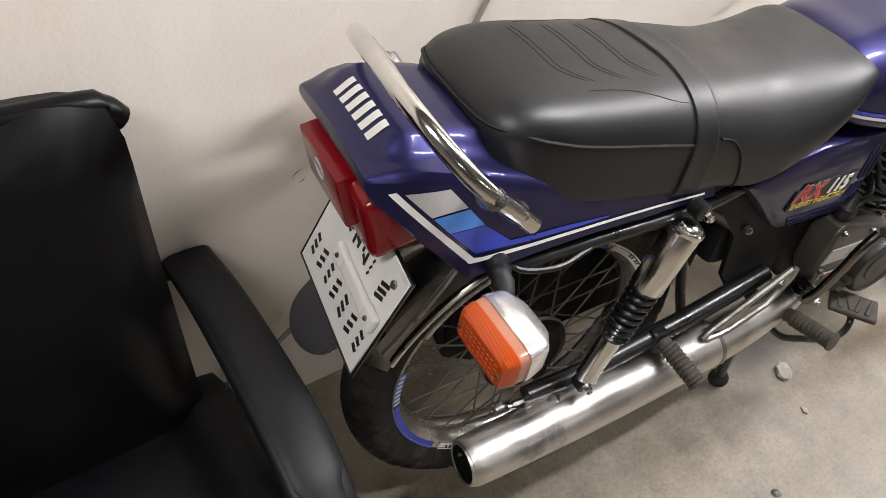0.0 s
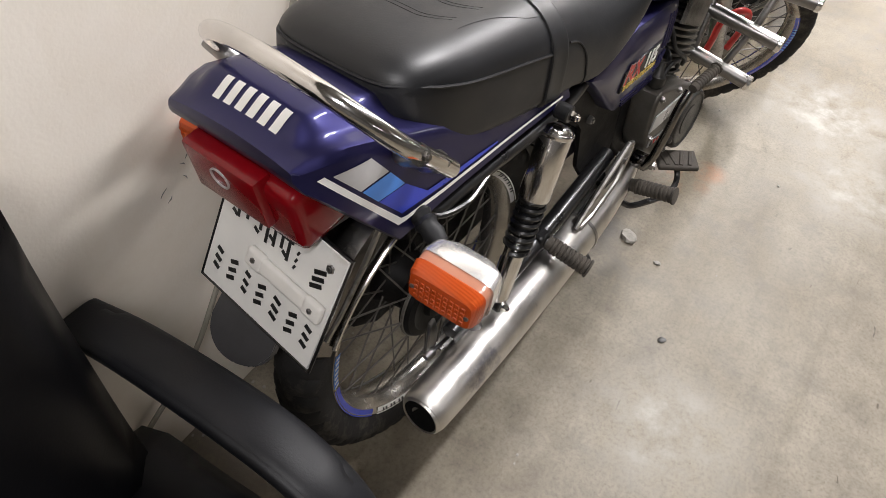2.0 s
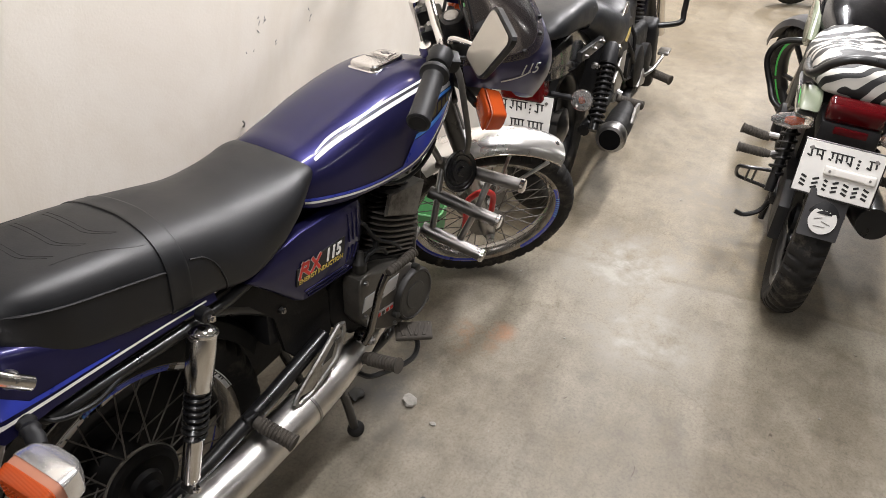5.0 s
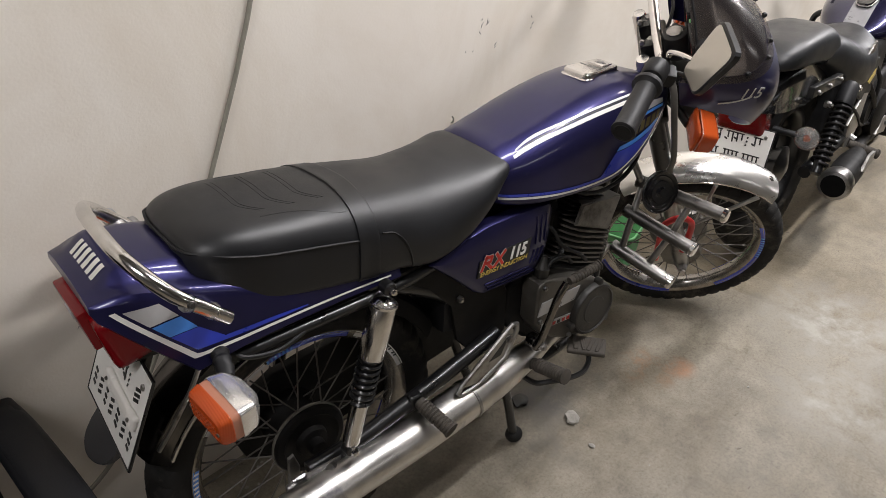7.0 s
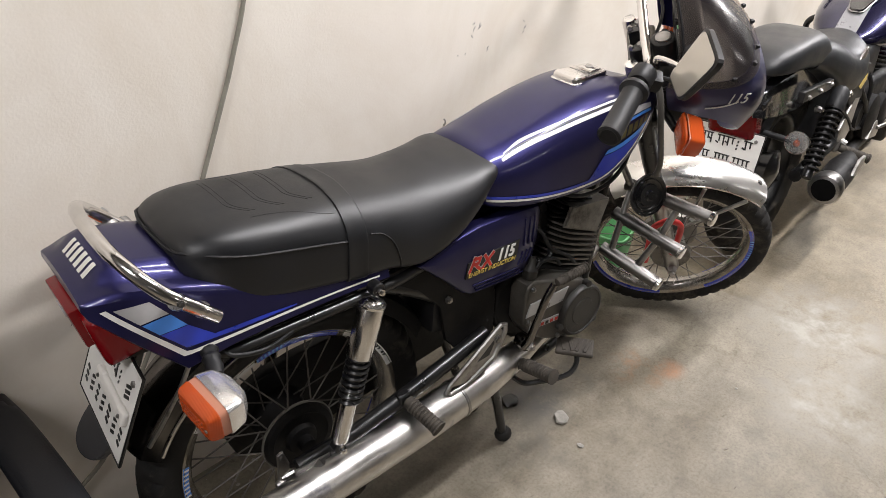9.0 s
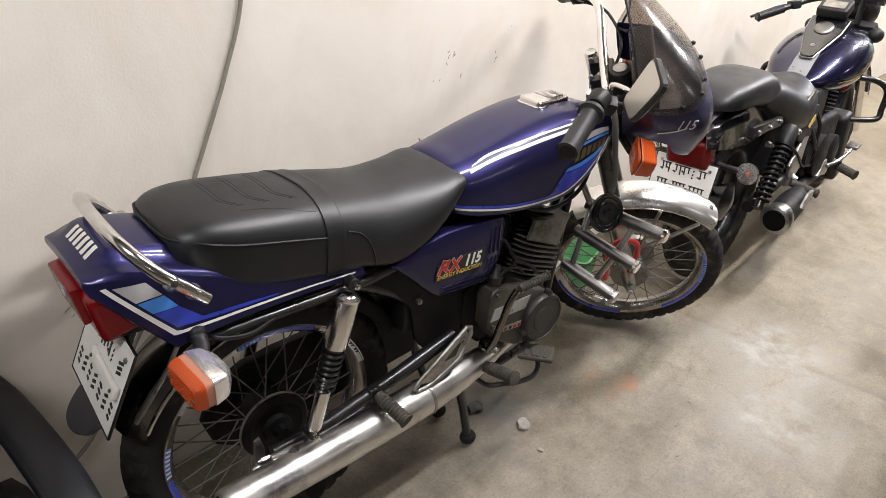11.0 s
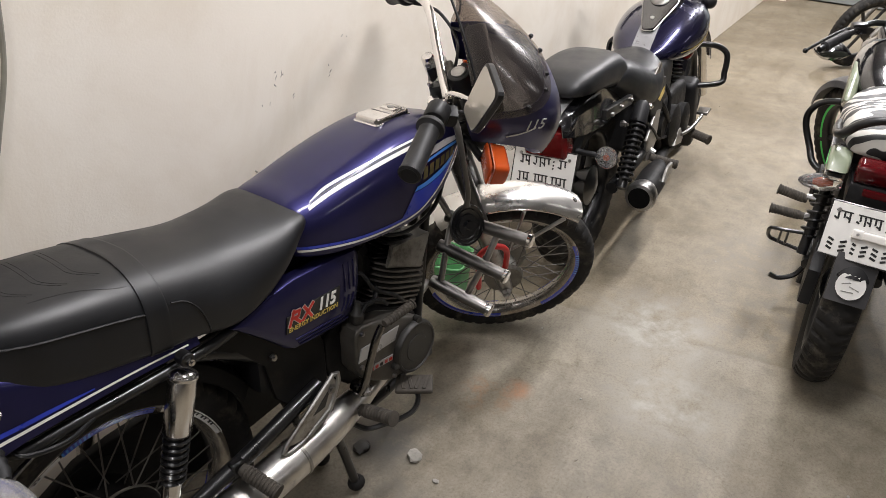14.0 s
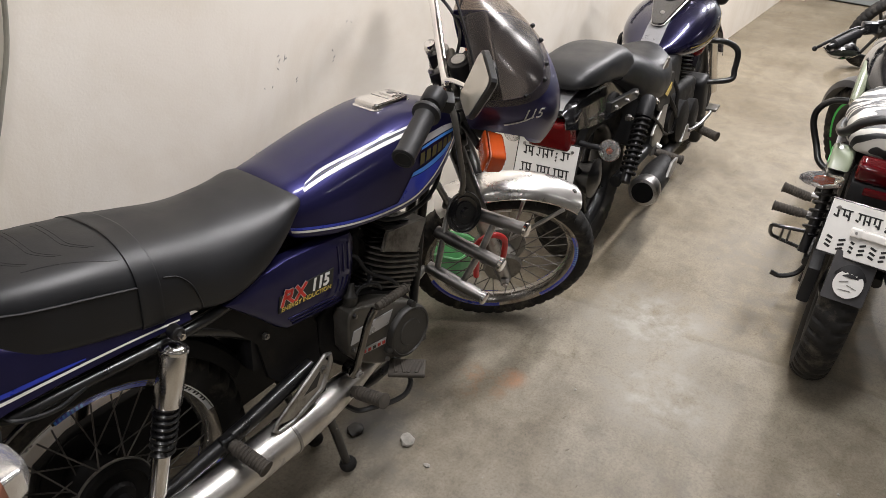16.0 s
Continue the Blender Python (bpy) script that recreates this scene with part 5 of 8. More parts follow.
for a in (80, 200, 320):
    q = V((0.672 + 0.066 * math.cos(radians(a)), -0.138, 0.398 + 0.066 * math.sin(radians(a))))
    bm = bmesh.new()
    lathe(bm, [(0.010, -0.004), (0.010, 0.010), (0.006, 0.013), (0.002, 0.013)], between(q, q + V((0, -1, 0))), 14)
    part("cover_lug", bm, CASE_BLACK, engine)
bm = bmesh.new()
prism(bm, [(0.508, 0.471), (0.626, 0.474), (0.612, 0.441), (0.498, 0.438)], -0.1385, -0.1352, 0.001, 1)
part("silver_band", bm, SILVER_BAND, engine, "dull silver painted band")
bm = bmesh.new()
prism(bm, [(0.515, 0.414), (0.606, 0.408), (0.604, 0.393), (0.513, 0.399)], -0.1385, -0.1352, 0.001, 1)
part("letter_strip", bm, SILVER_BAND, engine)
for i in range(6):
    bm = bmesh.new()
    box(bm, (0.009, 0.001, 0.008), pose(0.523 + i * 0.0148, -0.1390, 0.4052 - i * 0.0010), 0.0003, 1)
    part("lettering_bar", bm, RED_DECAL if i % 3 else BLACK_DECAL, engine)
for x, z in ((0.510, 0.508), (0.590, 0.496), (0.715, 0.35), (0.610, 0.348), (0.508, 0.424)):
    bolt(engine, (x, -0.136, z), (0, -1, 0), 0.006, 0.006, STEEL, "case_screw")
# inclined cylinder with wide fins and a flat head cowl
tilt = Matrix.Translation((0.72, 0, 0.50)) @ pose(0, 0, 0, 0, 20, 0)
bm = bmesh.new()
lathe(bm, [(0.050, -0.09), (0.050, 0.125), (0.030, 0.135)], tilt @ pose(-0.03, 0, 0), 24)
part("cylinder", bm, ENGINE_BLACK, engine)
fin = [(-0.118, -0.060), (-0.104, -0.080), (-0.080, -0.092), (-0.050, -0.094), (0.040, -0.088), (0.054, -0.076), (0.058, -0.050), (0.058, 0.060), (0.040, 0.086), (-0.090, 0.086), (-0.118, 0.060)]
for i in range(10):
    k = 1.0 - 0.02 * abs(i - 5)
    bm = bmesh.new()
    a = [bm.verts.new(tilt @ V((-0.03 + (x + 0.03) * k, y * k, -0.052 + i * 0.0125))) for x, y in fin]
    b = [bm.verts.new(tilt @ V((-0.03 + (x + 0.03) * k, y * k, -0.0475 + i * 0.0125))) for x, y in fin]
    bm.faces.new(a[::-1])
    bm.faces.new(b)
    for j in range(len(fin)):
        bm.faces.new((a[j], a[(j + 1) % len(fin)], b[(j + 1) % len(fin)], b[j]))
    part("cooling_fin", bm, ENGINE_GREY if i > 1 else ENGINE_BLACK, engine, smooth_at=30)
for i in range(6):
    bm = bmesh.new()
    box(bm, (0.170 - 0.010 * i, 0.130, 0.004), tilt @ pose(-0.050 + 0.004 * i, -0.005, 0.078 + i * 0.0105), 0.001, 1)
    part("head_fin", bm, ENGINE_BLACK, engine)
bm = bmesh.new()
lathe(bm, [(0.016, 0.13), (0.016, 0.150), (0.010, 0.156), (0.010, 0.175)], tilt @ pose(-0.02, 0, 0), 16)
part("spark_plug", bm, ENGINE_BLACK, engine)
panel = [(-0.102, 0.060), (0.022, 0.058), (0.022, 0.142), (0.000, 0.140), (-0.040, 0.122), (-0.104, 0.110)]
bm = bmesh.new()
a = [bm.verts.new(tilt @ V((x, -0.088, z))) for x, z in panel]
b = [bm.verts.new(tilt @ V((x, -0.080, z))) for x, z in panel]
c2 = [bm.verts.new(tilt @ V((x, -0.030, z))) for x, z in panel]
bm.faces.new(a)
for p, q in ((a, b), (b, c2)):
    for j in (range(6) if p is a else (2, 3, 4)):
        bm.faces.new((p[j], q[j], q[(j + 1) % 6], p[(j + 1) % 6]))
bmesh.ops.bevel(bm, geom=[e for e in bm.edges if all(v in a for v in e.verts)], offset=0.0035, segments=2, affect="EDGES")
part("head_cowl", bm, HUB_GREY, engine, "flat dull grey cowl on the cylinder head", smooth_at=35)
for pts, r in (([(0.48, -0.075, 0.640), (0.545, -0.098, 0.625), (0.580, -0.108, 0.575), (0.640, -0.112, 0.535), (0.680, -0.100, 0.500)], 0.0045),
               ([(0.50, -0.060, 0.560), (0.545, -0.105, 0.550), (0.590, -0.100, 0.545), (0.62, -0.07, 0.555)], 0.006),
               ([(0.60, -0.05, 0.690), (0.66, -0.092, 0.668), (0.74, -0.098, 0.672), (0.81, -0.090, 0.700), (0.855, -0.075, 0.755), (0.875, -0.080, 0.82)], 0.005),
               ([(0.525, -0.118, 0.530), (0.545, -0.120, 0.556), (0.590, -0.118, 0.548), (0.615, -0.112, 0.522)], 0.004)):
    bm = bmesh.new()
    tube(bm, spline(pts, 6), r, 8)
    part("hose", bm, BLACK_PLASTIC, engine)
bm = bmesh.new()
lathe(bm, [(0.012, 0.0), (0.016, 0.006), (0.016, 0.022), (0.010, 0.028), (0.006, 0.050)], between((0.520, -0.112, 0.520), (0.530, -0.112, 0.600)), 16)
part("oil_pump_cap", bm, CASE_BLACK, engine)
bm = bmesh.new()
box(bm, (0.12, 0.09, 0.10), pose(0.58, 0.0, 0.585, 0, -10, 0), 0.015, 2)
lathe(bm, [(0.026, 0), (0.026, 0.10)], between((0.60, 0, 0.55), (0.68, 0, 0.53)), 16)
lathe(bm, [(0.020, 0), (0.022, 0.01), (0.022, 0.06), (0.012, 0.075)], between((0.60, -0.03, 0.56), (0.60, -0.03, 0.66)), 16)
part("carburettor", bm, ENGINE_BLACK, bike)
bm = bmesh.new()
box(bm, (0.26, 0.15, 0.24), pose(0.42, 0.0, 0.56), 0.02, 2)
part("air_box", bm, BLACK_PLASTIC, bike)
# lower frame
for s in (-1, 1):
    bm = bmesh.new()
    tube(bm, spline([(0.875, s * 0.015, 0.76), (0.85, s * 0.018, 0.60), (0.825, s * 0.025, 0.42), (0.775, s * 0.050, 0.30), (0.67, s * 0.08, 0.262), (0.50, s * 0.095, 0.275), (0.42, s * 0.095, 0.36)], 6), 0.0125, 10)
    part("frame_tube", bm, BLACK_PAINT, bike)
bm = bmesh.new()
tube(bm, spline([(0.90, 0, 0.80), (0.75, 0, 0.72), (0.50, 0, 0.70), (0.36, 0, 0.66)], 6), 0.024, 12)
part("frame_backbone", bm, BLACK_PAINT, bike)
bm = bmesh.new()
prism(bm, [(0.125, 0.640), (0.30, 0.655), (0.40, 0.60), (0.45, 0.50), (0.455, 0.40), (0.42, 0.36), (0.385, 0.40), (0.345, 0.395), (0.315, 0.43), (0.30, 0.52), (0.24, 0.585), (0.15, 0.612)], -0.088, -0.080, 0.003, 1)
part("frame_gusset", bm, ENGINE_BLACK, bike)
bolt(bike, (0.315, -0.089, 0.532), (0, -1, 0), 0.008, 0.008, STEEL)
bolt(bike, (0.425, -0.118, 0.412), (0, -1, 0), 0.013, 0.014, STEEL)

# alloy footrest plate on the right
bm = bmesh.new()
rim_line = [(0.432, 0.446), (0.300, 0.345), (0.292, 0.330), (0.302, 0.320), (0.345, 0.326), (0.420, 0.366), (0.446, 0.425), (0.444, 0.442)]
tube(bm, [(x, -0.130, z) for x, z in rim_line], 0.0055, 8, closed=True)
plate = part("footrest_plate", bm, ALLOY, bike, "dull cast alloy footrest plate")
bm = bmesh.new()
prism(bm, [(0.430, 0.440), (0.302, 0.338), (0.345, 0.330), (0.416, 0.370), (0.440, 0.425)], -0.130, -0.125, 0.001, 1)
part("plate_web", bm, ALLOY, plate)
bm = bmesh.new()
prism(bm, [(0.424, 0.420), (0.372, 0.374), (0.405, 0.378)], -0.1312, -0.1295, 0.0004, 1)
part("plate_slot", bm, BLACK_PAINT, plate)

# exhaust
bm = bmesh.new()
line = spline([(-0.176, -0.155, 0.268), (-0.165, -0.1545, 0.2685), (-0.12, -0.1515, 0.2692), (-0.08, -0.149, 0.270), (-0.02, -0.144, 0.2708), (0.04, -0.139, 0.2715), (0.12, -0.132, 0.2727), (0.20, -0.125, 0.274), (0.36, -0.111, 0.283), (0.44, -0.104, 0.292), (0.52, -0.096, 0.302), (0.59, -0.086, 0.309), (0.66, -0.066, 0.306), (0.74, -0.03, 0.305), (0.79, 0.0, 0.34), (0.80, 0.0, 0.42), (0.775, 0.0, 0.50)], 6)
rows = [(-0.178, 0.0325), (-0.174, 0.0355), (-0.165, 0.0380), (-0.08, 0.0402), (0.04, 0.0425), (0.20, 0.043), (0.36, 0.042), (0.44, 0.039), (0.52, 0.032), (0.60, 0.0215), (0.70, 0.019), (1.2, 0.018)]
tube(bm, line, [keyed(rows, p.x)[0] for p in line], 28)
for v in bm.verts:
    for x, y, z, r, deep in ((-0.105, -0.185, 0.300, 0.020, 0.0014), (-0.02, -0.172, 0.305, 0.016, 0.0010), (0.09, -0.170, 0.298, 0.014, 0.0010), (-0.145, -0.180, 0.292, 0.014, 0.0010), (0.24, -0.150, 0.308, 0.015, 0.0010)):
        near = (v.co - V((x, y, z))).length / r
        if near < 1:
            v.co += (V((v.co.x, -0.14, 0.272)) - v.co).normalized() * deep * (1 - near * near)
pipe = part("exhaust", bm, WORN_CHROME, bike, "dented chrome exhaust muffler with blue scuffs", smooth_at=55)
bm = bmesh.new()
lathe(bm, [(0.0335, -0.010), (0.0350, -0.002), (0.0345, 0.002), (0.0320, 0.005), (0.0296, 0.004), (0.0290, -0.004)], between((-0.174, -0.155, 0.268), (-0.23, -0.155, 0.266)), 32, closed=True)
part("muffler_tip", bm, WORN_CHROME, pipe)
# shallow disc in the tip; black paint gives the shade of the hollow
bm = bmesh.new()
lathe(bm, [(0.0300, 0.0), (0.0298, 0.0032), (0.018, 0.0035), (0.016, 0.0025), (0.002, 0.0025)], between((-0.174, -0.155, 0.268), (-0.23, -0.155, 0.266)), 28)
part("muffler_bore", bm, SOOT_SHADE, pipe)
bm = bmesh.new()
lathe(bm, [(0.0418, -0.004), (0.0448, -0.003), (0.0448, 0.003), (0.0418, 0.004)], between((0.335, -0.1132, 0.2810), (0.44, -0.104, 0.292)), 28, closed=True)
part("muffler_clamp", bm, STEEL, pipe)
bm = bmesh.new()
prism(bm, [(0.315, 0.325), (0.36, 0.335), (0.385, 0.365), (0.365, 0.372), (0.31, 0.345)], -0.122, -0.116, 0.002, 1)
part("muffler_hanger", bm, BLACK_PAINT, pipe)

# foot controls
for s in (-1, 1):
    ribbed_peg(bike, (0.512, s * 0.130, 0.306), (0.516, s * 0.222, 0.326), 0.016)
    ribbed_peg(bike, (0.198, s * 0.120, 0.350), (0.216, s * 0.202, 0.326), 0.0155)
    bm = bmesh.new()
    tube(bm, [(0.19, s * 0.100, 0.352), (0.198, s * 0.124, 0.349)], 0.011, 10)
    part("peg_bracket", bm, BLACK_PAINT, bike)
    bm = bmesh.new()
    box(bm, (0.03, 0.02, 0.034), pose(0.193, s * 0.112, 0.352), 0.004, 1)
    part("peg_hinge", bm, BLACK_PAINT, bike)
    bm = bmesh.new()
    tube(bm, spline([(0.44, s * 0.09, 0.30), (0.48, s * 0.11, 0.295), (0.512, s * 0.132, 0.305)], 4), 0.010, 8)
    part("peg_bracket", bm, BLACK_PAINT, bike)
bm = bmesh.new()
tube(bm, spline([(0.652, -0.162, 0.304), (0.650, -0.176, 0.280), (0.622, -0.184, 0.264), (0.580, -0.176, 0.260), (0.545, -0.162, 0.260), (0.515, -0.140, 0.255), (0.49, -0.12, 0.275)], 6), 0.0065, 8)
pedal = part("brake_pedal", bm, BLACK_PAINT, bike, "black brake pedal with grooved pad")
m = basis((0.650, -0.163, 0.312), (0.62, -0.78, 0.04), (0.78, 0.62, 0.12))
bm = bmesh.new()
box(bm, (0.086, 0.056, 0.012), m, 0.0055, 3)
part("pedal_pad", bm, PEG_RUBBER, pedal)
for i in range(4):
    bm = bmesh.new()
    box(bm, (0.009, 0.044, 0.004), m @ pose(-0.028 + i * 0.0187, 0, 0.0065, 0, 0, 14 if i < 2 else -14), 0.0014, 1)
    part("pad_rib", bm, PEG_RUBBER, pedal)
bm = bmesh.new()
tube(bm, spline([(0.488, -0.150, 0.376), (0.492, -0.160, 0.398), (0.502, -0.166, 0.445), (0.516, -0.170, 0.500), (0.534, -0.173, 0.532)], 6), [0.0085] * 25, 10)
lathe(bm, [(0.014, 0), (0.017, 0.004), (0.017, 0.030), (0.012, 0.036)], between((0.498, -0.122, 0.378), (0.498, -0.175, 0.378)), 16)
kick = part("kick_lever", bm, DARK_CHROME, bike, "tarnished steel kick start lever with folding rubber pedal")
ribbed_peg(kick, (0.538, -0.176, 0.536), (0.620, -0.183, 0.551), 0.0105, "kick_pedal")
bolt(kick, (0.498, -0.158, 0.378), (0, -1, 0), 0.010, 0.010, STEEL)

# centre stand, resting on the floor
for s in (-1, 1):
    bm = bmesh.new()
    foot = V((0.548, s * 0.062, 0.016 + 0.0027 * (s + 1)))
    tube(bm, [(0.455, s * 0.088, 0.285), (0.50, s * 0.080, 0.16), foot + V((0, 0, 0.012))], 0.011, 10)
    leg = part("stand_leg", bm, BLACK_PAINT, bike, "black centre stand leg on the floor")
    bm = bmesh.new()
    bmesh.ops.create_uvsphere(bm, u_segments=14, v_segments=8, radius=0.021, matrix=Matrix.Translation(foot + V((0.004, 0, 0.005))) @ Matrix.Diagonal((1.1, 1, 0.95, 1)))
    part("rubber_foot", bm, RUBBER, leg)

# crash guard with three capped tubes a side
for s in (-1, 1):
    bars = []
    for a, b, r in (((0.925, 0.03, 0.605), (0.972, 0.250, 0.588), 0.0160), ((0.895, 0.03, 0.535), (0.930, 0.215, 0.496), 0.0160), ((0.868, 0.03, 0.445), (0.908, 0.188, 0.400), 0.0160)):
        a, b = V((a[0], s * a[1], a[2])), V((b[0], s * b[1], b[2]))
        bm = bmesh.new()
        lathe(bm, [(r, 0), (r, (b - a).length - 0.008)], between(a, b), 20)
        bar = part("crash_bar", bm, POLISHED_STEEL, bike, "steel crash bar with chrome end cap")
        d = (b - a).normalized()
        bm = bmesh.new()
        lathe(bm, [(r * 1.0, 0), (r * 1.12, 0.001), (r * 1.12, 0.009), (r * 0.9, 0.012)], between(b - d * 0.010, b + d * 0.1), 20)
        part("end_cap", bm, CHROME, bar)
    for pts in (((0.925, 0.045, 0.60), (0.893, 0.055, 0.530), (0.872, 0.055, 0.436)), ((0.957, 0.165, 0.594), (0.921, 0.150, 0.508), (0.893, 0.120, 0.419)), ((0.925, 0.045, 0.60), (0.895, 0.03, 0.66), (0.87, 0.018, 0.69)), ((0.868, 0.02, 0.440), (0.845, 0.022, 0.425), (0.825, 0.025, 0.42))):
        bm = bmesh.new()
        tube(bm, [(x, s * y, z) for x, y, z in pts], 0.0085, 10)
        part("guard_strut", bm, STEEL, bike)

# horn
hm = between((0.884, -0.118, 0.622), (0.859, -0.213, 0.644)) @ Matrix.Diagonal((0.92, 0.92, 1.0, 1))
bm = bmesh.new()
lathe(bm, [(0.020, -0.03), (0.026, -0.024), (0.032, -0.006), (0.052, 0.0), (0.054, 0.004), (0.052, 0.009), (0.046, 0.006), (0.043, 0.006), (0.041, 0.009), (0.035, 0.006), (0.030, 0.006), (0.028, 0.010), (0.014, 0.010), (0.010, 0.016), (0.003, 0.016)], hm, 36)
horn = part("horn", bm, GLOSS_BLACK, bike, "black disc horn behind the front fork")
bm = bmesh.new()
lathe(bm, [(0.053, 0.002), (0.055, 0.004), (0.055, 0.008), (0.053, 0.010)], hm, 36, closed=True)
part("horn_rim", bm, BLACK_PAINT, horn)

# ---- front end, built straight ahead and turned on its steering axis ----
FC = V((1.274, 0.050, 0.266))
RAKE = V((-math.sin(radians(29.5)), 0, math.cos(radians(29.5))))
FW = STEER @ Matrix.Translation(FC)
front = wheel(bike, "front_wheel", FW, 0.236, 0.286, 0.074, 36, label="chrome spoked front wheel turned to full lock")
for side in (-1, 1):
    rim_stripe(front, FW, side, 0.0265, 0.223, 0.2345, [(-40, 38, BLUE_DECAL), (100, 140, WHITE_STRIPE), (215, 285, BLUE_DECAL)])
    for i in range(9):
        rim_stripe(front, FW, side, 0.0275, 0.224, 0.2335, [(4 + i * 2.6, 5.2 + i * 2.6, SKY_DECAL)])
FA = FW @ Matrix.Rotation(radians(-90), 4, "X")
bm = bmesh.new()
lathe(bm, [(0.022, -0.062), (0.055, -0.058), (0.060, -0.046), (0.046, -0.030), (0.044, 0.010), (0.074, 0.022), (0.082, 0.030), (0.082, 0.046), (0.070, 0.054), (0.026, 0.058), (0.020, 0.064)], FA, 40)
part("drum_hub", bm, HUB_GREY, front, "dull grey front drum brake hub")
up = lambda y, k: FC + V((0, y, 0)) + RAKE * k
for s in (-1, 1):
    y = s * 0.082
    bm = bmesh.new()
    lathe(bm, [(0.014, -0.022), (0.020, -0.015), (0.022, 0.03), (0.0225, 0.26), (0.024, 0.265), (0.024, 0.285), (0.020, 0.29)], STEER @ between(up(y, 0), up(y, 1)), 20)
    fork = part("fork_leg", bm, STEEL, bike, "dull alloy and chrome telescopic fork leg")
    bm = bmesh.new()
    lathe(bm, [(0.0165, 0.27), (0.0165, 0.745), (0.014, 0.755)], STEER @ between(up(y, 0), up(y, 1)), 18)
    part("fork_tube", bm, CHROME, fork)
    bm = bmesh.new()
    lathe(bm, [(0.020, 0.285), (0.022, 0.30), (0.0205, 0.38), (0.022, 0.44), (0.022, 0.60)], STEER @ between(up(y, 0), up(y, 1)), 18)
    part("fork_shroud", bm, BLACK_PAINT, fork)
    bolt(bike, STEER @ (FC + V((0, s * 0.100, 0))), STEER.to_3x3() @ V((0, s, 0)), 0.014, 0.018, STEEL, "axle_nut")
for k, th in ((0.735, 0.022), (0.57, 0.026)):
    c = up(0, k) + (V((0.026, -0.018, 0)) if k > 0.7 else V((0, 0, 0)))
    bm = bmesh.new()
    m = STEER @ Matrix.Translation(c) @ pose(0, 0, 0, 0, -29.5, 0)
    box(bm, (0.066, 0.185, th), m, 0.010, 3)
    clamp = part("fork_clamp", bm, ENGINE_GREY if k > 0.7 else BLACK_PAINT, bike)
    if k > 0.7:
        for y in (-0.082, 0.082, 0.0):
            bm = bmesh.new()
            lathe(bm, [(0.021, th / 2), (0.021, th / 2 + 0.010), (0.012, th / 2 + 0.014)], m @ pose(0, y, 0), 18)
            lathe(bm, [(0.010, th / 2 + 0.012), (0.010, th / 2 + 0.022)], m @ pose(0, y, 0), 6)
            part("clamp_bolt", bm, STEEL, clamp)
        for y in (-0.035, 0.035):
            bm = bmesh.new()
            box(bm, (0.036, 0.022, 0.04), m @ pose(-0.008, y, 0.030), 0.006, 2)
            part("bar_clamp", bm, BLACK_PAINT, clamp)
            for x in (-0.02, 0.006):
                bolt(clamp, m @ V((x, y, 0.05)), m.to_3x3() @ V((0, 0, 1)), 0.007, 0.007, STEEL, "bar_clamp_bolt")

# front mudguard
bm = bmesh.new()
arc_sheet(bm, FW, 0.316, 0.054, 63, 142, crown=0.016, lip=0.012, k=34, n=10)
thicken(bm, 0.002)
mud = part("front_mudguard", bm, GUARD_CHROME, bike, "polished chrome front mudguard with riveted tip")
for s in (-1, 1):
    bm = bmesh.new()
    tube(bm, [FW @ V((0.303 * math.cos(radians(a)), s * 0.053, 0.303 * math.sin(radians(a)))) for a in range(63, 143, 5)], 0.0028, 6)
    part("mudguard_edge", bm, CHROME, mud)
    bm = bmesh.new()
    q = [FW @ V(p) for p in ((0.30 * math.cos(radians(96)), s * 0.055, 0.30 * math.sin(radians(96))), (0.30 * math.cos(radians(72)), s * 0.055, 0.30 * math.sin(radians(72))), (0.15 * math.cos(radians(100)), s * 0.066, 0.15 * math.sin(radians(100))))]
    tube(bm, [q[0], q[2], q[1]], 0.006, 8)
    part("mudguard_stay", bm, ALLOY, mud)
bolt(mud, FW @ V((0.327 * math.cos(radians(68)), 0, 0.327 * math.sin(radians(68)))), FW.to_3x3() @ V((math.cos(radians(68)), 0, math.sin(radians(68)))), 0.010, 0.006, CHROME, "tip_rivet")

# red sleeve on the right fork leg
bm = bmesh.new()
tube(bm, [STEER @ p for p in spline([V((1.155, -0.115, 0.355)), V((1.135, -0.118, 0.43)), V((1.120, -0.116, 0.490)), V((1.150, -0.105, 0.520)), V((1.195, -0.092, 0.500)), V((1.215, -0.088, 0.44)), V((1.225, -0.086, 0.375))], 6)], 0.0085, 10)
part("red_sleeve", bm, RED_RUBBER, bike, "bright red plastic sleeve looped over the fork leg")

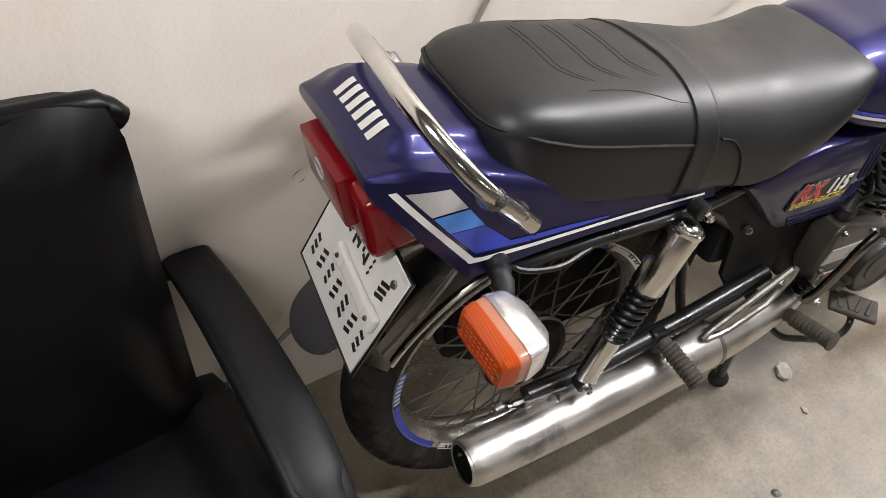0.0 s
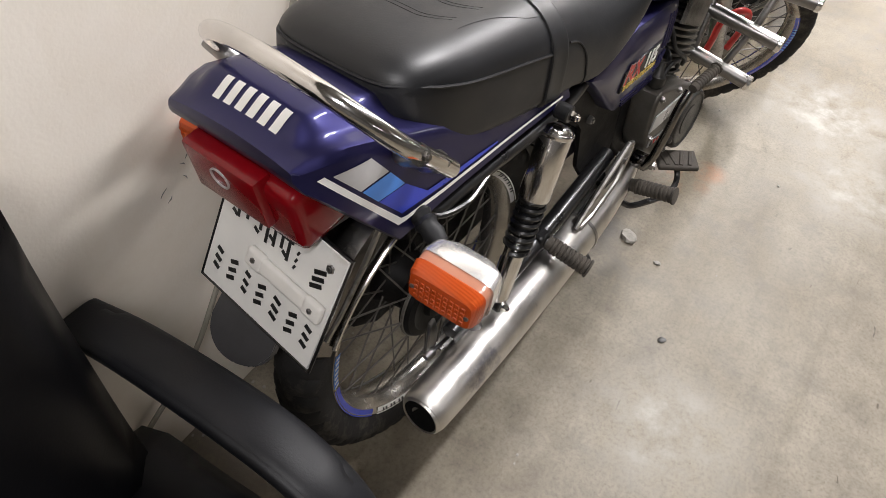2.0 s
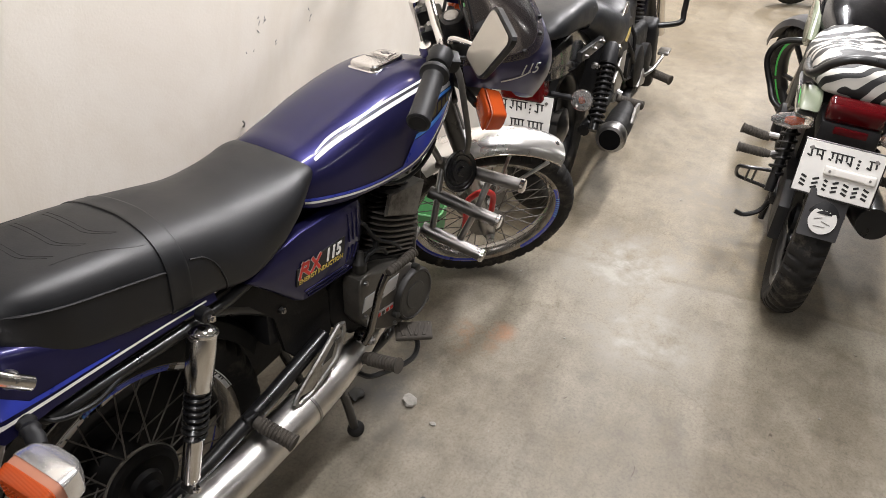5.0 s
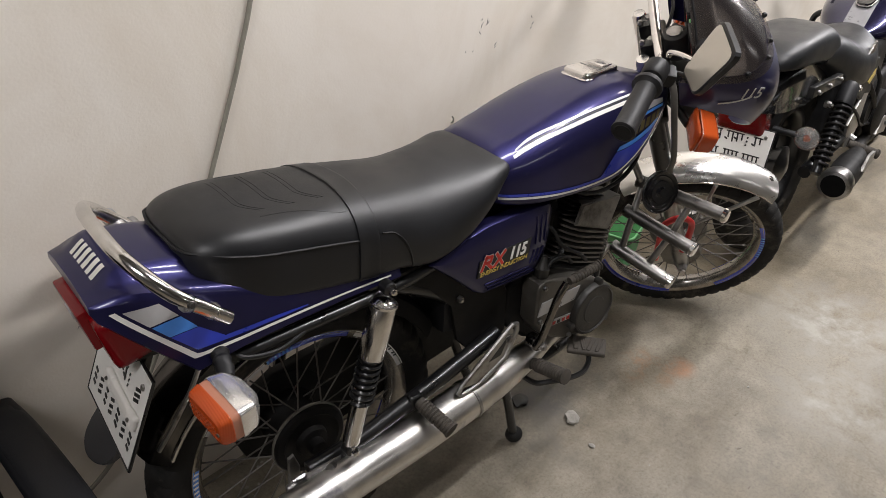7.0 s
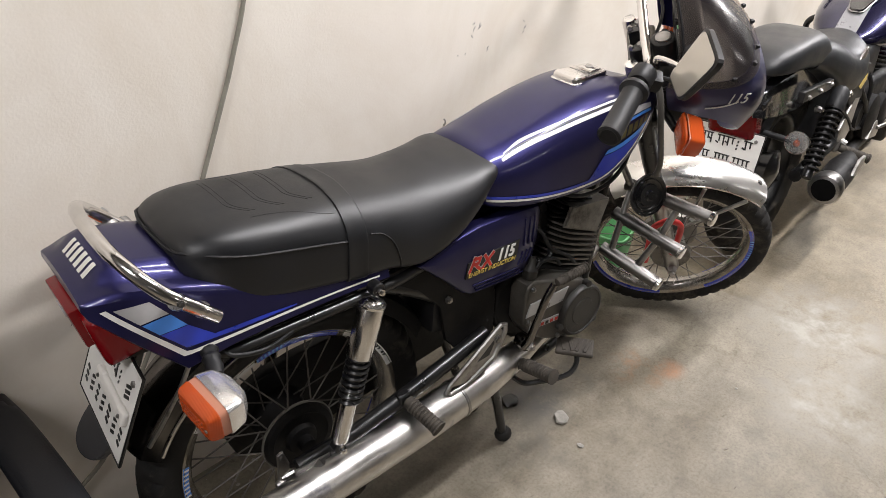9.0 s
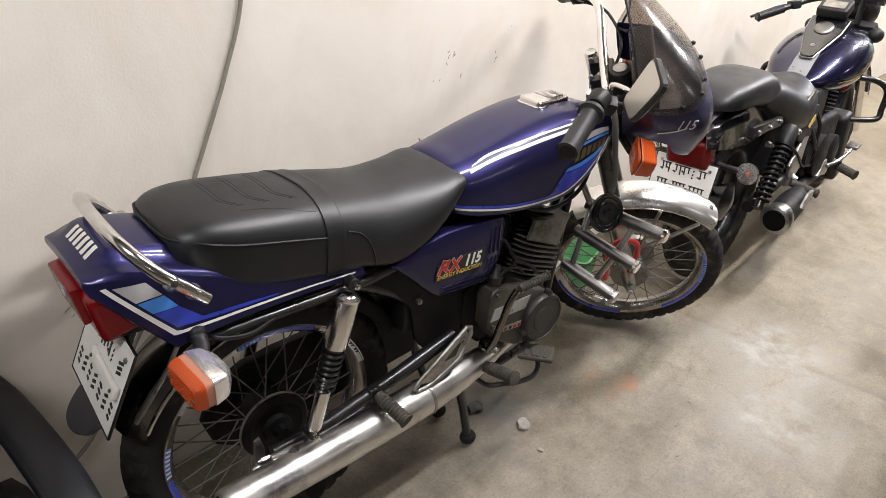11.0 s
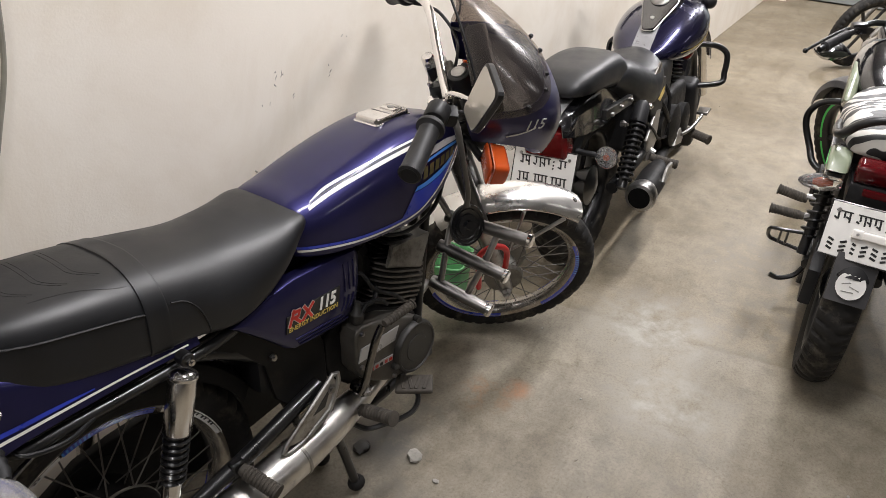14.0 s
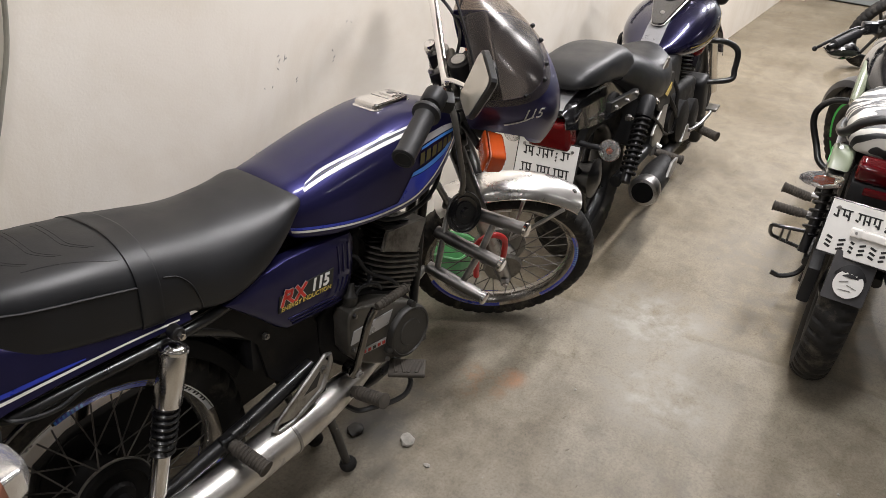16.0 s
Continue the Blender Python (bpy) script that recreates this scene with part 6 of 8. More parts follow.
# handlebar
right = [(0.800, -0.410, 1.052), (0.852, -0.275, 1.066), (0.880, -0.210, 1.050), (0.905, -0.145, 1.005), (0.918, -0.085, 0.975)]
bm = bmesh.new()
left = [(0.915, -0.02, 0.975), (0.906, 0.07, 0.990), (0.896, 0.160, 1.010), (0.886, 0.220, 1.010), (0.874, 0.270, 0.990), (0.862, 0.330, 0.955), (0.848, 0.410, 0.900)]
tube(bm, [STEER @ p for p in spline(right + left, 7)], 0.0108, 14)
barp = part("handlebar", bm, CHROME, bike, "chrome handlebar with black grips")
for s in (-1, 1):
    a, b = (V((0.845, -0.292, 1.064)), V((0.795, -0.420, 1.050))) if s < 0 else (V((0.860, 0.330, 0.958)), V((0.844, 0.430, 0.886)))
    drop = V((0, 0, 0)) if s < 0 else V((-0.002, 0.035, -0.070))
    bm = bmesh.new()
    prof = [(0.027, 0.0), (0.0285, 0.003), (0.0285, 0.010), (0.024, 0.013), (0.021, 0.016)]
    prof += [(0.0205, 0.020), (0.0210, 0.07), (0.0212, 0.127)]
    prof += [(0.0225, 0.130), (0.0225, 0.135), (0.018, 0.138), (0.015, 0.136), (0.004, 0.136)]
    lathe(bm, prof, STEER @ between(a, b), 20)
    part("grip", bm, BLACK_PLASTIC, barp, "ribbed black rubber grip", smooth_at=30)
    bm = bmesh.new()
    lathe(bm, [(0.020, 0), (0.024, 0.004), (0.024, 0.034), (0.020, 0.040)], STEER @ between(V((0.866, s * 0.240, 1.068)) + drop, a), 18)
    box(bm, (0.034, 0.036, 0.03), STEER @ Matrix.Translation(drop) @ pose(0.885, s * 0.245, 1.055), 0.006, 2)
    part("switch_housing", bm, BLACK_PLASTIC, barp)
    bm = bmesh.new()
    tube(bm, [STEER @ (p + drop) for p in spline([(0.888, s * 0.235, 1.055), (0.905, s * 0.262, 1.040), (0.925, s * 0.300, 0.990), (0.950, s * 0.318, 0.925), (0.958, s * 0.318, 0.885)] if s < 0 else [(0.888, s * 0.235, 1.055), (0.908, s * 0.262, 1.040), (0.900, s * 0.33, 0.990), (0.886, s * 0.40, 0.940), (0.884, s * 0.415, 0.930)], 5)], [0.008, 0.008, 0.0078, 0.0075, 0.007, 0.007, 0.0068, 0.0066, 0.0065, 0.0064, 0.0062, 0.006, 0.006, 0.006, 0.006, 0.006, 0.006, 0.006, 0.006, 0.006, 0.0078], 10)
    part("brake_lever" if s < 0 else "clutch_lever", bm, ENGINE_GREY, barp)
    bm = bmesh.new()
    tube(bm, [STEER @ p for p in spline([V((0.89, s * 0.225, 1.050)) + drop, V((0.935, s * 0.20, 1.030)) + drop * 0.7, (0.97, s * 0.13, 0.96), (0.95, s * 0.06, 0.87), (0.90, s * 0.03, 0.78)], 6)], 0.004, 8)
    part("control_cable", bm, BLACK_PLASTIC, barp)
# right mirror
quad = [V((0.910, -0.300, 1.230)), V((0.910, -0.416, 1.248)), V((0.910, -0.354, 1.108)), V((0.910, -0.254, 1.082))]
mc = sum(quad, V()) / 4
ring = []
for i in range(4):
    p, q, r = quad[i - 1], quad[i], quad[(i + 1) % 4]
    for k in range(5):
        t = k / 4
        a, b = q.lerp(p, 0.18), q.lerp(r, 0.18)
        ring.append((1 - t) ** 2 * a + 2 * t * (1 - t) * q + t * t * b)
bm = bmesh.new()
loft(bm, [[STEER @ (mc + (p - mc) * k + V((dx, 0, 0))) for p in ring] for dx, k in ((-0.004, 0.98), (-0.003, 1.05), (0.006, 1.06), (0.012, 0.92), (0.015, 0.5))])
mir = part("rear_view_mirror", bm, BLACK_PLASTIC, bike, "angular black rear-view mirror", smooth_at=35)
bm = bmesh.new()
bm.faces.new([bm.verts.new(STEER @ (mc + (p - mc) * 0.96 + V((-0.0055, 0, 0)))) for p in ring])
part("mirror_glass", bm, MIRROR, mir)
bm = bmesh.new()
tube(bm, [STEER @ p for p in spline([(0.885, -0.215, 1.075), (0.885, -0.215, 1.085), (0.900, -0.245, 1.105), (0.926, -0.310, 1.138)], 6)], 0.0055, 10)
part("mirror_stem", bm, CHROME, mir)

# instrument pod, warning lamps and ignition
DASH = STEER @ pose(0.992, -0.048, 1.030, 0, -25, 0)
bm = bmesh.new()
box(bm, (0.050, 0.215, 0.105), DASH, 0.014, 3)
pod = part("instrument_pod", bm, BLACK_PLASTIC, bike, "black plastic instrument panel with square dials")
for y, w, h in ((0.055, 0.078, 0.078), (-0.055, 0.078, 0.078)):
    bm = bmesh.new()
    for dy, dz, sy, sz in ((0, h / 2, w, 0.008), (0, -h / 2, w, 0.008), (w / 2, 0, 0.008, h), (-w / 2, 0, 0.008, h)):
        box(bm, (0.010, sy, sz), DASH @ pose(-0.027, y + dy, dz), 0.002, 1)
    dial = part("dial_bezel", bm, BLACK_PLASTIC, pod)
    bm = bmesh.new()
    box(bm, (0.003, w - 0.008, h - 0.008), DASH @ pose(-0.0262, y, 0), 0.001, 1)
    part("dial_glass", bm, DIAL_GLASS, dial, "glossy brown-grey dial glass")
    bm = bmesh.new()
    tube(bm, [DASH @ V((-0.0285, y, -0.014)), DASH @ V((-0.0285, y + 0.018, 0.018))], 0.0012, 6)
    part("needle", bm, RED_DECAL, dial)
for k, mat in enumerate((GREEN_PLASTIC, AMBER, RED_DECAL)):
    bm = bmesh.new()
    box(bm, (0.004, 0.014, 0.016), DASH @ pose(-0.0265, 0.0, 0.026 - 0.024 * k), 0.001, 1)
    part("warning_lamp", bm, mat, pod)
bm = bmesh.new()
lathe(bm, [(0.026, -0.05), (0.028, 0.0), (0.026, 0.006), (0.020, 0.008), (0.006, 0.008)], STEER @ pose(0.948, -0.022, 0.992, 0, -28, 0), 22)
lock = part("ignition_lock", bm, BLACK_PLASTIC, bike)
bm = bmesh.new()
lathe(bm, [(0.017, 0.007), (0.017, 0.011), (0.013, 0.012), (0.003, 0.012)], STEER @ pose(0.948, -0.022, 0.992, 0, -28, 0), 18)
part("key_ring", bm, STEEL, lock)

# bikini fairing with smoked screen
FROWS = [(0.720, 1.138, 1.050, 0.100), (0.757, 1.166, 1.046, 0.110), (0.800, 1.190, 1.038, 0.120), (0.850, 1.208, 1.020, 0.134), (0.900, 1.215, 0.990, 0.148), (0.940, 1.209, 0.968, 0.160), (0.985, 1.184, 0.950, 0.170), (1.040, 1.124, 0.950, 0.160), (1.090, 1.054, 0.932, 0.130), (1.130, 0.992, 0.912, 0.098), (1.160, 0.944, 0.894, 0.064), (1.184, 0.902, 0.876, 0.026)]


def fairing_point(a, z, grow=0.0):
    """Point of the shell at the angle a from the nose and the height z."""
    xn, xr, w = keyed(FROWS, z)
    return STEER @ V((xr + (xn + grow - xr) * abs(math.cos(a)) ** 0.60, 0.01 + (w + grow) * math.copysign(abs(math.sin(a)) ** 0.78, math.sin(a)), z))


def seam(a):
    """Height of the edge between paint and screen."""
    return 0.986 + 0.036 * abs(math.cos(a)) ** 0.5


def fairing_sheet(low, high, k=12, n=36, grow=0.0):
    bm = bmesh.new()
    rows = []
    for i in range(k + 1):
        row = []
        for j in range(n + 1):
            a = math.pi * (j / n - 0.5)
            row.append(bm.verts.new(fairing_point(a, low(a) + (high(a) - low(a)) * i / k, grow)))
        rows.append(row)
    for a, b in zip(rows, rows[1:]):
        for j in range(n):
            bm.faces.new((a[j], a[j + 1], b[j + 1], b[j]))
    return bm


bm = fairing_sheet(lambda a: 0.776 + 0.132 * abs(math.sin(a)) ** 1.3, lambda a: seam(a) + 0.008)
thicken(bm, 0.003)
fair = part("fairing", bm, PAINT, bike, "dark purple bikini fairing with smoked screen", smooth_at=50)
bm = fairing_sheet(lambda a: seam(a) - 0.004, lambda a: 1.184, grow=0.0045)
thicken(bm, 0.002)
part("smoked_screen", bm, SCREEN, fair, "smoked acrylic wind screen", smooth_at=50)
# black sheet added so that the view through the screen turns dark
bm = bmesh.new()
rows = []
for j in range(25):
    a = math.pi * (j / 24 - 0.5)
    p = fairing_point(a, 0.985, -0.006)
    rows.append([bm.verts.new(p), bm.verts.new(p.lerp(STEER @ V((0.985, 0.01 + 0.12 * math.sin(a), 1.000)), 0.55)), bm.verts.new(STEER @ V((0.985, 0.01 + 0.15 * math.sin(a), 1.010)))])
for p, q in zip(rows, rows[1:]):
    for j in range(2):
        bm.faces.new((p[j], p[j + 1], q[j + 1], q[j]))
thicken(bm, 0.003)
part("inner_liner", bm, BLACK_PLASTIC, fair, "black plastic liner added under the screen to darken its inside")
for s in (-1, 1):
    edge = [fairing_point(radians(s * 89.5), 0.985 + 0.199 * i / 20, 0.004) for i in range(21)]
    bm = bmesh.new()
    tube(bm, edge, 0.0028, 6)
    part("screen_edge", bm, BLACK_PLASTIC, fair)
for a in (10, -10, 30, -30, 62, -62):
    p = fairing_point(radians(a), seam(radians(a)) + 0.012, 0.005)
    bolt(fair, p, STEER.to_3x3() @ V((math.cos(radians(a)), math.sin(radians(a)), 0.3)), 0.006, 0.006, BLACK_PLASTIC, "screen_screw")
for s in (-1, 1):
    for low, high, a0, a1, mat in ((lambda a: 0.936, lambda a: 0.9405, 60, 80, SILVER_DECAL),):
        bm = bmesh.new()
        rows = []
        for i in range(9):
            a = radians(s * (a0 + (a1 - a0) * i / 8))
            tip = 0.030 * (1 - i / 8) if mat is SILVER_DECAL else 0.0
            rows.append([bm.verts.new(fairing_point(a, z + tip, 0.002)) for z in (low(a), high(a))])
        for p, q in zip(rows, rows[1:]):
            bm.faces.new((p[0], p[1], q[1], q[0]))
        part("fairing_decal", bm, mat, fair)
pa, pb = fairing_point(radians(-70), 0.962, 0.004), fairing_point(radians(-50), 0.962, 0.004)
words("capacity_number", "115", 0.036, SILVER_DECAL, fair, basis(pa, pb - pa, STEER.to_3x3() @ V((-0.4, 0, 1))), "silver number 115", 0.2)
# headlamp bowl inside the fairing
bm = bmesh.new()
lathe(bm, [(0.020, -0.06), (0.060, -0.04), (0.078, 0.0), (0.080, 0.03), (0.075, 0.035), (0.03, 0.045)], STEER @ between((1.04, 0.01, 0.86), (1.12, 0.01, 0.85)), 30)
part("headlamp_bowl", bm, BLACK_PLASTIC, bike)
for s in (-1, 1):
    indicator(bike, STEER @ basis((1.012, 0.005 + s * 0.206, 0.902), (0, -1, 0), (0, 0, -1)) @ Matrix.Diagonal((0.94, 1.0, 1.0, 1)), deep=0.16, lens=1.30, band=0.06, shell=AMBER, label="amber front turn indicator on a black stalk")
    bm = bmesh.new()
    tube(bm, [STEER @ V(p) for p in ((0.99, s * 0.07, 0.86), (1.01, s * 0.17, 0.885))], 0.009, 10)
    part("indicator_stalk", bm, BLACK_PLASTIC, bike)


# ---- office chair by the wall ----
CH = Matrix.Translation((-0.735, -0.02, 0.0))
chair = thing("office_chair", CH, "black leatherette office chair with plastic arms against the wall", "chair")


def cushion(bm, size, m, crown=0.02, k=14):
    """A padded slab: domed on +z, rounded at its edges."""
    w, d, h = size
    top, bot = [], []
    for i in range(k + 1):
        r1, r2 = [], []
        for j in range(k + 1):
            u, v = 2 * i / k - 1, 2 * j / k - 1
            u, v = u * (1 - 0.05 * v ** 10), v * (1 - 0.05 * u ** 10)
            e = (1 - abs(u) ** 8) * (1 - abs(v) ** 8)
            r1.append(bm.verts.new(m @ V((u * w / 2, v * d / 2, h * (0.35 + 0.65 * e ** 0.4) + crown * (1 - u * u) * (1 - v * v)))))
            r2.append(bm.verts.new(m @ V((u * w / 2, v * d / 2, 0))))
        top.append(r1)
        bot.append(r2)
    for i in range(k):
        for j in range(k):
            bm.faces.new((top[i][j], top[i + 1][j], top[i + 1][j + 1], top[i][j + 1]))
            bm.faces.new((bot[i][j], bot[i][j + 1], bot[i + 1][j + 1], bot[i + 1][j]))
    for i in range(k):
        bm.faces.new((top[i][0], bot[i][0], bot[i + 1][0], top[i + 1][0]))
        bm.faces.new((top[i][k], top[i + 1][k], bot[i + 1][k], bot[i][k]))
        bm.faces.new((top[0][i], top[0][i + 1], bot[0][i + 1], bot[0][i]))
        bm.faces.new((top[k][i], bot[k][i], bot[k][i + 1], top[k][i + 1]))
    return bm


bm = bmesh.new()
cushion(bm, (0.65, 0.52, 0.100), pose(0.022, -0.03, 0.240), 0.022)
part("seat_cushion", bm, LEATHER, chair)
bm = bmesh.new()
cushion(bm, (0.545, 0.530, 0.075), Matrix.Translation((0.015, 0.240, 0.508)) @ pose(0, 0, 0, 78, 0, 0), 0.02)
for v in bm.verts:
    v.co.x = 0.012 + (v.co.x - 0.015) * (1.06 - 0.13 * (v.co.z - 0.26) / 0.49)
part("backrest", bm, LEATHER, chair)
bm = bmesh.new()
tube(bm, spline([(-0.262, 0.268, 0.735), (-0.245, 0.268, 0.752), (-0.20, 0.268, 0.760), (0.20, 0.268, 0.760), (0.250, 0.268, 0.752), (0.268, 0.268, 0.735)], 5), 0.016, 12)
part("head_roll", bm, LEATHER, chair)
for s in (-1, 1):
    path = spline([(s * 0.338, 0.300, 0.462), (s * 0.336, 0.20, 0.478), (s * 0.330, 0.06, 0.484), (s * 0.326, -0.04, 0.474), (s * 0.322, -0.115, 0.442), (s * 0.320, -0.165, 0.380)], 6)
    bm = bmesh.new()
    secs = []
    for i, p in enumerate(path):
        f = i / (len(path) - 1)
        a, b = path[max(i - 1, 0)], path[min(i + 1, len(path) - 1)]
        d = (b - a).normalized()
        n = V((1, 0, 0)).cross(d).normalized() * -1
        w = 0.034 + 0.004 * math.sin(f * math.pi)
        secs.append([p + V((w * math.copysign(abs(math.cos(t)) ** 0.7, math.cos(t)), 0, 0)) + n * (0.0135 * math.copysign(abs(math.sin(t)) ** 0.6, math.sin(t))) for t in [2 * math.pi * k / 20 for k in range(20)]])
    loft(bm, secs)
    arm = part("armrest", bm, ARM_PLASTIC, chair, "curved dark grey plastic armrest with pad", smooth_at=50)
    bm = bmesh.new()
    secs = []
    for i in range(2, len(path) - 7):
        p, a, b = path[i], path[i - 1], path[i + 1]
        d = (b - a).normalized()
        n = V((1, 0, 0)).cross(d).normalized() * -1
        if n.z < 0:
            n = -n
        w = 0.030 if 3 < i < len(path) - 9 else 0.022
        secs.append([p + n * 0.0125 + V((w * math.cos(t), 0, 0)) + n * (0.005 * math.sin(t)) for t in [2 * math.pi * k / 14 for k in range(14)]])
    loft(bm, secs)
    part("arm_pad", bm, ARM_PLASTIC, arm)
    bm = bmesh.new()
    tube(bm, spline([(s * 0.320, -0.162, 0.385), (s * 0.315, -0.155, 0.30), (s * 0.285, -0.10, 0.232), (s * 0.20, -0.05, 0.222)], 6), 0.017, 10)
    part("arm_bracket", bm, ARM_PLASTIC, chair)
    bm = bmesh.new()
    tube(bm, spline([(s * 0.336, 0.290, 0.458), (s * 0.29, 0.297, 0.452), (s * 0.22, 0.293, 0.44)], 6), 0.014, 10)
    part("arm_bracket", bm, ARM_PLASTIC, chair)
bm = bmesh.new()
box(bm, (0.42, 0.42, 0.03), pose(0, -0.03, 0.212), 0.008, 2)
part("seat_pan", bm, BLACK_PLASTIC, chair)
bm = bmesh.new()
lathe(bm, [(0.040, 0.06), (0.040, 0.10), (0.026, 0.105), (0.026, 0.20)], Matrix.Translation((0, -0.03, 0)), 20)
part("gas_column", bm, BLACK_PLASTIC, chair)
for i in range(5):
    a = 2 * math.pi * i / 5 + 0.3
    bm = bmesh.new()
    tip = V((0.25 * math.cos(a), -0.03 + 0.25 * math.sin(a), 0.058))
    tube(bm, [(0.03 * math.cos(a), -0.03 + 0.03 * math.sin(a), 0.085), tip], [0.022, 0.014], 10)
    leg = part("base_arm", bm, BLACK_PLASTIC, chair)
    bm = bmesh.new()
    lathe(bm, [(0.015, -0.02), (0.025, -0.016), (0.025, 0.016), (0.015, 0.02)], between((tip.x, tip.y, 0.025), (tip.x - math.sin(a), tip.y + math.cos(a), 0.025)), 18)
    tube(bm, [(tip.x, tip.y, 0.03), tip], 0.006, 8)
    part("castor", bm, BLACK_PLASTIC, leg)


# ---- the dark purple cruiser parked ahead ----
def cruiser():
    m0 = Matrix.Translation((1.985, -0.143, 0.010)) @ pose(0, 0, 0, 0, 0, 0.0) @ pose(0, 0, 0, -4.0, 0, 0)
    b = thing("cruiser_motorcycle", m0, "dark purple cruiser motorcycle with stepped black seat and leg guard", "motorcycle", "parked motorcycles")
    rw = Matrix.Translation((0, 0, 0.315))
    wheel(b, "rear_wheel", rw, 0.205, 0.315, 0.13, 0, BLACK_PAINT, "black rear wheel with fat tyre")
    r2 = wheel(b, "front_wheel", Matrix.Translation((1.50, 0, 0.315)), 0.225, 0.315, 0.09, 0, BLACK_PAINT, "black front wheel")
    for p in b.children:
        if p.name.startswith(("rear_wheel", "front_wheel")):
            cx = 0.0 if p.name.startswith("rear") else 1.5
            bm = bmesh.new()
            lathe(bm, [(0.02, -0.07), (0.06, -0.06), (0.05, 0.0), (0.075, 0.05), (0.02, 0.07)], Matrix.Translation((cx, 0, 0.315)) @ pose(0, 0, 0, 90, 0, 0), 24)
            for i in range(5):
                a = 2 * math.pi * i / 5
                tube(bm, [(cx + 0.05 * math.cos(a), 0, 0.315 + 0.05 * math.sin(a)), (cx + 0.20 * math.cos(a), 0, 0.315 + 0.20 * math.sin(a))], 0.014, 8)
            part("alloy_hub", bm, BLACK_PAINT, p)
    # rear fender: flat-topped tail with side skirts
    secs = []
    for x, top, w, drop in ((0.22, 0.690, 0.086, 0.10), (0.10, 0.702, 0.090, 0.11), (-0.05, 0.706, 0.091, 0.12), (-0.20, 0.700, 0.090, 0.10), (-0.30, 0.686, 0.086, 0.07), (-0.345, 0.672, 0.080, 0.045), (-0.365, 0.655, 0.070, 0.025)):
        ring = []
        for k in range(13):
            u = -1 + 2 * k / 12
            ring.append(V((x, w * math.copysign(min(abs(u) * 1.06, 1.0), u), top - 0.026 * abs(u) ** 4 - (drop if k in (0, 12) else 0.0))))
        secs.append(ring)
    bm = bmesh.new()
    loft(bm, secs, False, False)
    thicken(bm, 0.004)
    f = part("rear_fender", bm, GLOSS_BLACK, b, "glossy black rear fender with grey centre stripe", smooth_at=45)
    bm = bmesh.new()
    grid = [[bm.verts.new((p.x, u * 0.052, p.z + 0.0045)) for u in (-1, -0.5, 0, 0.5, 1)] for p in (V((x, 0, z)) for x, z in ((0.0, 0.706), (-0.10, 0.7045), (-0.20, 0.700), (-0.30, 0.686), (-0.345, 0.672), (-0.363, 0.657)))]
    for p, q in zip(grid, grid[1:]):
        for j in range(4):
            bm.faces.new((p[j], p[j + 1], q[j + 1], q[j]))
    thicken(bm, 0.001)
    part("fender_stripe", bm, GREY_PANEL, f)
    bm = bmesh.new()
    arc_sheet(bm, rw, 0.330, 0.078, 60, 152, crown=0.01, lip=0.02)
    thicken(bm, 0.003)
    part("inner_fender", bm, BLACK_PLASTIC, f)
    bm = bmesh.new()
    lathe(bm, [(0.018, 0.0), (0.018, 0.006), (0.012, 0.008), (0.003, 0.008)], Matrix.Translation((-0.322, 0.02, 0.684)), 18)
    part("seat_lock", bm, STEEL, f)
    # tail lamp and plate
    bm = bmesh.new()
    box(bm, (0.07, 0.15, 0.105), pose(-0.315, 0, 0.575, 0, -16, 0), 0.018, 3)
    part("tail_lamp", bm, DARK_RED, b, "red tail lamp over the number plate")
    bm = bmesh.new()
    box(bm, (0.06, 0.17, 0.025), pose(-0.30, 0, 0.635, 0, -16, 0), 0.01, 2)
    part("lamp_hood", bm, GLOSS_BLACK, b)
    number_plate(b, basis((-0.345, 0, 0.470), (0, -1, 0), (0.28, 0, 1)), 0.212, 0.150, [(0.030, 0.015, [(-0.082, -0.048), (-0.036, 0.022), (0.030, 0.036), (0.050, 0.078)]), (-0.030, 0.018, [(-0.085, -0.045), (-0.03, 0.02), (0.03, 0.085)])], lamp=False)
    # indicators: round clear lamps on stalks
    for s in (-1, 1):
        bm = bmesh.new()
        tube(bm, [(-0.24, s * 0.07, 0.525), (-0.235, s * 0.155, 0.520)], 0.010, 10)
        part("indicator_stalk", bm, BLACK_PLASTIC, b)
        bm = bmesh.new()
        lathe(bm, [(0.012, -0.045), (0.030, -0.02), (0.036, 0.0), (0.037, 0.006)], between((-0.235, s * 0.175, 0.520), (-0.30, s * 0.180, 0.525)), 24)
        t = part("turn_indicator", bm, CHROME, b, "round clear turn indicator with chrome bowl")
        bm = bmesh.new()
        lathe(bm, [(0.035, 0.006), (0.033, 0.012), (0.020, 0.018), (0.004, 0.020)], between((-0.235, s * 0.175, 0.520), (-0.30, s * 0.180, 0.525)), 24)
        part("clear_lens", bm, CLEAR, t)
        bm = bmesh.new()
        bmesh.ops.create_uvsphere(bm, u_segments=12, v_segments=8, radius=0.012, matrix=Matrix.Translation((-0.235, s * 0.175, 0.520)))
        part("bulb", bm, AMBER, t)
        # shock
        lo, hi = V((0.0, s * 0.165, 0.325)), V((0.200, s * 0.152, 0.580))
        bm = bmesh.new()
        lathe(bm, [(0.018, 0), (0.018, 0.31)], between(lo, hi), 14)
        sh = part("shock_absorber", bm, BLACK_PAINT, b, "black coil spring rear shock")
        bm = bmesh.new()
        spring(bm, lo.lerp(hi, 0.10), lo.lerp(hi, 0.80), 0.027, 0.0050, 11)
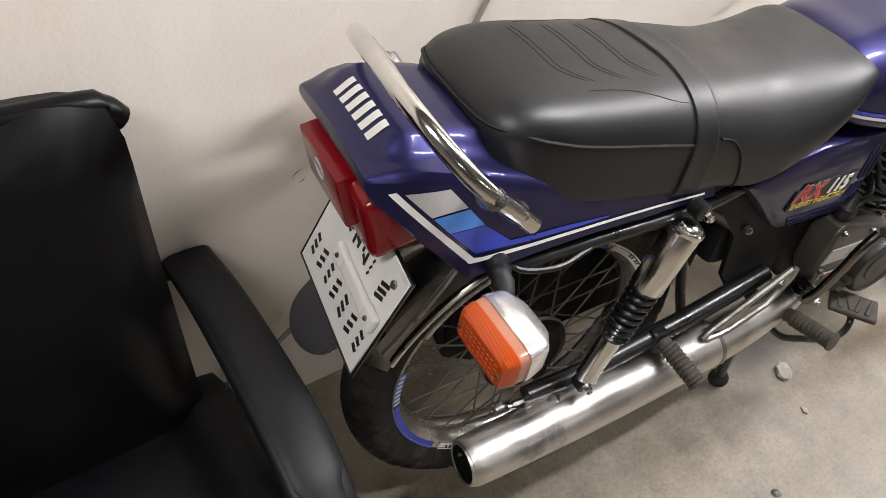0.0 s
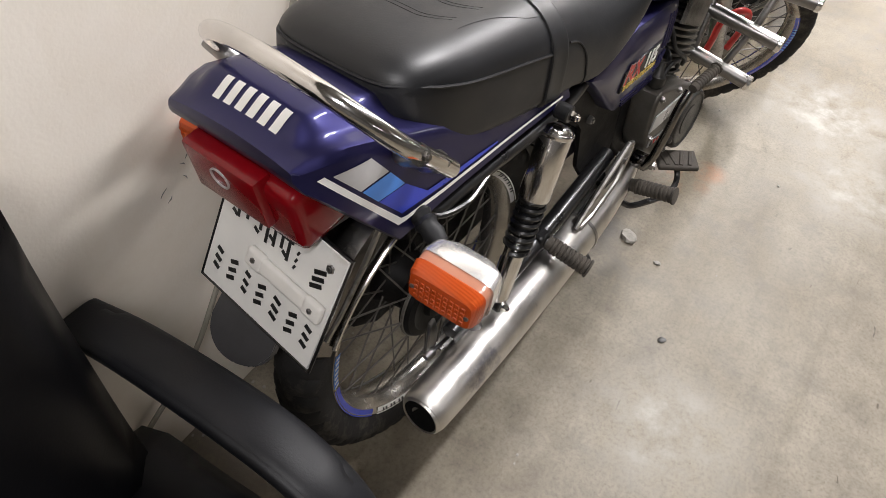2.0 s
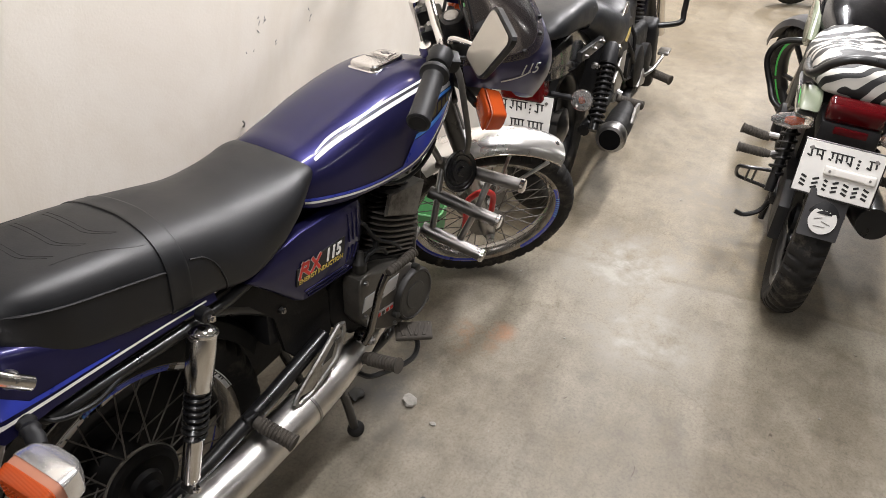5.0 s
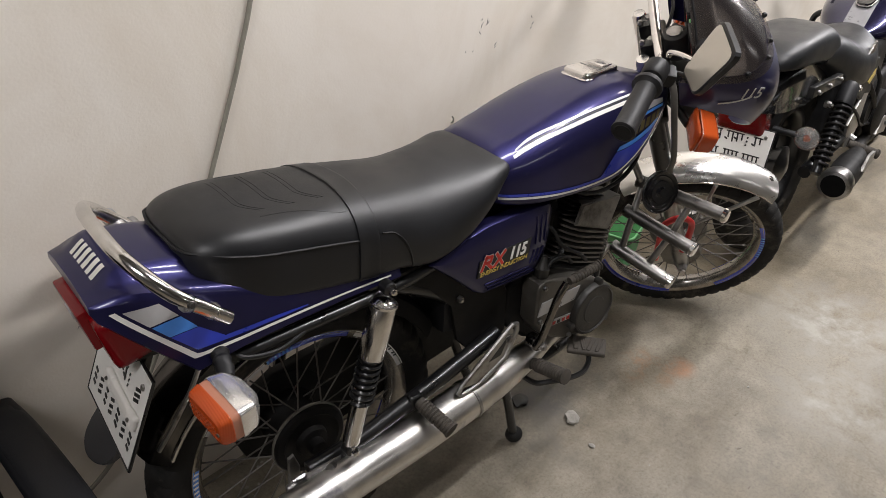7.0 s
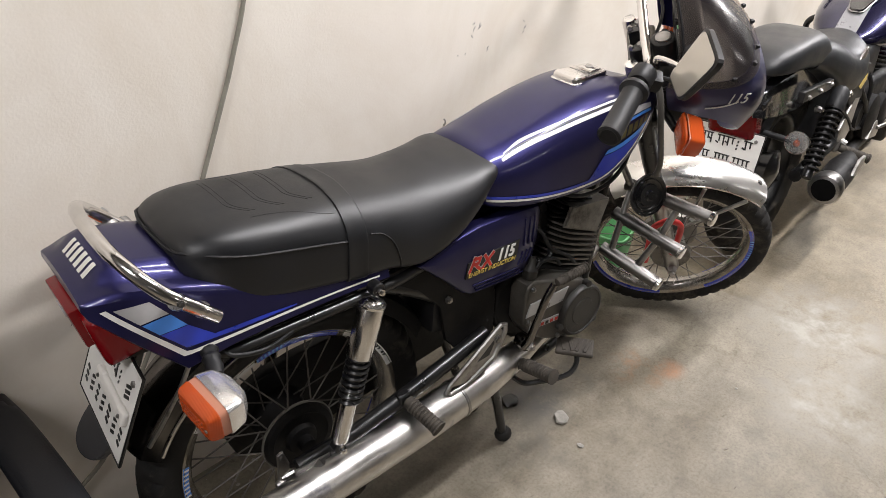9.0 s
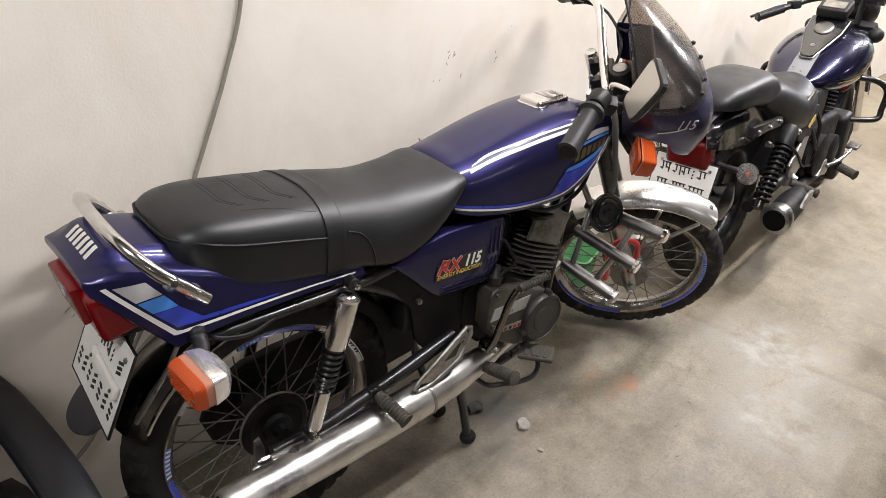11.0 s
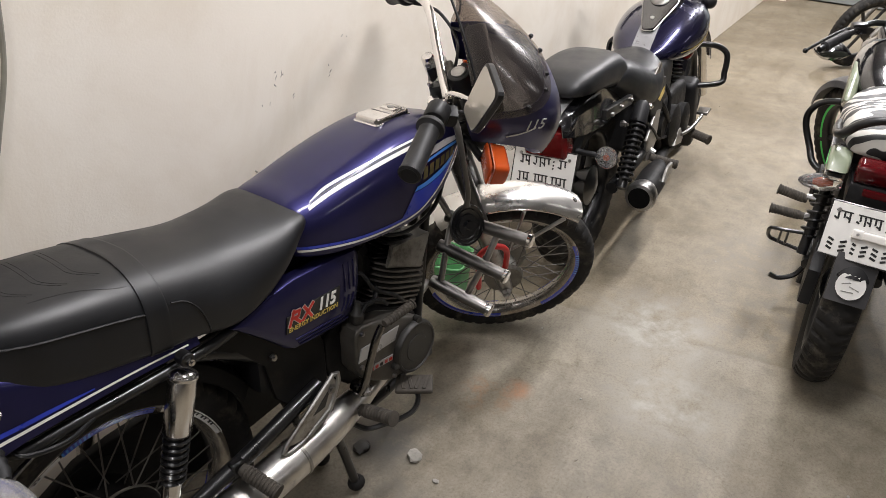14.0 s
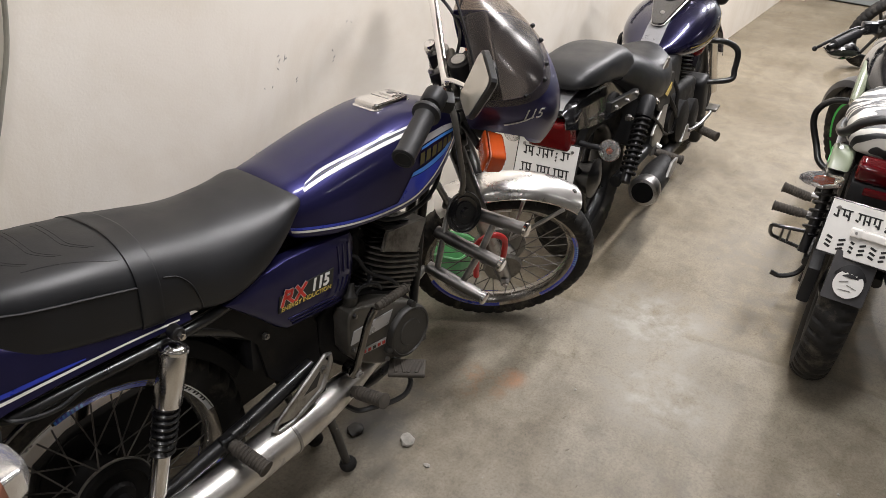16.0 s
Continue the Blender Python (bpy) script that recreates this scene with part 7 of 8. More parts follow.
        part("coil_spring", bm, ENGINE_BLACK, sh)
        bm = bmesh.new()
        lathe(bm, [(0.029, 0), (0.031, 0.01), (0.029, 0.07), (0.018, 0.085)], between(lo.lerp(hi, 0.78), hi), 20)
        part("top_cover", bm, BLACK_PLASTIC, sh)
        bm = bmesh.new()
        tube(bm, [(0.0, s * 0.13, 0.32), (0.30, s * 0.13, 0.34), (0.55, s * 0.12, 0.36)], 0.022, 10)
        part("swingarm", bm, BLACK_PAINT, b)
        ribbed_peg(b, (0.40, s * 0.15, 0.318), (0.452, s * 0.25, 0.286), 0.017)
        ribbed_peg(b, (0.97, s * 0.165, 0.268), (0.930, s * 0.275, 0.252), 0.020)
        # strut under the seat, foot plate, brackets, hoses and fasteners
        bm = bmesh.new()
        box(bm, (0.275, 0.020, 0.034), pose(-0.065, s * 0.142, 0.640, 0, 3, 0), 0.005, 2)
        strut = part("seat_strut", bm, BLACK_PAINT, b, "black box strut beside the fender")
        for x in (-0.16, -0.06, 0.04):
            bolt(strut, (x, s * 0.152, 0.640), (0, s, 0), 0.008, 0.008, STEEL)
        bolt(b, (0.285, s * 0.150, 0.555), (0, s, 0), 0.013, 0.014, CHROME, "shock_bolt")
        bolt(b, (0.035, s * 0.128, 0.552), (0, s, 0), 0.012, 0.020, STEEL, "frame_bolt")
        bm = bmesh.new()
        prism(bm, [(0.34, 0.40), (0.44, 0.50), (0.50, 0.49), (0.48, 0.36), (0.42, 0.30), (0.36, 0.31)], s * 0.136, s * 0.148, 0.004, 2)
        part("foot_plate", bm, ALLOY, b, "scuffed alloy foot plate")
        bm = bmesh.new()
        prism(bm, [(0.72, 0.27), (0.76, 0.335), (0.80, 0.330), (0.86, 0.27), (0.84, 0.250)], s * 0.150, s * 0.172, 0.004, 2)
        part("control_bracket", bm, ALLOY, b, "polished alloy control bracket")
        bm = bmesh.new()
        tube(bm, spline([(0.80, s * 0.175, 0.30), (0.90, s * 0.19, 0.30), (1.00, s * 0.205, 0.325), (1.05, s * 0.205, 0.338)], 6), 0.008, 8)
        lever = part("foot_lever", bm, STEEL, b, "steel foot lever with pad")
        bm = bmesh.new()
        box(bm, (0.075, 0.050, 0.014), pose(1.065, s * 0.205, 0.342, 0, -6, 0), 0.005, 2)
        part("lever_pad", bm, POLISHED_STEEL, lever)
        for pts, r in (([(0.30, s * 0.135, 0.50), (0.42, s * 0.150, 0.42), (0.52, s * 0.145, 0.36), (0.66, s * 0.150, 0.33)], 0.006), ([(0.55, s * 0.12, 0.60), (0.60, s * 0.150, 0.52), (0.62, s * 0.150, 0.44), (0.70, s * 0.145, 0.38)], 0.008), ([(0.48, s * 0.13, 0.55), (0.56, s * 0.150, 0.47), (0.64, s * 0.150, 0.40)], 0.010)):
            bm = bmesh.new()
            tube(bm, spline(pts, 5), r, 8)
            part("hose", bm, BLACK_PLASTIC, b)
        bm = bmesh.new()
        lathe(bm, [(0.060, 0.0), (0.062, 0.010), (0.052, 0.022), (0.048, 0.022), (0.044, 0.018), (0.012, 0.018)], between((0.58, s * 0.130, 0.395), (0.58, s * 0.3, 0.395)), 26)
        part("side_case", bm, ENGINE_BLACK, b)
        bm = bmesh.new()
        prism(bm, [(0.36, 0.645), (0.44, 0.690), (0.455, 0.682), (0.43, 0.60), (0.40, 0.595)], s * 0.134, s * 0.142, 0.003, 2)
        part("badge_plate", bm, POLISHED_STEEL, b, "bright silver badge plate below the tank")
        bm = bmesh.new()
        tube(bm, [(0.42, s * 0.10, 0.36), (0.42, s * 0.165, 0.33)], 0.012, 8)
        part("peg_bracket", bm, ALLOY, b)
        bm = bmesh.new()
        tube(bm, [(0.85, s * 0.10, 0.32), (0.96, s * 0.175, 0.28)], 0.014, 8)
        part("peg_bracket", bm, ALLOY, b)
        # leg guard loop, bent outwards on the wall side
        out = s * (1.28 if s > 0 else 1.0)
        bm = bmesh.new()
        tube(bm, spline([(1.12, s * 0.04, 0.62), (1.16, out * 0.16, 0.625), (1.19, out * 0.215, 0.610), (1.20, out * 0.246, 0.575), (1.195, out * 0.246, 0.50), (1.18, out * 0.24, 0.455), (1.14, out * 0.16, 0.44), (1.10, s * 0.05, 0.43)], 7), 0.0135, 12)
        part("leg_guard", bm, BLACK_PAINT, b, "black tubular leg guard loop")
        bm = bmesh.new()
        tube(bm, [(1.22, s * 0.10, 0.74), (1.50, s * 0.10, 0.31)], 0.022, 12)
        part("fork_leg", bm, CHROME, b)
        # side grab bar and side panel
        bm = bmesh.new()
        prism(bm, [(0.30, 0.60), (0.40, 0.635), (0.53, 0.615), (0.55, 0.50), (0.47, 0.455), (0.36, 0.50)], s * 0.112, s * 0.147, 0.008, 3)
        part("side_panel", bm, BLACK_PLASTIC, b, "satin black side panel with gold line")
        bm = bmesh.new()
        prism(bm, [(0.43, 0.545), (0.50, 0.580), (0.51, 0.556), (0.46, 0.530)], s * 0.1480, s * 0.1505, 0.0006, 1)
        part("gold_flash", bm, GOLD_DECAL, b)
    # exhaust
    bm = bmesh.new()
    line = spline([(0.10, -0.215, 0.275), (0.16, -0.213, 0.278), (0.27, -0.207, 0.284), (0.36, -0.198, 0.286), (0.46, -0.175, 0.275), (0.65, -0.14, 0.25), (0.95, -0.12, 0.25), (1.05, -0.06, 0.36), (1.04, 0.0, 0.46)], 5)
    rr = [(0.05, 0.049), (0.16, 0.052), (0.28, 0.050), (0.37, 0.037), (0.45, 0.026), (1.2, 0.022)]
    tube(bm, line, [keyed(rr, p.x)[0] for p in line], 24)
    ex = part("exhaust", bm, ENGINE_BLACK, b, "black exhaust muffler with silver end ring")
    bm = bmesh.new()
    lathe(bm, [(0.047, -0.03), (0.055, -0.005), (0.058, 0.03), (0.052, 0.044), (0.041, 0.048), (0.035, 0.036)], between((0.110, -0.2145, 0.276), (-0.02, -0.219, 0.272)), 28, )
    part("end_ring", bm, STEEL, ex)
    bm = bmesh.new()
    lathe(bm, [(0.0405, 0.0485), (0.039, 0.046), (0.035, 0.018), (0.012, 0.012), (0.002, 0.012)], between((0.110, -0.2145, 0.276), (-0.02, -0.219, 0.272)), 24)
    part("end_plug", bm, SOOT_SHADE, ex)
    bm = bmesh.new()
    prism(bm, [(0.20, 0.30), (0.25, 0.345), (0.31, 0.345), (0.30, 0.31), (0.24, 0.285)], -0.266, -0.254, 0.002, 1)
    part("muffler_hanger", bm, ALLOY, ex)
    # seats
    pill = Body([(-0.305, 0.715, 0.735, 0.050, 2.4, 2.4, 0.4), (-0.29, 0.708, 0.760, 0.080, 2.8, 2.8, 0.4), (-0.23, 0.702, 0.786, 0.104, 3.4, 3.2, 0.4), (-0.10, 0.694, 0.800, 0.114, 3.6, 3.6, 0.4), (0.00, 0.680, 0.803, 0.116, 3.4, 3.6, 0.4), (0.08, 0.660, 0.792, 0.116, 3.0, 3.6, 0.4), (0.14, 0.63, 0.756, 0.112, 2.6, 3.4, 0.4)])
    ride = Body([(0.00, 0.675, 0.745, 0.112, 2.6, 3.2, 0.4), (0.08, 0.640, 0.764, 0.126, 2.6, 3.2, 0.4), (0.16, 0.600, 0.756, 0.140, 2.5, 3.2, 0.4), (0.26, 0.552, 0.728, 0.154, 2.5, 3.2, 0.4), (0.36, 0.522, 0.702, 0.160, 2.4, 3.2, 0.4), (0.45, 0.535, 0.696, 0.156, 2.3, 3.0, 0.4), (0.53, 0.580, 0.704, 0.130, 2.2, 2.8, 0.4), (0.59, 0.63, 0.704, 0.080, 2.0, 2.4, 0.4)])
    bm = bmesh.new()
    pill.build(bm, 30, 40)
    part("pillion_seat", bm, VINYL, b, "padded black pillion seat", smooth_at=60)
    bm = bmesh.new()
    ride.build(bm, 34, 40)
    part("rider_seat", bm, VINYL, b, "low black rider seat", smooth_at=60)
    tk = Body([(0.605, 0.650, 0.672, 0.05, 2.2, 2.4, 0.45), (0.65, 0.634, 0.702, 0.10, 2.3, 2.8, 0.45), (0.72, 0.622, 0.752, 0.146, 2.3, 3.0, 0.45), (0.82, 0.616, 0.800, 0.176, 2.3, 3.0, 0.45), (0.94, 0.625, 0.836, 0.187, 2.3, 3.0, 0.45), (1.06, 0.655, 0.845, 0.174, 2.3, 2.8, 0.45), (1.14, 0.700, 0.832, 0.132, 2.3, 2.6, 0.5), (1.20, 0.745, 0.805, 0.075, 2.2, 2.4, 0.5), (1.22, 0.768, 0.788, 0.030, 2.0, 2.0, 0.5)])
    bm = bmesh.new()
    tk.build(bm, 40, 48)
    t = part("fuel_tank", bm, TANK_PAINT, b, "dark purple teardrop tank with grey stripe and gold lines", smooth_at=60)
    bm = bmesh.new()
    rows = []
    for i in range(15):
        x = 0.615 + 0.17 * i / 14
        rows.append([bm.verts.new((x, y, tk.top(x, y) + 0.002)) for y in (-0.040, -0.02, 0.0, 0.02, 0.040)])
    for p, q in zip(rows, rows[1:]):
        for j in range(4):
            bm.faces.new((p[j], p[j + 1], q[j + 1], q[j]))
    part("tank_stripe", bm, STRIPE_GREY, t)
    for s in (-1, 1):
        bm = bmesh.new()
        tk.decal(bm, [(0.72, 0.668), (0.86, 0.680), (1.03, 0.712), (1.12, 0.745)], [(0.72, 0.671), (0.86, 0.685), (1.03, 0.720), (1.12, 0.752)], s)
        part("gold_line", bm, GOLD_DECAL, t)
        bm = bmesh.new()
        tk.decal(bm, [(1.00, 0.738), (1.06, 0.750), (1.12, 0.770)], [(1.00, 0.742), (1.06, 0.760), (1.12, 0.784)], s)
        part("gold_flash", bm, GOLD_DECAL, t)
    bm = bmesh.new()
    m = basis((0.80, 0, 0.806), (1, 0, 0.58), (0, 1, 0))
    out = [(-0.116, -0.014), (-0.108, -0.026), (-0.02, -0.050), (0.06, -0.072), (0.15, -0.076), (0.16, -0.05), (0.16, 0.05), (0.15, 0.076), (0.06, 0.072), (-0.02, 0.050), (-0.108, 0.026), (-0.116, 0.014)]
    loft(bm, [[m @ V((x * k, y * k, z)) for x, y in out] for z, k in ((-0.05, 1.0), (0.004, 1.0), (0.010, 0.96), (0.011, 0.6))])
    c = part("tank_console", bm, GLOSS_BLACK, t, "glossy black console on the tank", smooth_at=30)
    bm = bmesh.new()
    tube(bm, [m @ V((x * 1.01, y * 1.01, 0.002)) for x, y in out], 0.003, 6, closed=True)
    part("console_rim", bm, STEEL, c)
    bm = bmesh.new()
    lathe(bm, [(0.038, 0.009), (0.040, 0.014), (0.036, 0.019), (0.028, 0.021), (0.005, 0.022)], m @ pose(0.072, 0, 0), 28)
    part("fuel_cap", bm, POLISHED_STEEL, c, "round dull silver fuel cap")
    bm = bmesh.new()
    lathe(bm, [(0.010, 0.010), (0.010, 0.013), (0.007, 0.014), (0.002, 0.014)], m @ pose(-0.045, 0, 0), 16)
    part("console_lock", bm, STEEL, c)
    bm = bmesh.new()
    box(bm, (0.10, 0.125, 0.045), m @ pose(0.185, 0, 0.030, 0, 6, 0), 0.012, 3)
    pod = part("instrument_pod", bm, BLACK_PLASTIC, b, "black instrument pod ahead of the fuel cap")
    bm = bmesh.new()
    box(bm, (0.055, 0.090, 0.004), m @ pose(0.180, 0, 0.054, 0, 6, 0), 0.0015, 1)
    part("dial_glass", bm, DIAL_GLASS, pod)
    for s in (-1, 1):
        bm = bmesh.new()
        tube(bm, [(1.16, s * 0.045, 0.812), (1.17, s * 0.105, 0.812)], 0.009, 10)
        part("indicator_stalk", bm, BLACK_PLASTIC, b)
        bm = bmesh.new()
        lathe(bm, [(0.010, -0.030), (0.026, -0.018), (0.033, 0.0), (0.030, 0.014), (0.016, 0.024), (0.003, 0.026)], between((1.170, s * 0.138, 0.812), (1.30, s * 0.140, 0.812)), 20)
        part("front_indicator", bm, BLACK_PLASTIC, b, "round black front turn indicator")
    # engine and lower parts
    bm = bmesh.new()
    box(bm, (0.42, 0.26, 0.26), pose(0.80, 0, 0.37), 0.04, 3)
    lathe(bm, [(0.09, 0), (0.09, 0.03), (0.06, 0.04)], between((0.72, -0.13, 0.36), (0.72, -0.3, 0.36)), 24)
    lathe(bm, [(0.075, 0), (0.075, 0.03), (0.05, 0.04)], between((0.90, -0.13, 0.34), (0.90, -0.3, 0.34)), 24)
    e = part("engine", bm, ENGINE_BLACK, b, "dark engine with cooling fins")
    for i in range(8):
        bm = bmesh.new()
        box(bm, (0.17, 0.19, 0.006), pose(0.93, 0, 0.50 + i * 0.018, 0, 12, 0), 0.002, 1)
        part("cooling_fin", bm, ENGINE_BLACK, e)
    bm = bmesh.new()
    box(bm, (0.10, 0.30, 0.34), pose(1.16, 0, 0.30, 0, -14, 0), 0.03, 3)
    part("belly_shield", bm, BLACK_PLASTIC, b, "black plastic shield ahead of the engine")
    bm = bmesh.new()
    box(bm, (0.56, 0.24, 0.26), pose(0.46, 0, 0.52), 0.03, 3)
    part("air_box", bm, BLACK_PLASTIC, b)
    bm = bmesh.new()
    bmesh.ops.create_uvsphere(bm, u_segments=18, v_segments=10, radius=0.045, matrix=Matrix.Translation((1.13, -0.075, 0.60)) @ Matrix.Diagonal((0.8, 0.8, 1.1, 1)))
    part("red_reflector", bm, DARK_RED, b)
    # bars
    turn = Matrix.Translation((1.2, 0, 0.85)) @ Matrix.Rotation(radians(20), 4, V((-0.5, 0, 0.866))) @ Matrix.Translation((-1.2, 0, -0.85))
    half = [(1.20, 0.0, 0.935), (1.18, 0.08, 0.955), (1.14, 0.16, 0.955), (1.05, 0.27, 0.930), (0.97, 0.375, 0.905)]
    bm = bmesh.new()
    tube(bm, spline([(x, -y, z) for x, y, z in half[::-1]] + half[1:], 6), 0.0125, 12)
    h = part("handlebar", bm, BLACK_PAINT, b, "wide black swept-back handlebar", matrix=turn)
    for s in (-1, 1):
        bm = bmesh.new()
        lathe(bm, [(0.019, 0), (0.018, 0.01), (0.018, 0.12), (0.021, 0.125), (0.014, 0.13)], between((1.050, s * 0.270, 0.930), (0.966, s * 0.380, 0.904)), 16)
        part("grip", bm, BLACK_PLASTIC, h, matrix=turn)
        bm = bmesh.new()
        tube(bm, spline([(1.09, s * 0.235, 0.940), (1.11, s * 0.29, 0.935), (1.03, s * 0.40, 0.905)], 5), 0.006, 8)
        part("lever", bm, BLACK_PLASTIC, h, matrix=turn)
        bm = bmesh.new()
        box(bm, (0.05, 0.045, 0.035), pose(1.09, s * 0.225, 0.942, 0, 0, s * 35), 0.008, 2)
        part("switch_housing", bm, BLACK_PLASTIC, h, matrix=turn)
        bm = bmesh.new()
        tube(bm, [(1.18, s * 0.045, 0.845), (1.185, s * 0.045, 0.955)], 0.013, 10)
        part("bar_riser", bm, BLACK_PAINT, h)
    bm = bmesh.new()
    lathe(bm, [(0.03, -0.07), (0.08, -0.03), (0.09, 0.02), (0.085, 0.03), (0.02, 0.04)], between((1.32, 0, 0.89), (1.45, 0, 0.88)), 28)
    part("headlamp", bm, BLACK_PAINT, b)
    bm = bmesh.new()
    box(bm, (0.08, 0.25, 0.03), pose(1.23, 0, 0.83, 0, 30, 0), 0.008, 2)
    part("fork_clamp", bm, BLACK_PAINT, b)
    bm = bmesh.new()
    box(bm, (0.08, 0.25, 0.03), pose(1.21, 0, 0.96, 0, 30, 0), 0.008, 2)
    part("fork_clamp", bm, BLACK_PAINT, b)
    bm = bmesh.new()
    arc_sheet(bm, Matrix.Translation((1.50, 0, 0.315)), 0.335, 0.06, 20, 150, crown=0.02, lip=0.02)
    thicken(bm, 0.003)
    part("front_fender", bm, PAINT_DARK, b)
    bm = bmesh.new()
    tube(bm, [(0.62, 0.10, 0.24), (0.58, 0.27, 0.010)], 0.012, 8)
    part("side_stand", bm, BLACK_PAINT, b)
    return b


cruiser()


# ---- the black and lime motorcycle with a zebra seat ----
def lime_bike():
    m0 = Matrix.Translation((1.925, -1.030, 0.0)) @ pose(0, 0, 0, 0, 0, 2.0) @ pose(0, 0, 0, 1.5, 0, 0)
    front = Matrix.Translation((1.03, 0, 0.72)) @ Matrix.Rotation(radians(38), 4, V((-0.45, 0, 0.89))) @ Matrix.Translation((-1.03, 0, -0.72))
    bars = Matrix.Translation((1.03, 0, 0.72)) @ Matrix.Rotation(radians(19), 4, V((-0.45, 0, 0.89))) @ Matrix.Translation((-1.03, 0, -0.72))
    b = thing("street_motorcycle", m0, "black and lime motorcycle with a zebra-print seat cover", "motorcycle", "parked motorcycles")
    for nm, cx, r, w in (("rear_wheel", -0.135, 0.300, 0.105), ("front_wheel", 1.28, 0.292, 0.080)):
        wm = (front if cx > 0 else Matrix()) @ Matrix.Translation((cx, 0, r))
        rim = wheel(b, nm, wm, 0.225, r, w, 0, BLACK_PAINT, "black alloy wheel with green rim stripe" if cx > 0 else "black alloy wheel")
        bm = bmesh.new()
        lathe(bm, [(0.02, -0.05), (0.05, -0.04), (0.045, 0.0), (0.05, 0.04), (0.02, 0.05)], wm @ pose(0, 0, 0, 90, 0, 0), 24)
        for i in range(6):
            a = 2 * math.pi * i / 6
            tube(bm, [wm @ V((0.04 * math.cos(a), 0, 0.04 * math.sin(a))), wm @ V((0.205 * math.cos(a), 0, 0.205 * math.sin(a)))], 0.012, 8)
        part("alloy_spokes", bm, BLACK_PAINT, rim)
        for s in (-1, 1) if cx > 0 else ():
            rim_stripe(rim, wm, s, w * 0.36 + 0.001, 0.214, 0.224, [(0, 175, GREEN_STRIPE), (185, 355, GREEN_STRIPE)])
    # tail
    bm = bmesh.new()
    arc_sheet(bm, Matrix.Translation((-0.125, 0, 0.30)), 0.325, 0.050, 60, 150, crown=0.012, lip=0.012)
    thicken(bm, 0.004)
    part("rear_mudguard", bm, BLACK_PLASTIC, b, "black plastic rear mudguard")
    bm = bmesh.new()
    prism(bm, [(-0.432, 0.400), (-0.420, 0.400), (-0.375, 0.525), (-0.388, 0.525)], -0.052, 0.054, 0.004, 2)
    flap = part("mud_flap", bm, FLAP_PLASTIC, b, "grey mud flap with a torn white sticker")
    m = basis((-0.4180, 0.000, 0.450), (0, -1, 0), (0.36, 0, 1))
    bm = bmesh.new()
    rnd = random.Random(3)
    outline = []
    for i in range(36):
        a = 2 * math.pi * i / 36
        r = 0.036 * (1.0 if not 4 < i < 13 else 0.62 + 0.25 * rnd.random()) + 0.0008 * rnd.random()
        outline.append(m @ V((r * math.cos(a), r * 1.05 * math.sin(a), 0.003)))
    bm.faces.new([bm.verts.new(q) for q in outline])
    part("torn_sticker", bm, PLATE_WHITE, flap)
    for x, y, w, a in ((-0.012, 0.004, 0.022, 20), (0.010, -0.006, 0.026, -15), (-0.004, -0.018, 0.030, 4)):
        bm = bmesh.new()
        box(bm, (w, 0.0022, 0.0006), m @ pose(x, y, 0.0040, 0, 0, a), 0.0002, 1)
        part("writing_bar", bm, SCUFF, flap)
    number_plate(b, basis((-0.376, 0.003, 0.578), (-0.141, -0.989, 0.047), (0.289, 0.005, 0.955)), 0.202, 0.142, [(0.034, 0.013, [(-0.088, -0.046), (-0.034, 0.026), (0.036, 0.044), (0.062, 0.088)]), (-0.040, 0.016, [(-0.088, -0.070), (-0.058, -0.038), (-0.028, -0.016), (-0.006, 0.012), (0.020, 0.038), (0.046, 0.062), (0.070, 0.088)])])
    bm = bmesh.new()
    box(bm, (0.06, 0.150, 0.056), pose(-0.245, 0, 0.706, 0, -20, 0), 0.016, 3)
    part("tail_lamp", bm, DEEP_RED_LENS, b, "wide dark red tail lamp")
    bm = bmesh.new()
    box(bm, (0.012, 0.088, 0.020), pose(-0.285, 0, 0.660), 0.004, 2)
    part("reflector", bm, DEEP_RED_LENS, b)
    bm = bmesh.new()
    box(bm, (0.16, 0.16, 0.07), pose(-0.19, 0, 0.640), 0.015, 2)
    part("tail_bracket", bm, BLACK_PLASTIC, b)
    for s in (-1, 1):
        bm = bmesh.new()
        secs = []
        mm = basis((-0.215, s * 0.146, 0.636), (0, s, -0.14), (0.1, 0, 1))
        for x, a, c in ((-0.055, 0.012, 0.012), (-0.045, 0.020, 0.020), (0.0, 0.026, 0.024), (0.040, 0.018, 0.016), (0.058, 0.006, 0.006)):
            secs.append([mm @ V((x, a * math.cos(t), c * math.sin(t))) for t in [2 * math.pi * k / 16 for k in range(16)]])
        loft(bm, secs)
        t = part("turn_indicator", bm, CLEAR, b, "clear almond-shaped turn indicator", smooth_at=60)
        bm = bmesh.new()
        loft(bm, [[mm @ V((x, a * math.cos(t2), a * math.sin(t2))) for t2 in [2 * math.pi * k / 10 for k in range(10)]] for x, a in ((-0.03, 0.006), (0.0, 0.011), (0.02, 0.006))])
        part("bulb", bm, AMBER, t)
        # tail side panels
        bm = bmesh.new()
        prism(bm, [(-0.262, 0.690), (-0.235, 0.722), (-0.17, 0.734), (-0.12, 0.715), (-0.05, 0.690), (-0.10, 0.664), (-0.20, 0.665)], s * 0.090, s * 0.148, 0.014, 3)
        p = part("tail_panel", bm, LIME_PANEL, b, "glossy grey tail panel with green streak")
        bm = bmesh.new()
        prism(bm, [(-0.225, 0.662), (0.0, 0.658), (0.20, 0.662), (0.18, 0.630), (-0.02, 0.625), (-0.19, 0.638)], s * 0.098, s * 0.144, 0.008, 2)
        part("lower_panel", bm, GREY_PANEL, p)
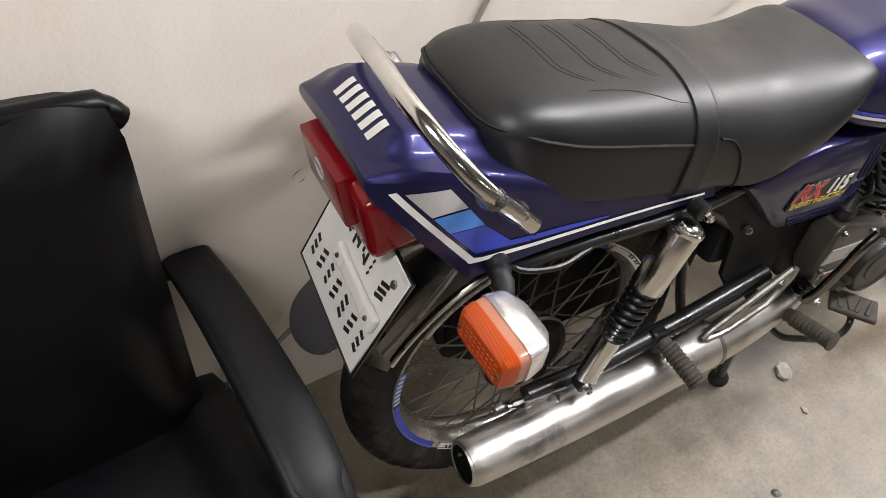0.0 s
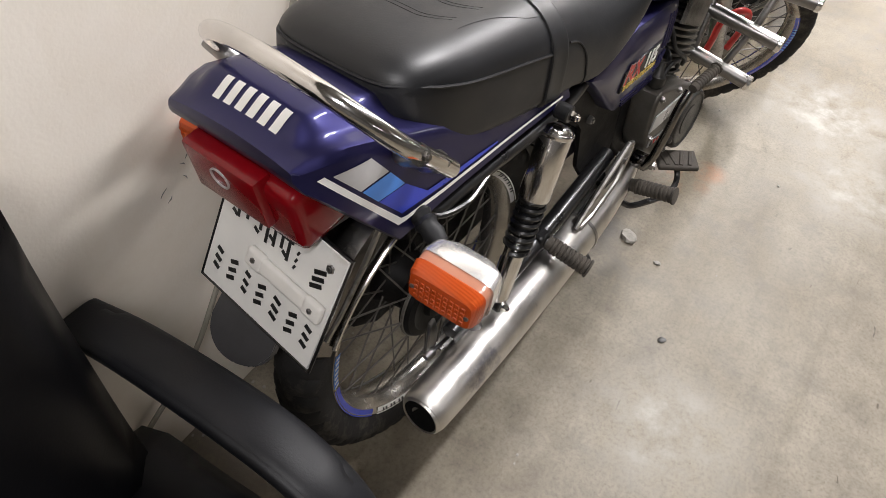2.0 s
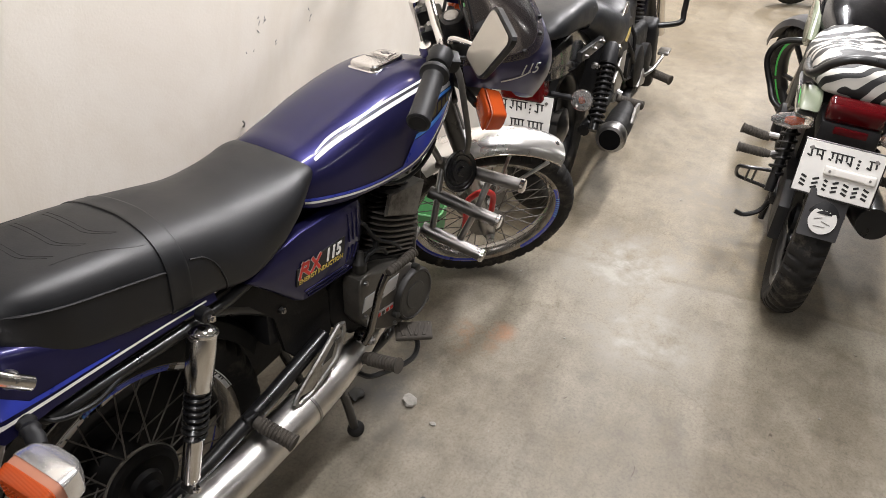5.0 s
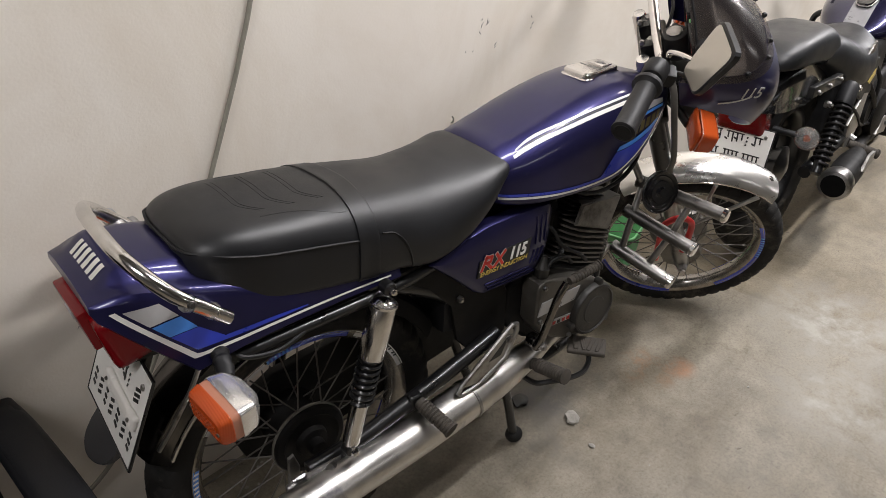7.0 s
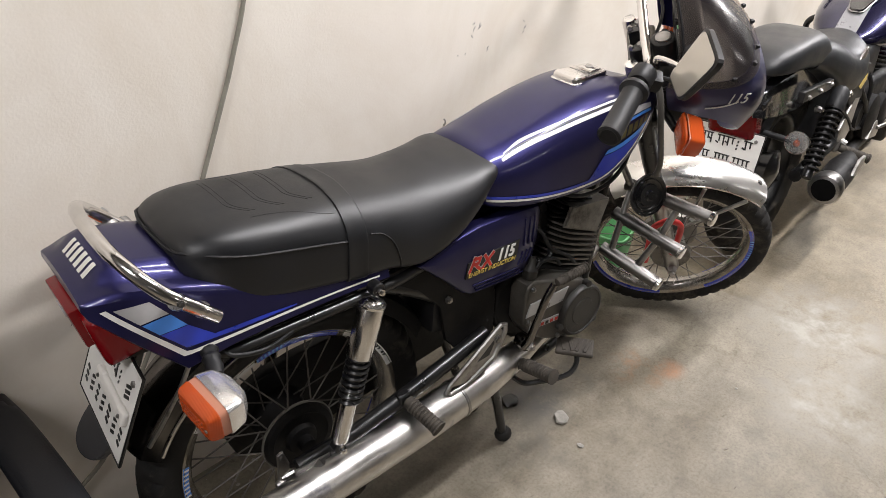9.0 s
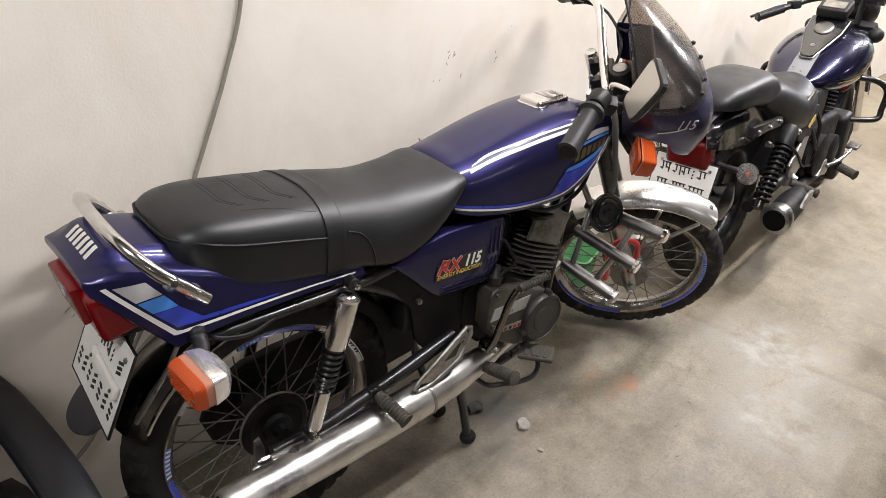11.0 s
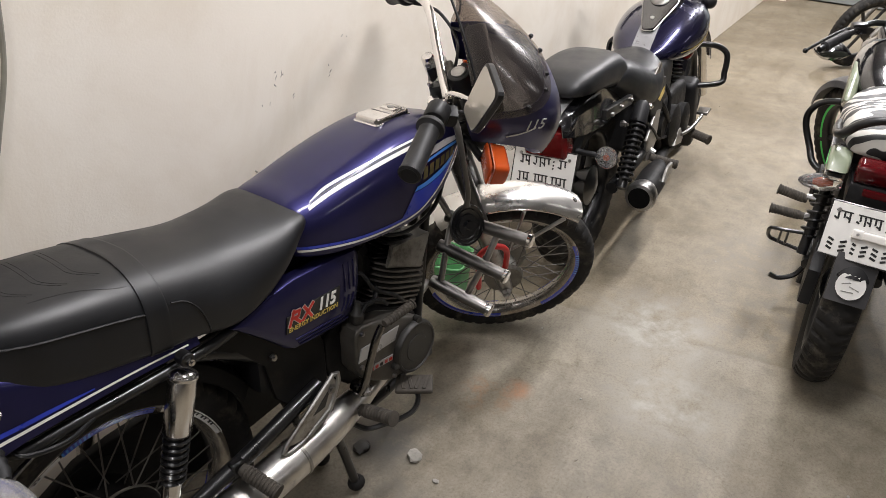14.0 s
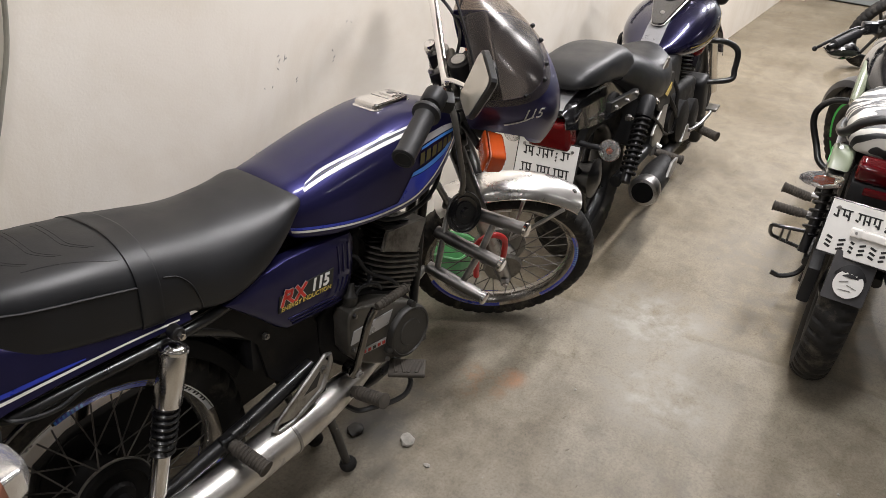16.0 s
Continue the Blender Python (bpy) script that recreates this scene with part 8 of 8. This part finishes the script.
        bm = bmesh.new()
        prism(bm, [(-0.235, 0.696), (-0.16, 0.712), (-0.09, 0.700), (-0.16, 0.704)], s * 0.1485, s * 0.1500, 0.0003, 1)
        part("panel_stripe", bm, GREEN_STRIPE, p)
        for z in (0.684, 0.676):
            bm = bmesh.new()
            prism(bm, [(-0.235, z), (-0.15, z + 0.006), (-0.08, z + 0.004), (-0.15, z + 0.002)], s * 0.1485, s * 0.1500, 0.0003, 1)
            part("panel_streak", bm, BLACK_DECAL, p)
        # shroud beside the tank
        bm = bmesh.new()
        prism(bm, [(0.44, 0.705), (0.52, 0.775), (0.62, 0.800), (0.76, 0.795), (0.84, 0.740), (0.78, 0.65), (0.62, 0.64), (0.52, 0.66)], s * 0.112, s * 0.148, 0.016, 3)
        part("tank_shroud", bm, LIME_PANEL, b, "pale lime tank shroud")
        bm = bmesh.new()
        prism(bm, [(0.22, 0.66), (0.46, 0.69), (0.50, 0.56), (0.40, 0.46), (0.26, 0.52)], s * 0.10, s * 0.135, 0.012, 2)
        part("side_panel", bm, BLACK_PLASTIC, b)
        # guards, pegs, shocks
        bm = bmesh.new()
        tube(bm, spline([(0.70, s * 0.05, 0.632), (0.71, s * 0.12, 0.630), (0.72, s * 0.195, 0.615), (0.72, s * 0.235, 0.575), (0.72, s * 0.238, 0.52), (0.70, s * 0.200, 0.44), (0.66, s * 0.168, 0.39), (0.64, s * 0.10, 0.36)], 7), 0.0125, 12)
        part("leg_guard", bm, BLACK_PAINT, b, "black tubular leg guard")
        ribbed_peg(b, (0.16, s * 0.150, 0.372), (0.15, s * 0.258, 0.376), 0.016)
        ribbed_peg(b, (0.46, s * 0.150, 0.318), (0.45, s * 0.256, 0.336), 0.018)
        bm = bmesh.new()
        tube(bm, [(0.17, s * 0.09, 0.40), (0.16, s * 0.155, 0.370)], 0.012, 8)
        part("peg_bracket", bm, STEEL, b)
        bm = bmesh.new()
        tube(bm, [(0.46, s * 0.08, 0.33), (0.46, s * 0.155, 0.330)], 0.012, 8)
        part("peg_bracket", bm, STEEL, b)
        lo, hi = V((-0.02, s * 0.125, 0.32)), V((0.07, s * 0.115, 0.61))
        bm = bmesh.new()
        lathe(bm, [(0.016, 0), (0.016, 0.30)], between(lo, hi), 12)
        sh = part("shock_absorber", bm, BLACK_PAINT, b, "black coil spring shock")
        bm = bmesh.new()
        spring(bm, lo.lerp(hi, 0.2), lo.lerp(hi, 0.9), 0.026, 0.005, 8)
        part("coil_spring", bm, BLACK_PAINT, sh)
        bm = bmesh.new()
        tube(bm, [(-0.04, s * 0.10, 0.30), (0.25, s * 0.10, 0.34), (0.45, s * 0.09, 0.37)], 0.018, 10)
        part("swingarm", bm, BLACK_PAINT, b)
        bm = bmesh.new()
        tube(bm, [front @ V((1.02, s * 0.085, 0.72)), front @ V((1.28, s * 0.085, 0.29))], 0.019, 12)
        part("fork_leg", bm, ALLOY, b)
        bm = bmesh.new()
        tube(bm, spline([(-0.225, 0.0, 0.846), (-0.225, s * 0.05, 0.842), (-0.222, s * 0.10, 0.818), (-0.20, s * 0.136, 0.776), (-0.10, s * 0.148, 0.757), (0.06, s * 0.140, 0.735)], 6), 0.0125, 10)
        part("grab_rail", bm, BLACK_PAINT, b)
    # chain cover and side step on the left
    bm = bmesh.new()
    prism(bm, [(-0.20, 0.245), (-0.20, 0.36), (-0.14, 0.425), (0.10, 0.42), (0.42, 0.42), (0.42, 0.33), (0.05, 0.28), (-0.10, 0.235)], 0.062, 0.100, 0.010, 2)
    part("chain_cover", bm, BLACK_PLASTIC, b)
    bm = bmesh.new()
    tube(bm, spline([(0.04, 0.11, 0.368), (0.03, 0.20, 0.362), (0.045, 0.236, 0.350), (0.095, 0.234, 0.300), (0.11, 0.21, 0.284), (0.11, 0.11, 0.270)], 6), 0.0065, 8)
    for k in (0.3, 0.6):
        a = V((0.035, 0.228 - 0.06 * k, 0.362)).lerp(V((0.035, 0.15, 0.364)), k * 0.5)
        tube(bm, [a, a + V((0.07, 0, -0.080))], 0.004, 6)
    part("side_step", bm, BLACK_PAINT, b, "bent black rod side step")
    bm = bmesh.new()
    tube(bm, spline([(0.23, 0.09, 0.17), (0.22, 0.115, 0.125), (0.205, 0.160, 0.104), (0.20, 0.195, 0.110)], 6), 0.009, 8)
    part("side_stand", bm, BLACK_PAINT, b)
    for s in (-1, 1):
        bm = bmesh.new()
        tube(bm, [(0.42, s * 0.07, 0.26), (0.40, s * 0.085, 0.012)], 0.012, 8)
        part("stand_leg", bm, BLACK_PAINT, b)
    # seat and tank
    st = Body([(-0.215, 0.735, 0.770, 0.060, 2.4, 2.6, 0.4), (-0.20, 0.725, 0.795, 0.100, 2.8, 3.0, 0.4), (-0.12, 0.715, 0.815, 0.125, 3.0, 3.4, 0.4), (0.02, 0.700, 0.812, 0.138, 3.0, 3.6, 0.4), (0.16, 0.685, 0.785, 0.145, 2.8, 3.6, 0.4), (0.30, 0.680, 0.768, 0.140, 2.6, 3.4, 0.4), (0.42, 0.690, 0.775, 0.115, 2.4, 3.0, 0.4), (0.48, 0.715, 0.785, 0.080, 2.2, 2.4, 0.4)])
    bm = bmesh.new()
    st.build(bm, 60, 56)
    for v in bm.verts:
        v.co.z += 0.006 * noise.noise(v.co * 17) + 0.003 * noise.noise(V((v.co.x * 60, v.co.y * 22, v.co.z * 22)))
    part("seat", bm, ZEBRA, b, "zebra-print fabric seat cover", smooth_at=60)
    tk = Body([(0.44, 0.70, 0.775, 0.08, 2.2, 2.6, 0.45), (0.52, 0.68, 0.825, 0.125, 2.4, 3.0, 0.45), (0.66, 0.67, 0.862, 0.150, 2.4, 3.0, 0.45), (0.80, 0.69, 0.872, 0.145, 2.4, 2.8, 0.45), (0.90, 0.73, 0.850, 0.110, 2.2, 2.4, 0.5), (0.94, 0.77, 0.82, 0.050, 2.0, 2.0, 0.5)])
    bm = bmesh.new()
    tk.build(bm, 34, 40)
    t = part("fuel_tank", bm, GLOSS_BLACK, b, "glossy black fuel tank", smooth_at=60)
    bm = bmesh.new()
    lathe(bm, [(0.035, 0.0), (0.035, 0.006), (0.028, 0.010), (0.004, 0.010)], Matrix.Translation((0.72, 0, 0.866)), 22)
    part("fuel_cap", bm, STEEL, t)
    # engine, muffler
    bm = bmesh.new()
    box(bm, (0.40, 0.24, 0.24), pose(0.62, 0, 0.36), 0.04, 3)
    lathe(bm, [(0.075, 0), (0.075, 0.02), (0.05, 0.03)], between((0.56, 0.12, 0.35), (0.56, 0.3, 0.35)), 24)
    e = part("engine", bm, ENGINE_BLACK, b, "dark finned engine")
    for i in range(8):
        bm = bmesh.new()
        box(bm, (0.16, 0.17, 0.006), pose(0.74, 0, 0.48 + i * 0.016, 0, 12, 0), 0.002, 1)
        part("cooling_fin", bm, ENGINE_BLACK, e)
    bm = bmesh.new()
    box(bm, (0.38, 0.17, 0.22), pose(0.24, 0, 0.52), 0.03, 2)
    part("air_box", bm, BLACK_PLASTIC, b)
    bm = bmesh.new()
    line = spline([(-0.16, -0.175, 0.36), (-0.10, -0.172, 0.35), (0.10, -0.168, 0.315), (0.32, -0.160, 0.285), (0.50, -0.14, 0.26), (0.75, -0.10, 0.26), (0.90, -0.04, 0.36)], 5)
    rr = [(-0.2, 0.046), (0.0, 0.058), (0.30, 0.054), (0.42, 0.03), (0.5, 0.021), (1.0, 0.020)]
    tube(bm, line, [keyed(rr, p.x)[0] for p in line], 20)
    ex = part("exhaust", bm, BLACK_PAINT, b, "black exhaust muffler")
    # bars
    half = [(0.95, 0.0, 0.885), (0.94, 0.07, 0.905), (0.90, 0.15, 0.918), (0.80, 0.24, 0.905), (0.72, 0.36, 0.865)]
    bm = bmesh.new()
    tube(bm, spline([(x, -y, z) for x, y, z in half[::-1]] + half[1:], 6), 0.0115, 12)
    h = part("handlebar", bm, BLACK_PAINT, b, "black handlebar with levers", matrix=bars)
    for s in (-1, 1):
        bm = bmesh.new()
        lathe(bm, [(0.019, 0), (0.018, 0.01), (0.018, 0.10), (0.020, 0.104), (0.014, 0.11)], between((0.79, s * 0.255, 0.902), (0.718, s * 0.364, 0.864)), 16)
        part("grip", bm, BLACK_PLASTIC, h, matrix=bars)
        bm = bmesh.new()
        box(bm, (0.05, 0.05, 0.04), pose(0.845, s * 0.205, 0.912), 0.008, 2)
        tube(bm, spline([(0.87, s * 0.20, 0.910), (0.86, s * 0.26, 0.900), (0.793, s * 0.386, 0.848)], 5), 0.006, 8)
        bmesh.ops.create_uvsphere(bm, u_segments=10, v_segments=6, radius=0.010, matrix=Matrix.Translation((0.790, s * 0.390, 0.846)))
        part("lever", bm, BLACK_PAINT, h, matrix=bars)
        bm = bmesh.new()
        loft(bm, [[V((0.83 + x, s * (0.29 + 0.055 * math.cos(t2)), 0.835 + z * math.sin(t2))) for t2 in [2 * math.pi * k / 16 for k in range(16)]] for x, z in ((-0.06, 0.012), (-0.03, 0.03), (0.03, 0.034), (0.06, 0.015))])
        part("hand_shield", bm, GLOSS_BLACK, h, "glossy black shield below the grip", smooth_at=60, matrix=bars)
    bm = bmesh.new()
    box(bm, (0.10, 0.17, 0.06), pose(0.98, 0, 0.845, 0, -30, 0), 0.02, 3)
    part("instrument_pod", bm, GLOSS_BLACK, b, matrix=bars)
    bm = bmesh.new()
    box(bm, (0.18, 0.20, 0.16), pose(1.08, 0, 0.75, 0, 15, 0), 0.05, 3)
    part("headlamp_cowl", bm, GLOSS_BLACK, b, matrix=bars)
    bm = bmesh.new()
    arc_sheet(bm, front @ Matrix.Translation((1.28, 0, 0.292)), 0.315, 0.058, 30, 150, crown=0.015, lip=0.02)
    thicken(bm, 0.003)
    part("front_fender", bm, FLAP_PLASTIC, b, "dark grey front fender")
    return b


lime = lime_bike()

# another machine far down the wall, only its front wheel in sight
far = copy_thing(lime, Matrix.Translation((6.41, -2.05, 0.0)) @ pose(0, 0, 0, 0, 0, 102.0))
tagged(far, "dark motorcycle parked far off near the wall", "motorcycle")
for ob in list(far.children_recursive):
    if ob.name.startswith(("rim_stripe", "front_fender")):
        bpy.data.objects.remove(ob)

# green plastic crate standing behind the front wheel
crate = thing("green_crate", pose(1.50, 0.14, 0, 0, 0, 12), "small green plastic crate beside the wall", "crate")
bm = bmesh.new()
sec = []
for z, k in ((0.0, 0.88), (0.15, 1.0), (0.15, 0.96), (0.01, 0.84)):
    sec.append([V((0.09 * k * math.copysign(abs(math.cos(t)) ** 0.35, math.cos(t)), 0.07 * k * math.copysign(abs(math.sin(t)) ** 0.35, math.sin(t)), z)) for t in [2 * math.pi * i / 28 for i in range(28)]])
loft(bm, sec)
part("tub", bm, GREEN_PLASTIC, crate, smooth_at=40)
bm = bmesh.new()
tube(bm, [V((0.092 * math.copysign(abs(math.cos(t)) ** 0.35, math.cos(t)), 0.072 * math.copysign(abs(math.sin(t)) ** 0.35, math.sin(t)), 0.15)) for t in [2 * math.pi * i / 28 for i in range(28)]], 0.004, 6, closed=True)
part("rim", bm, GREEN_PLASTIC, crate)
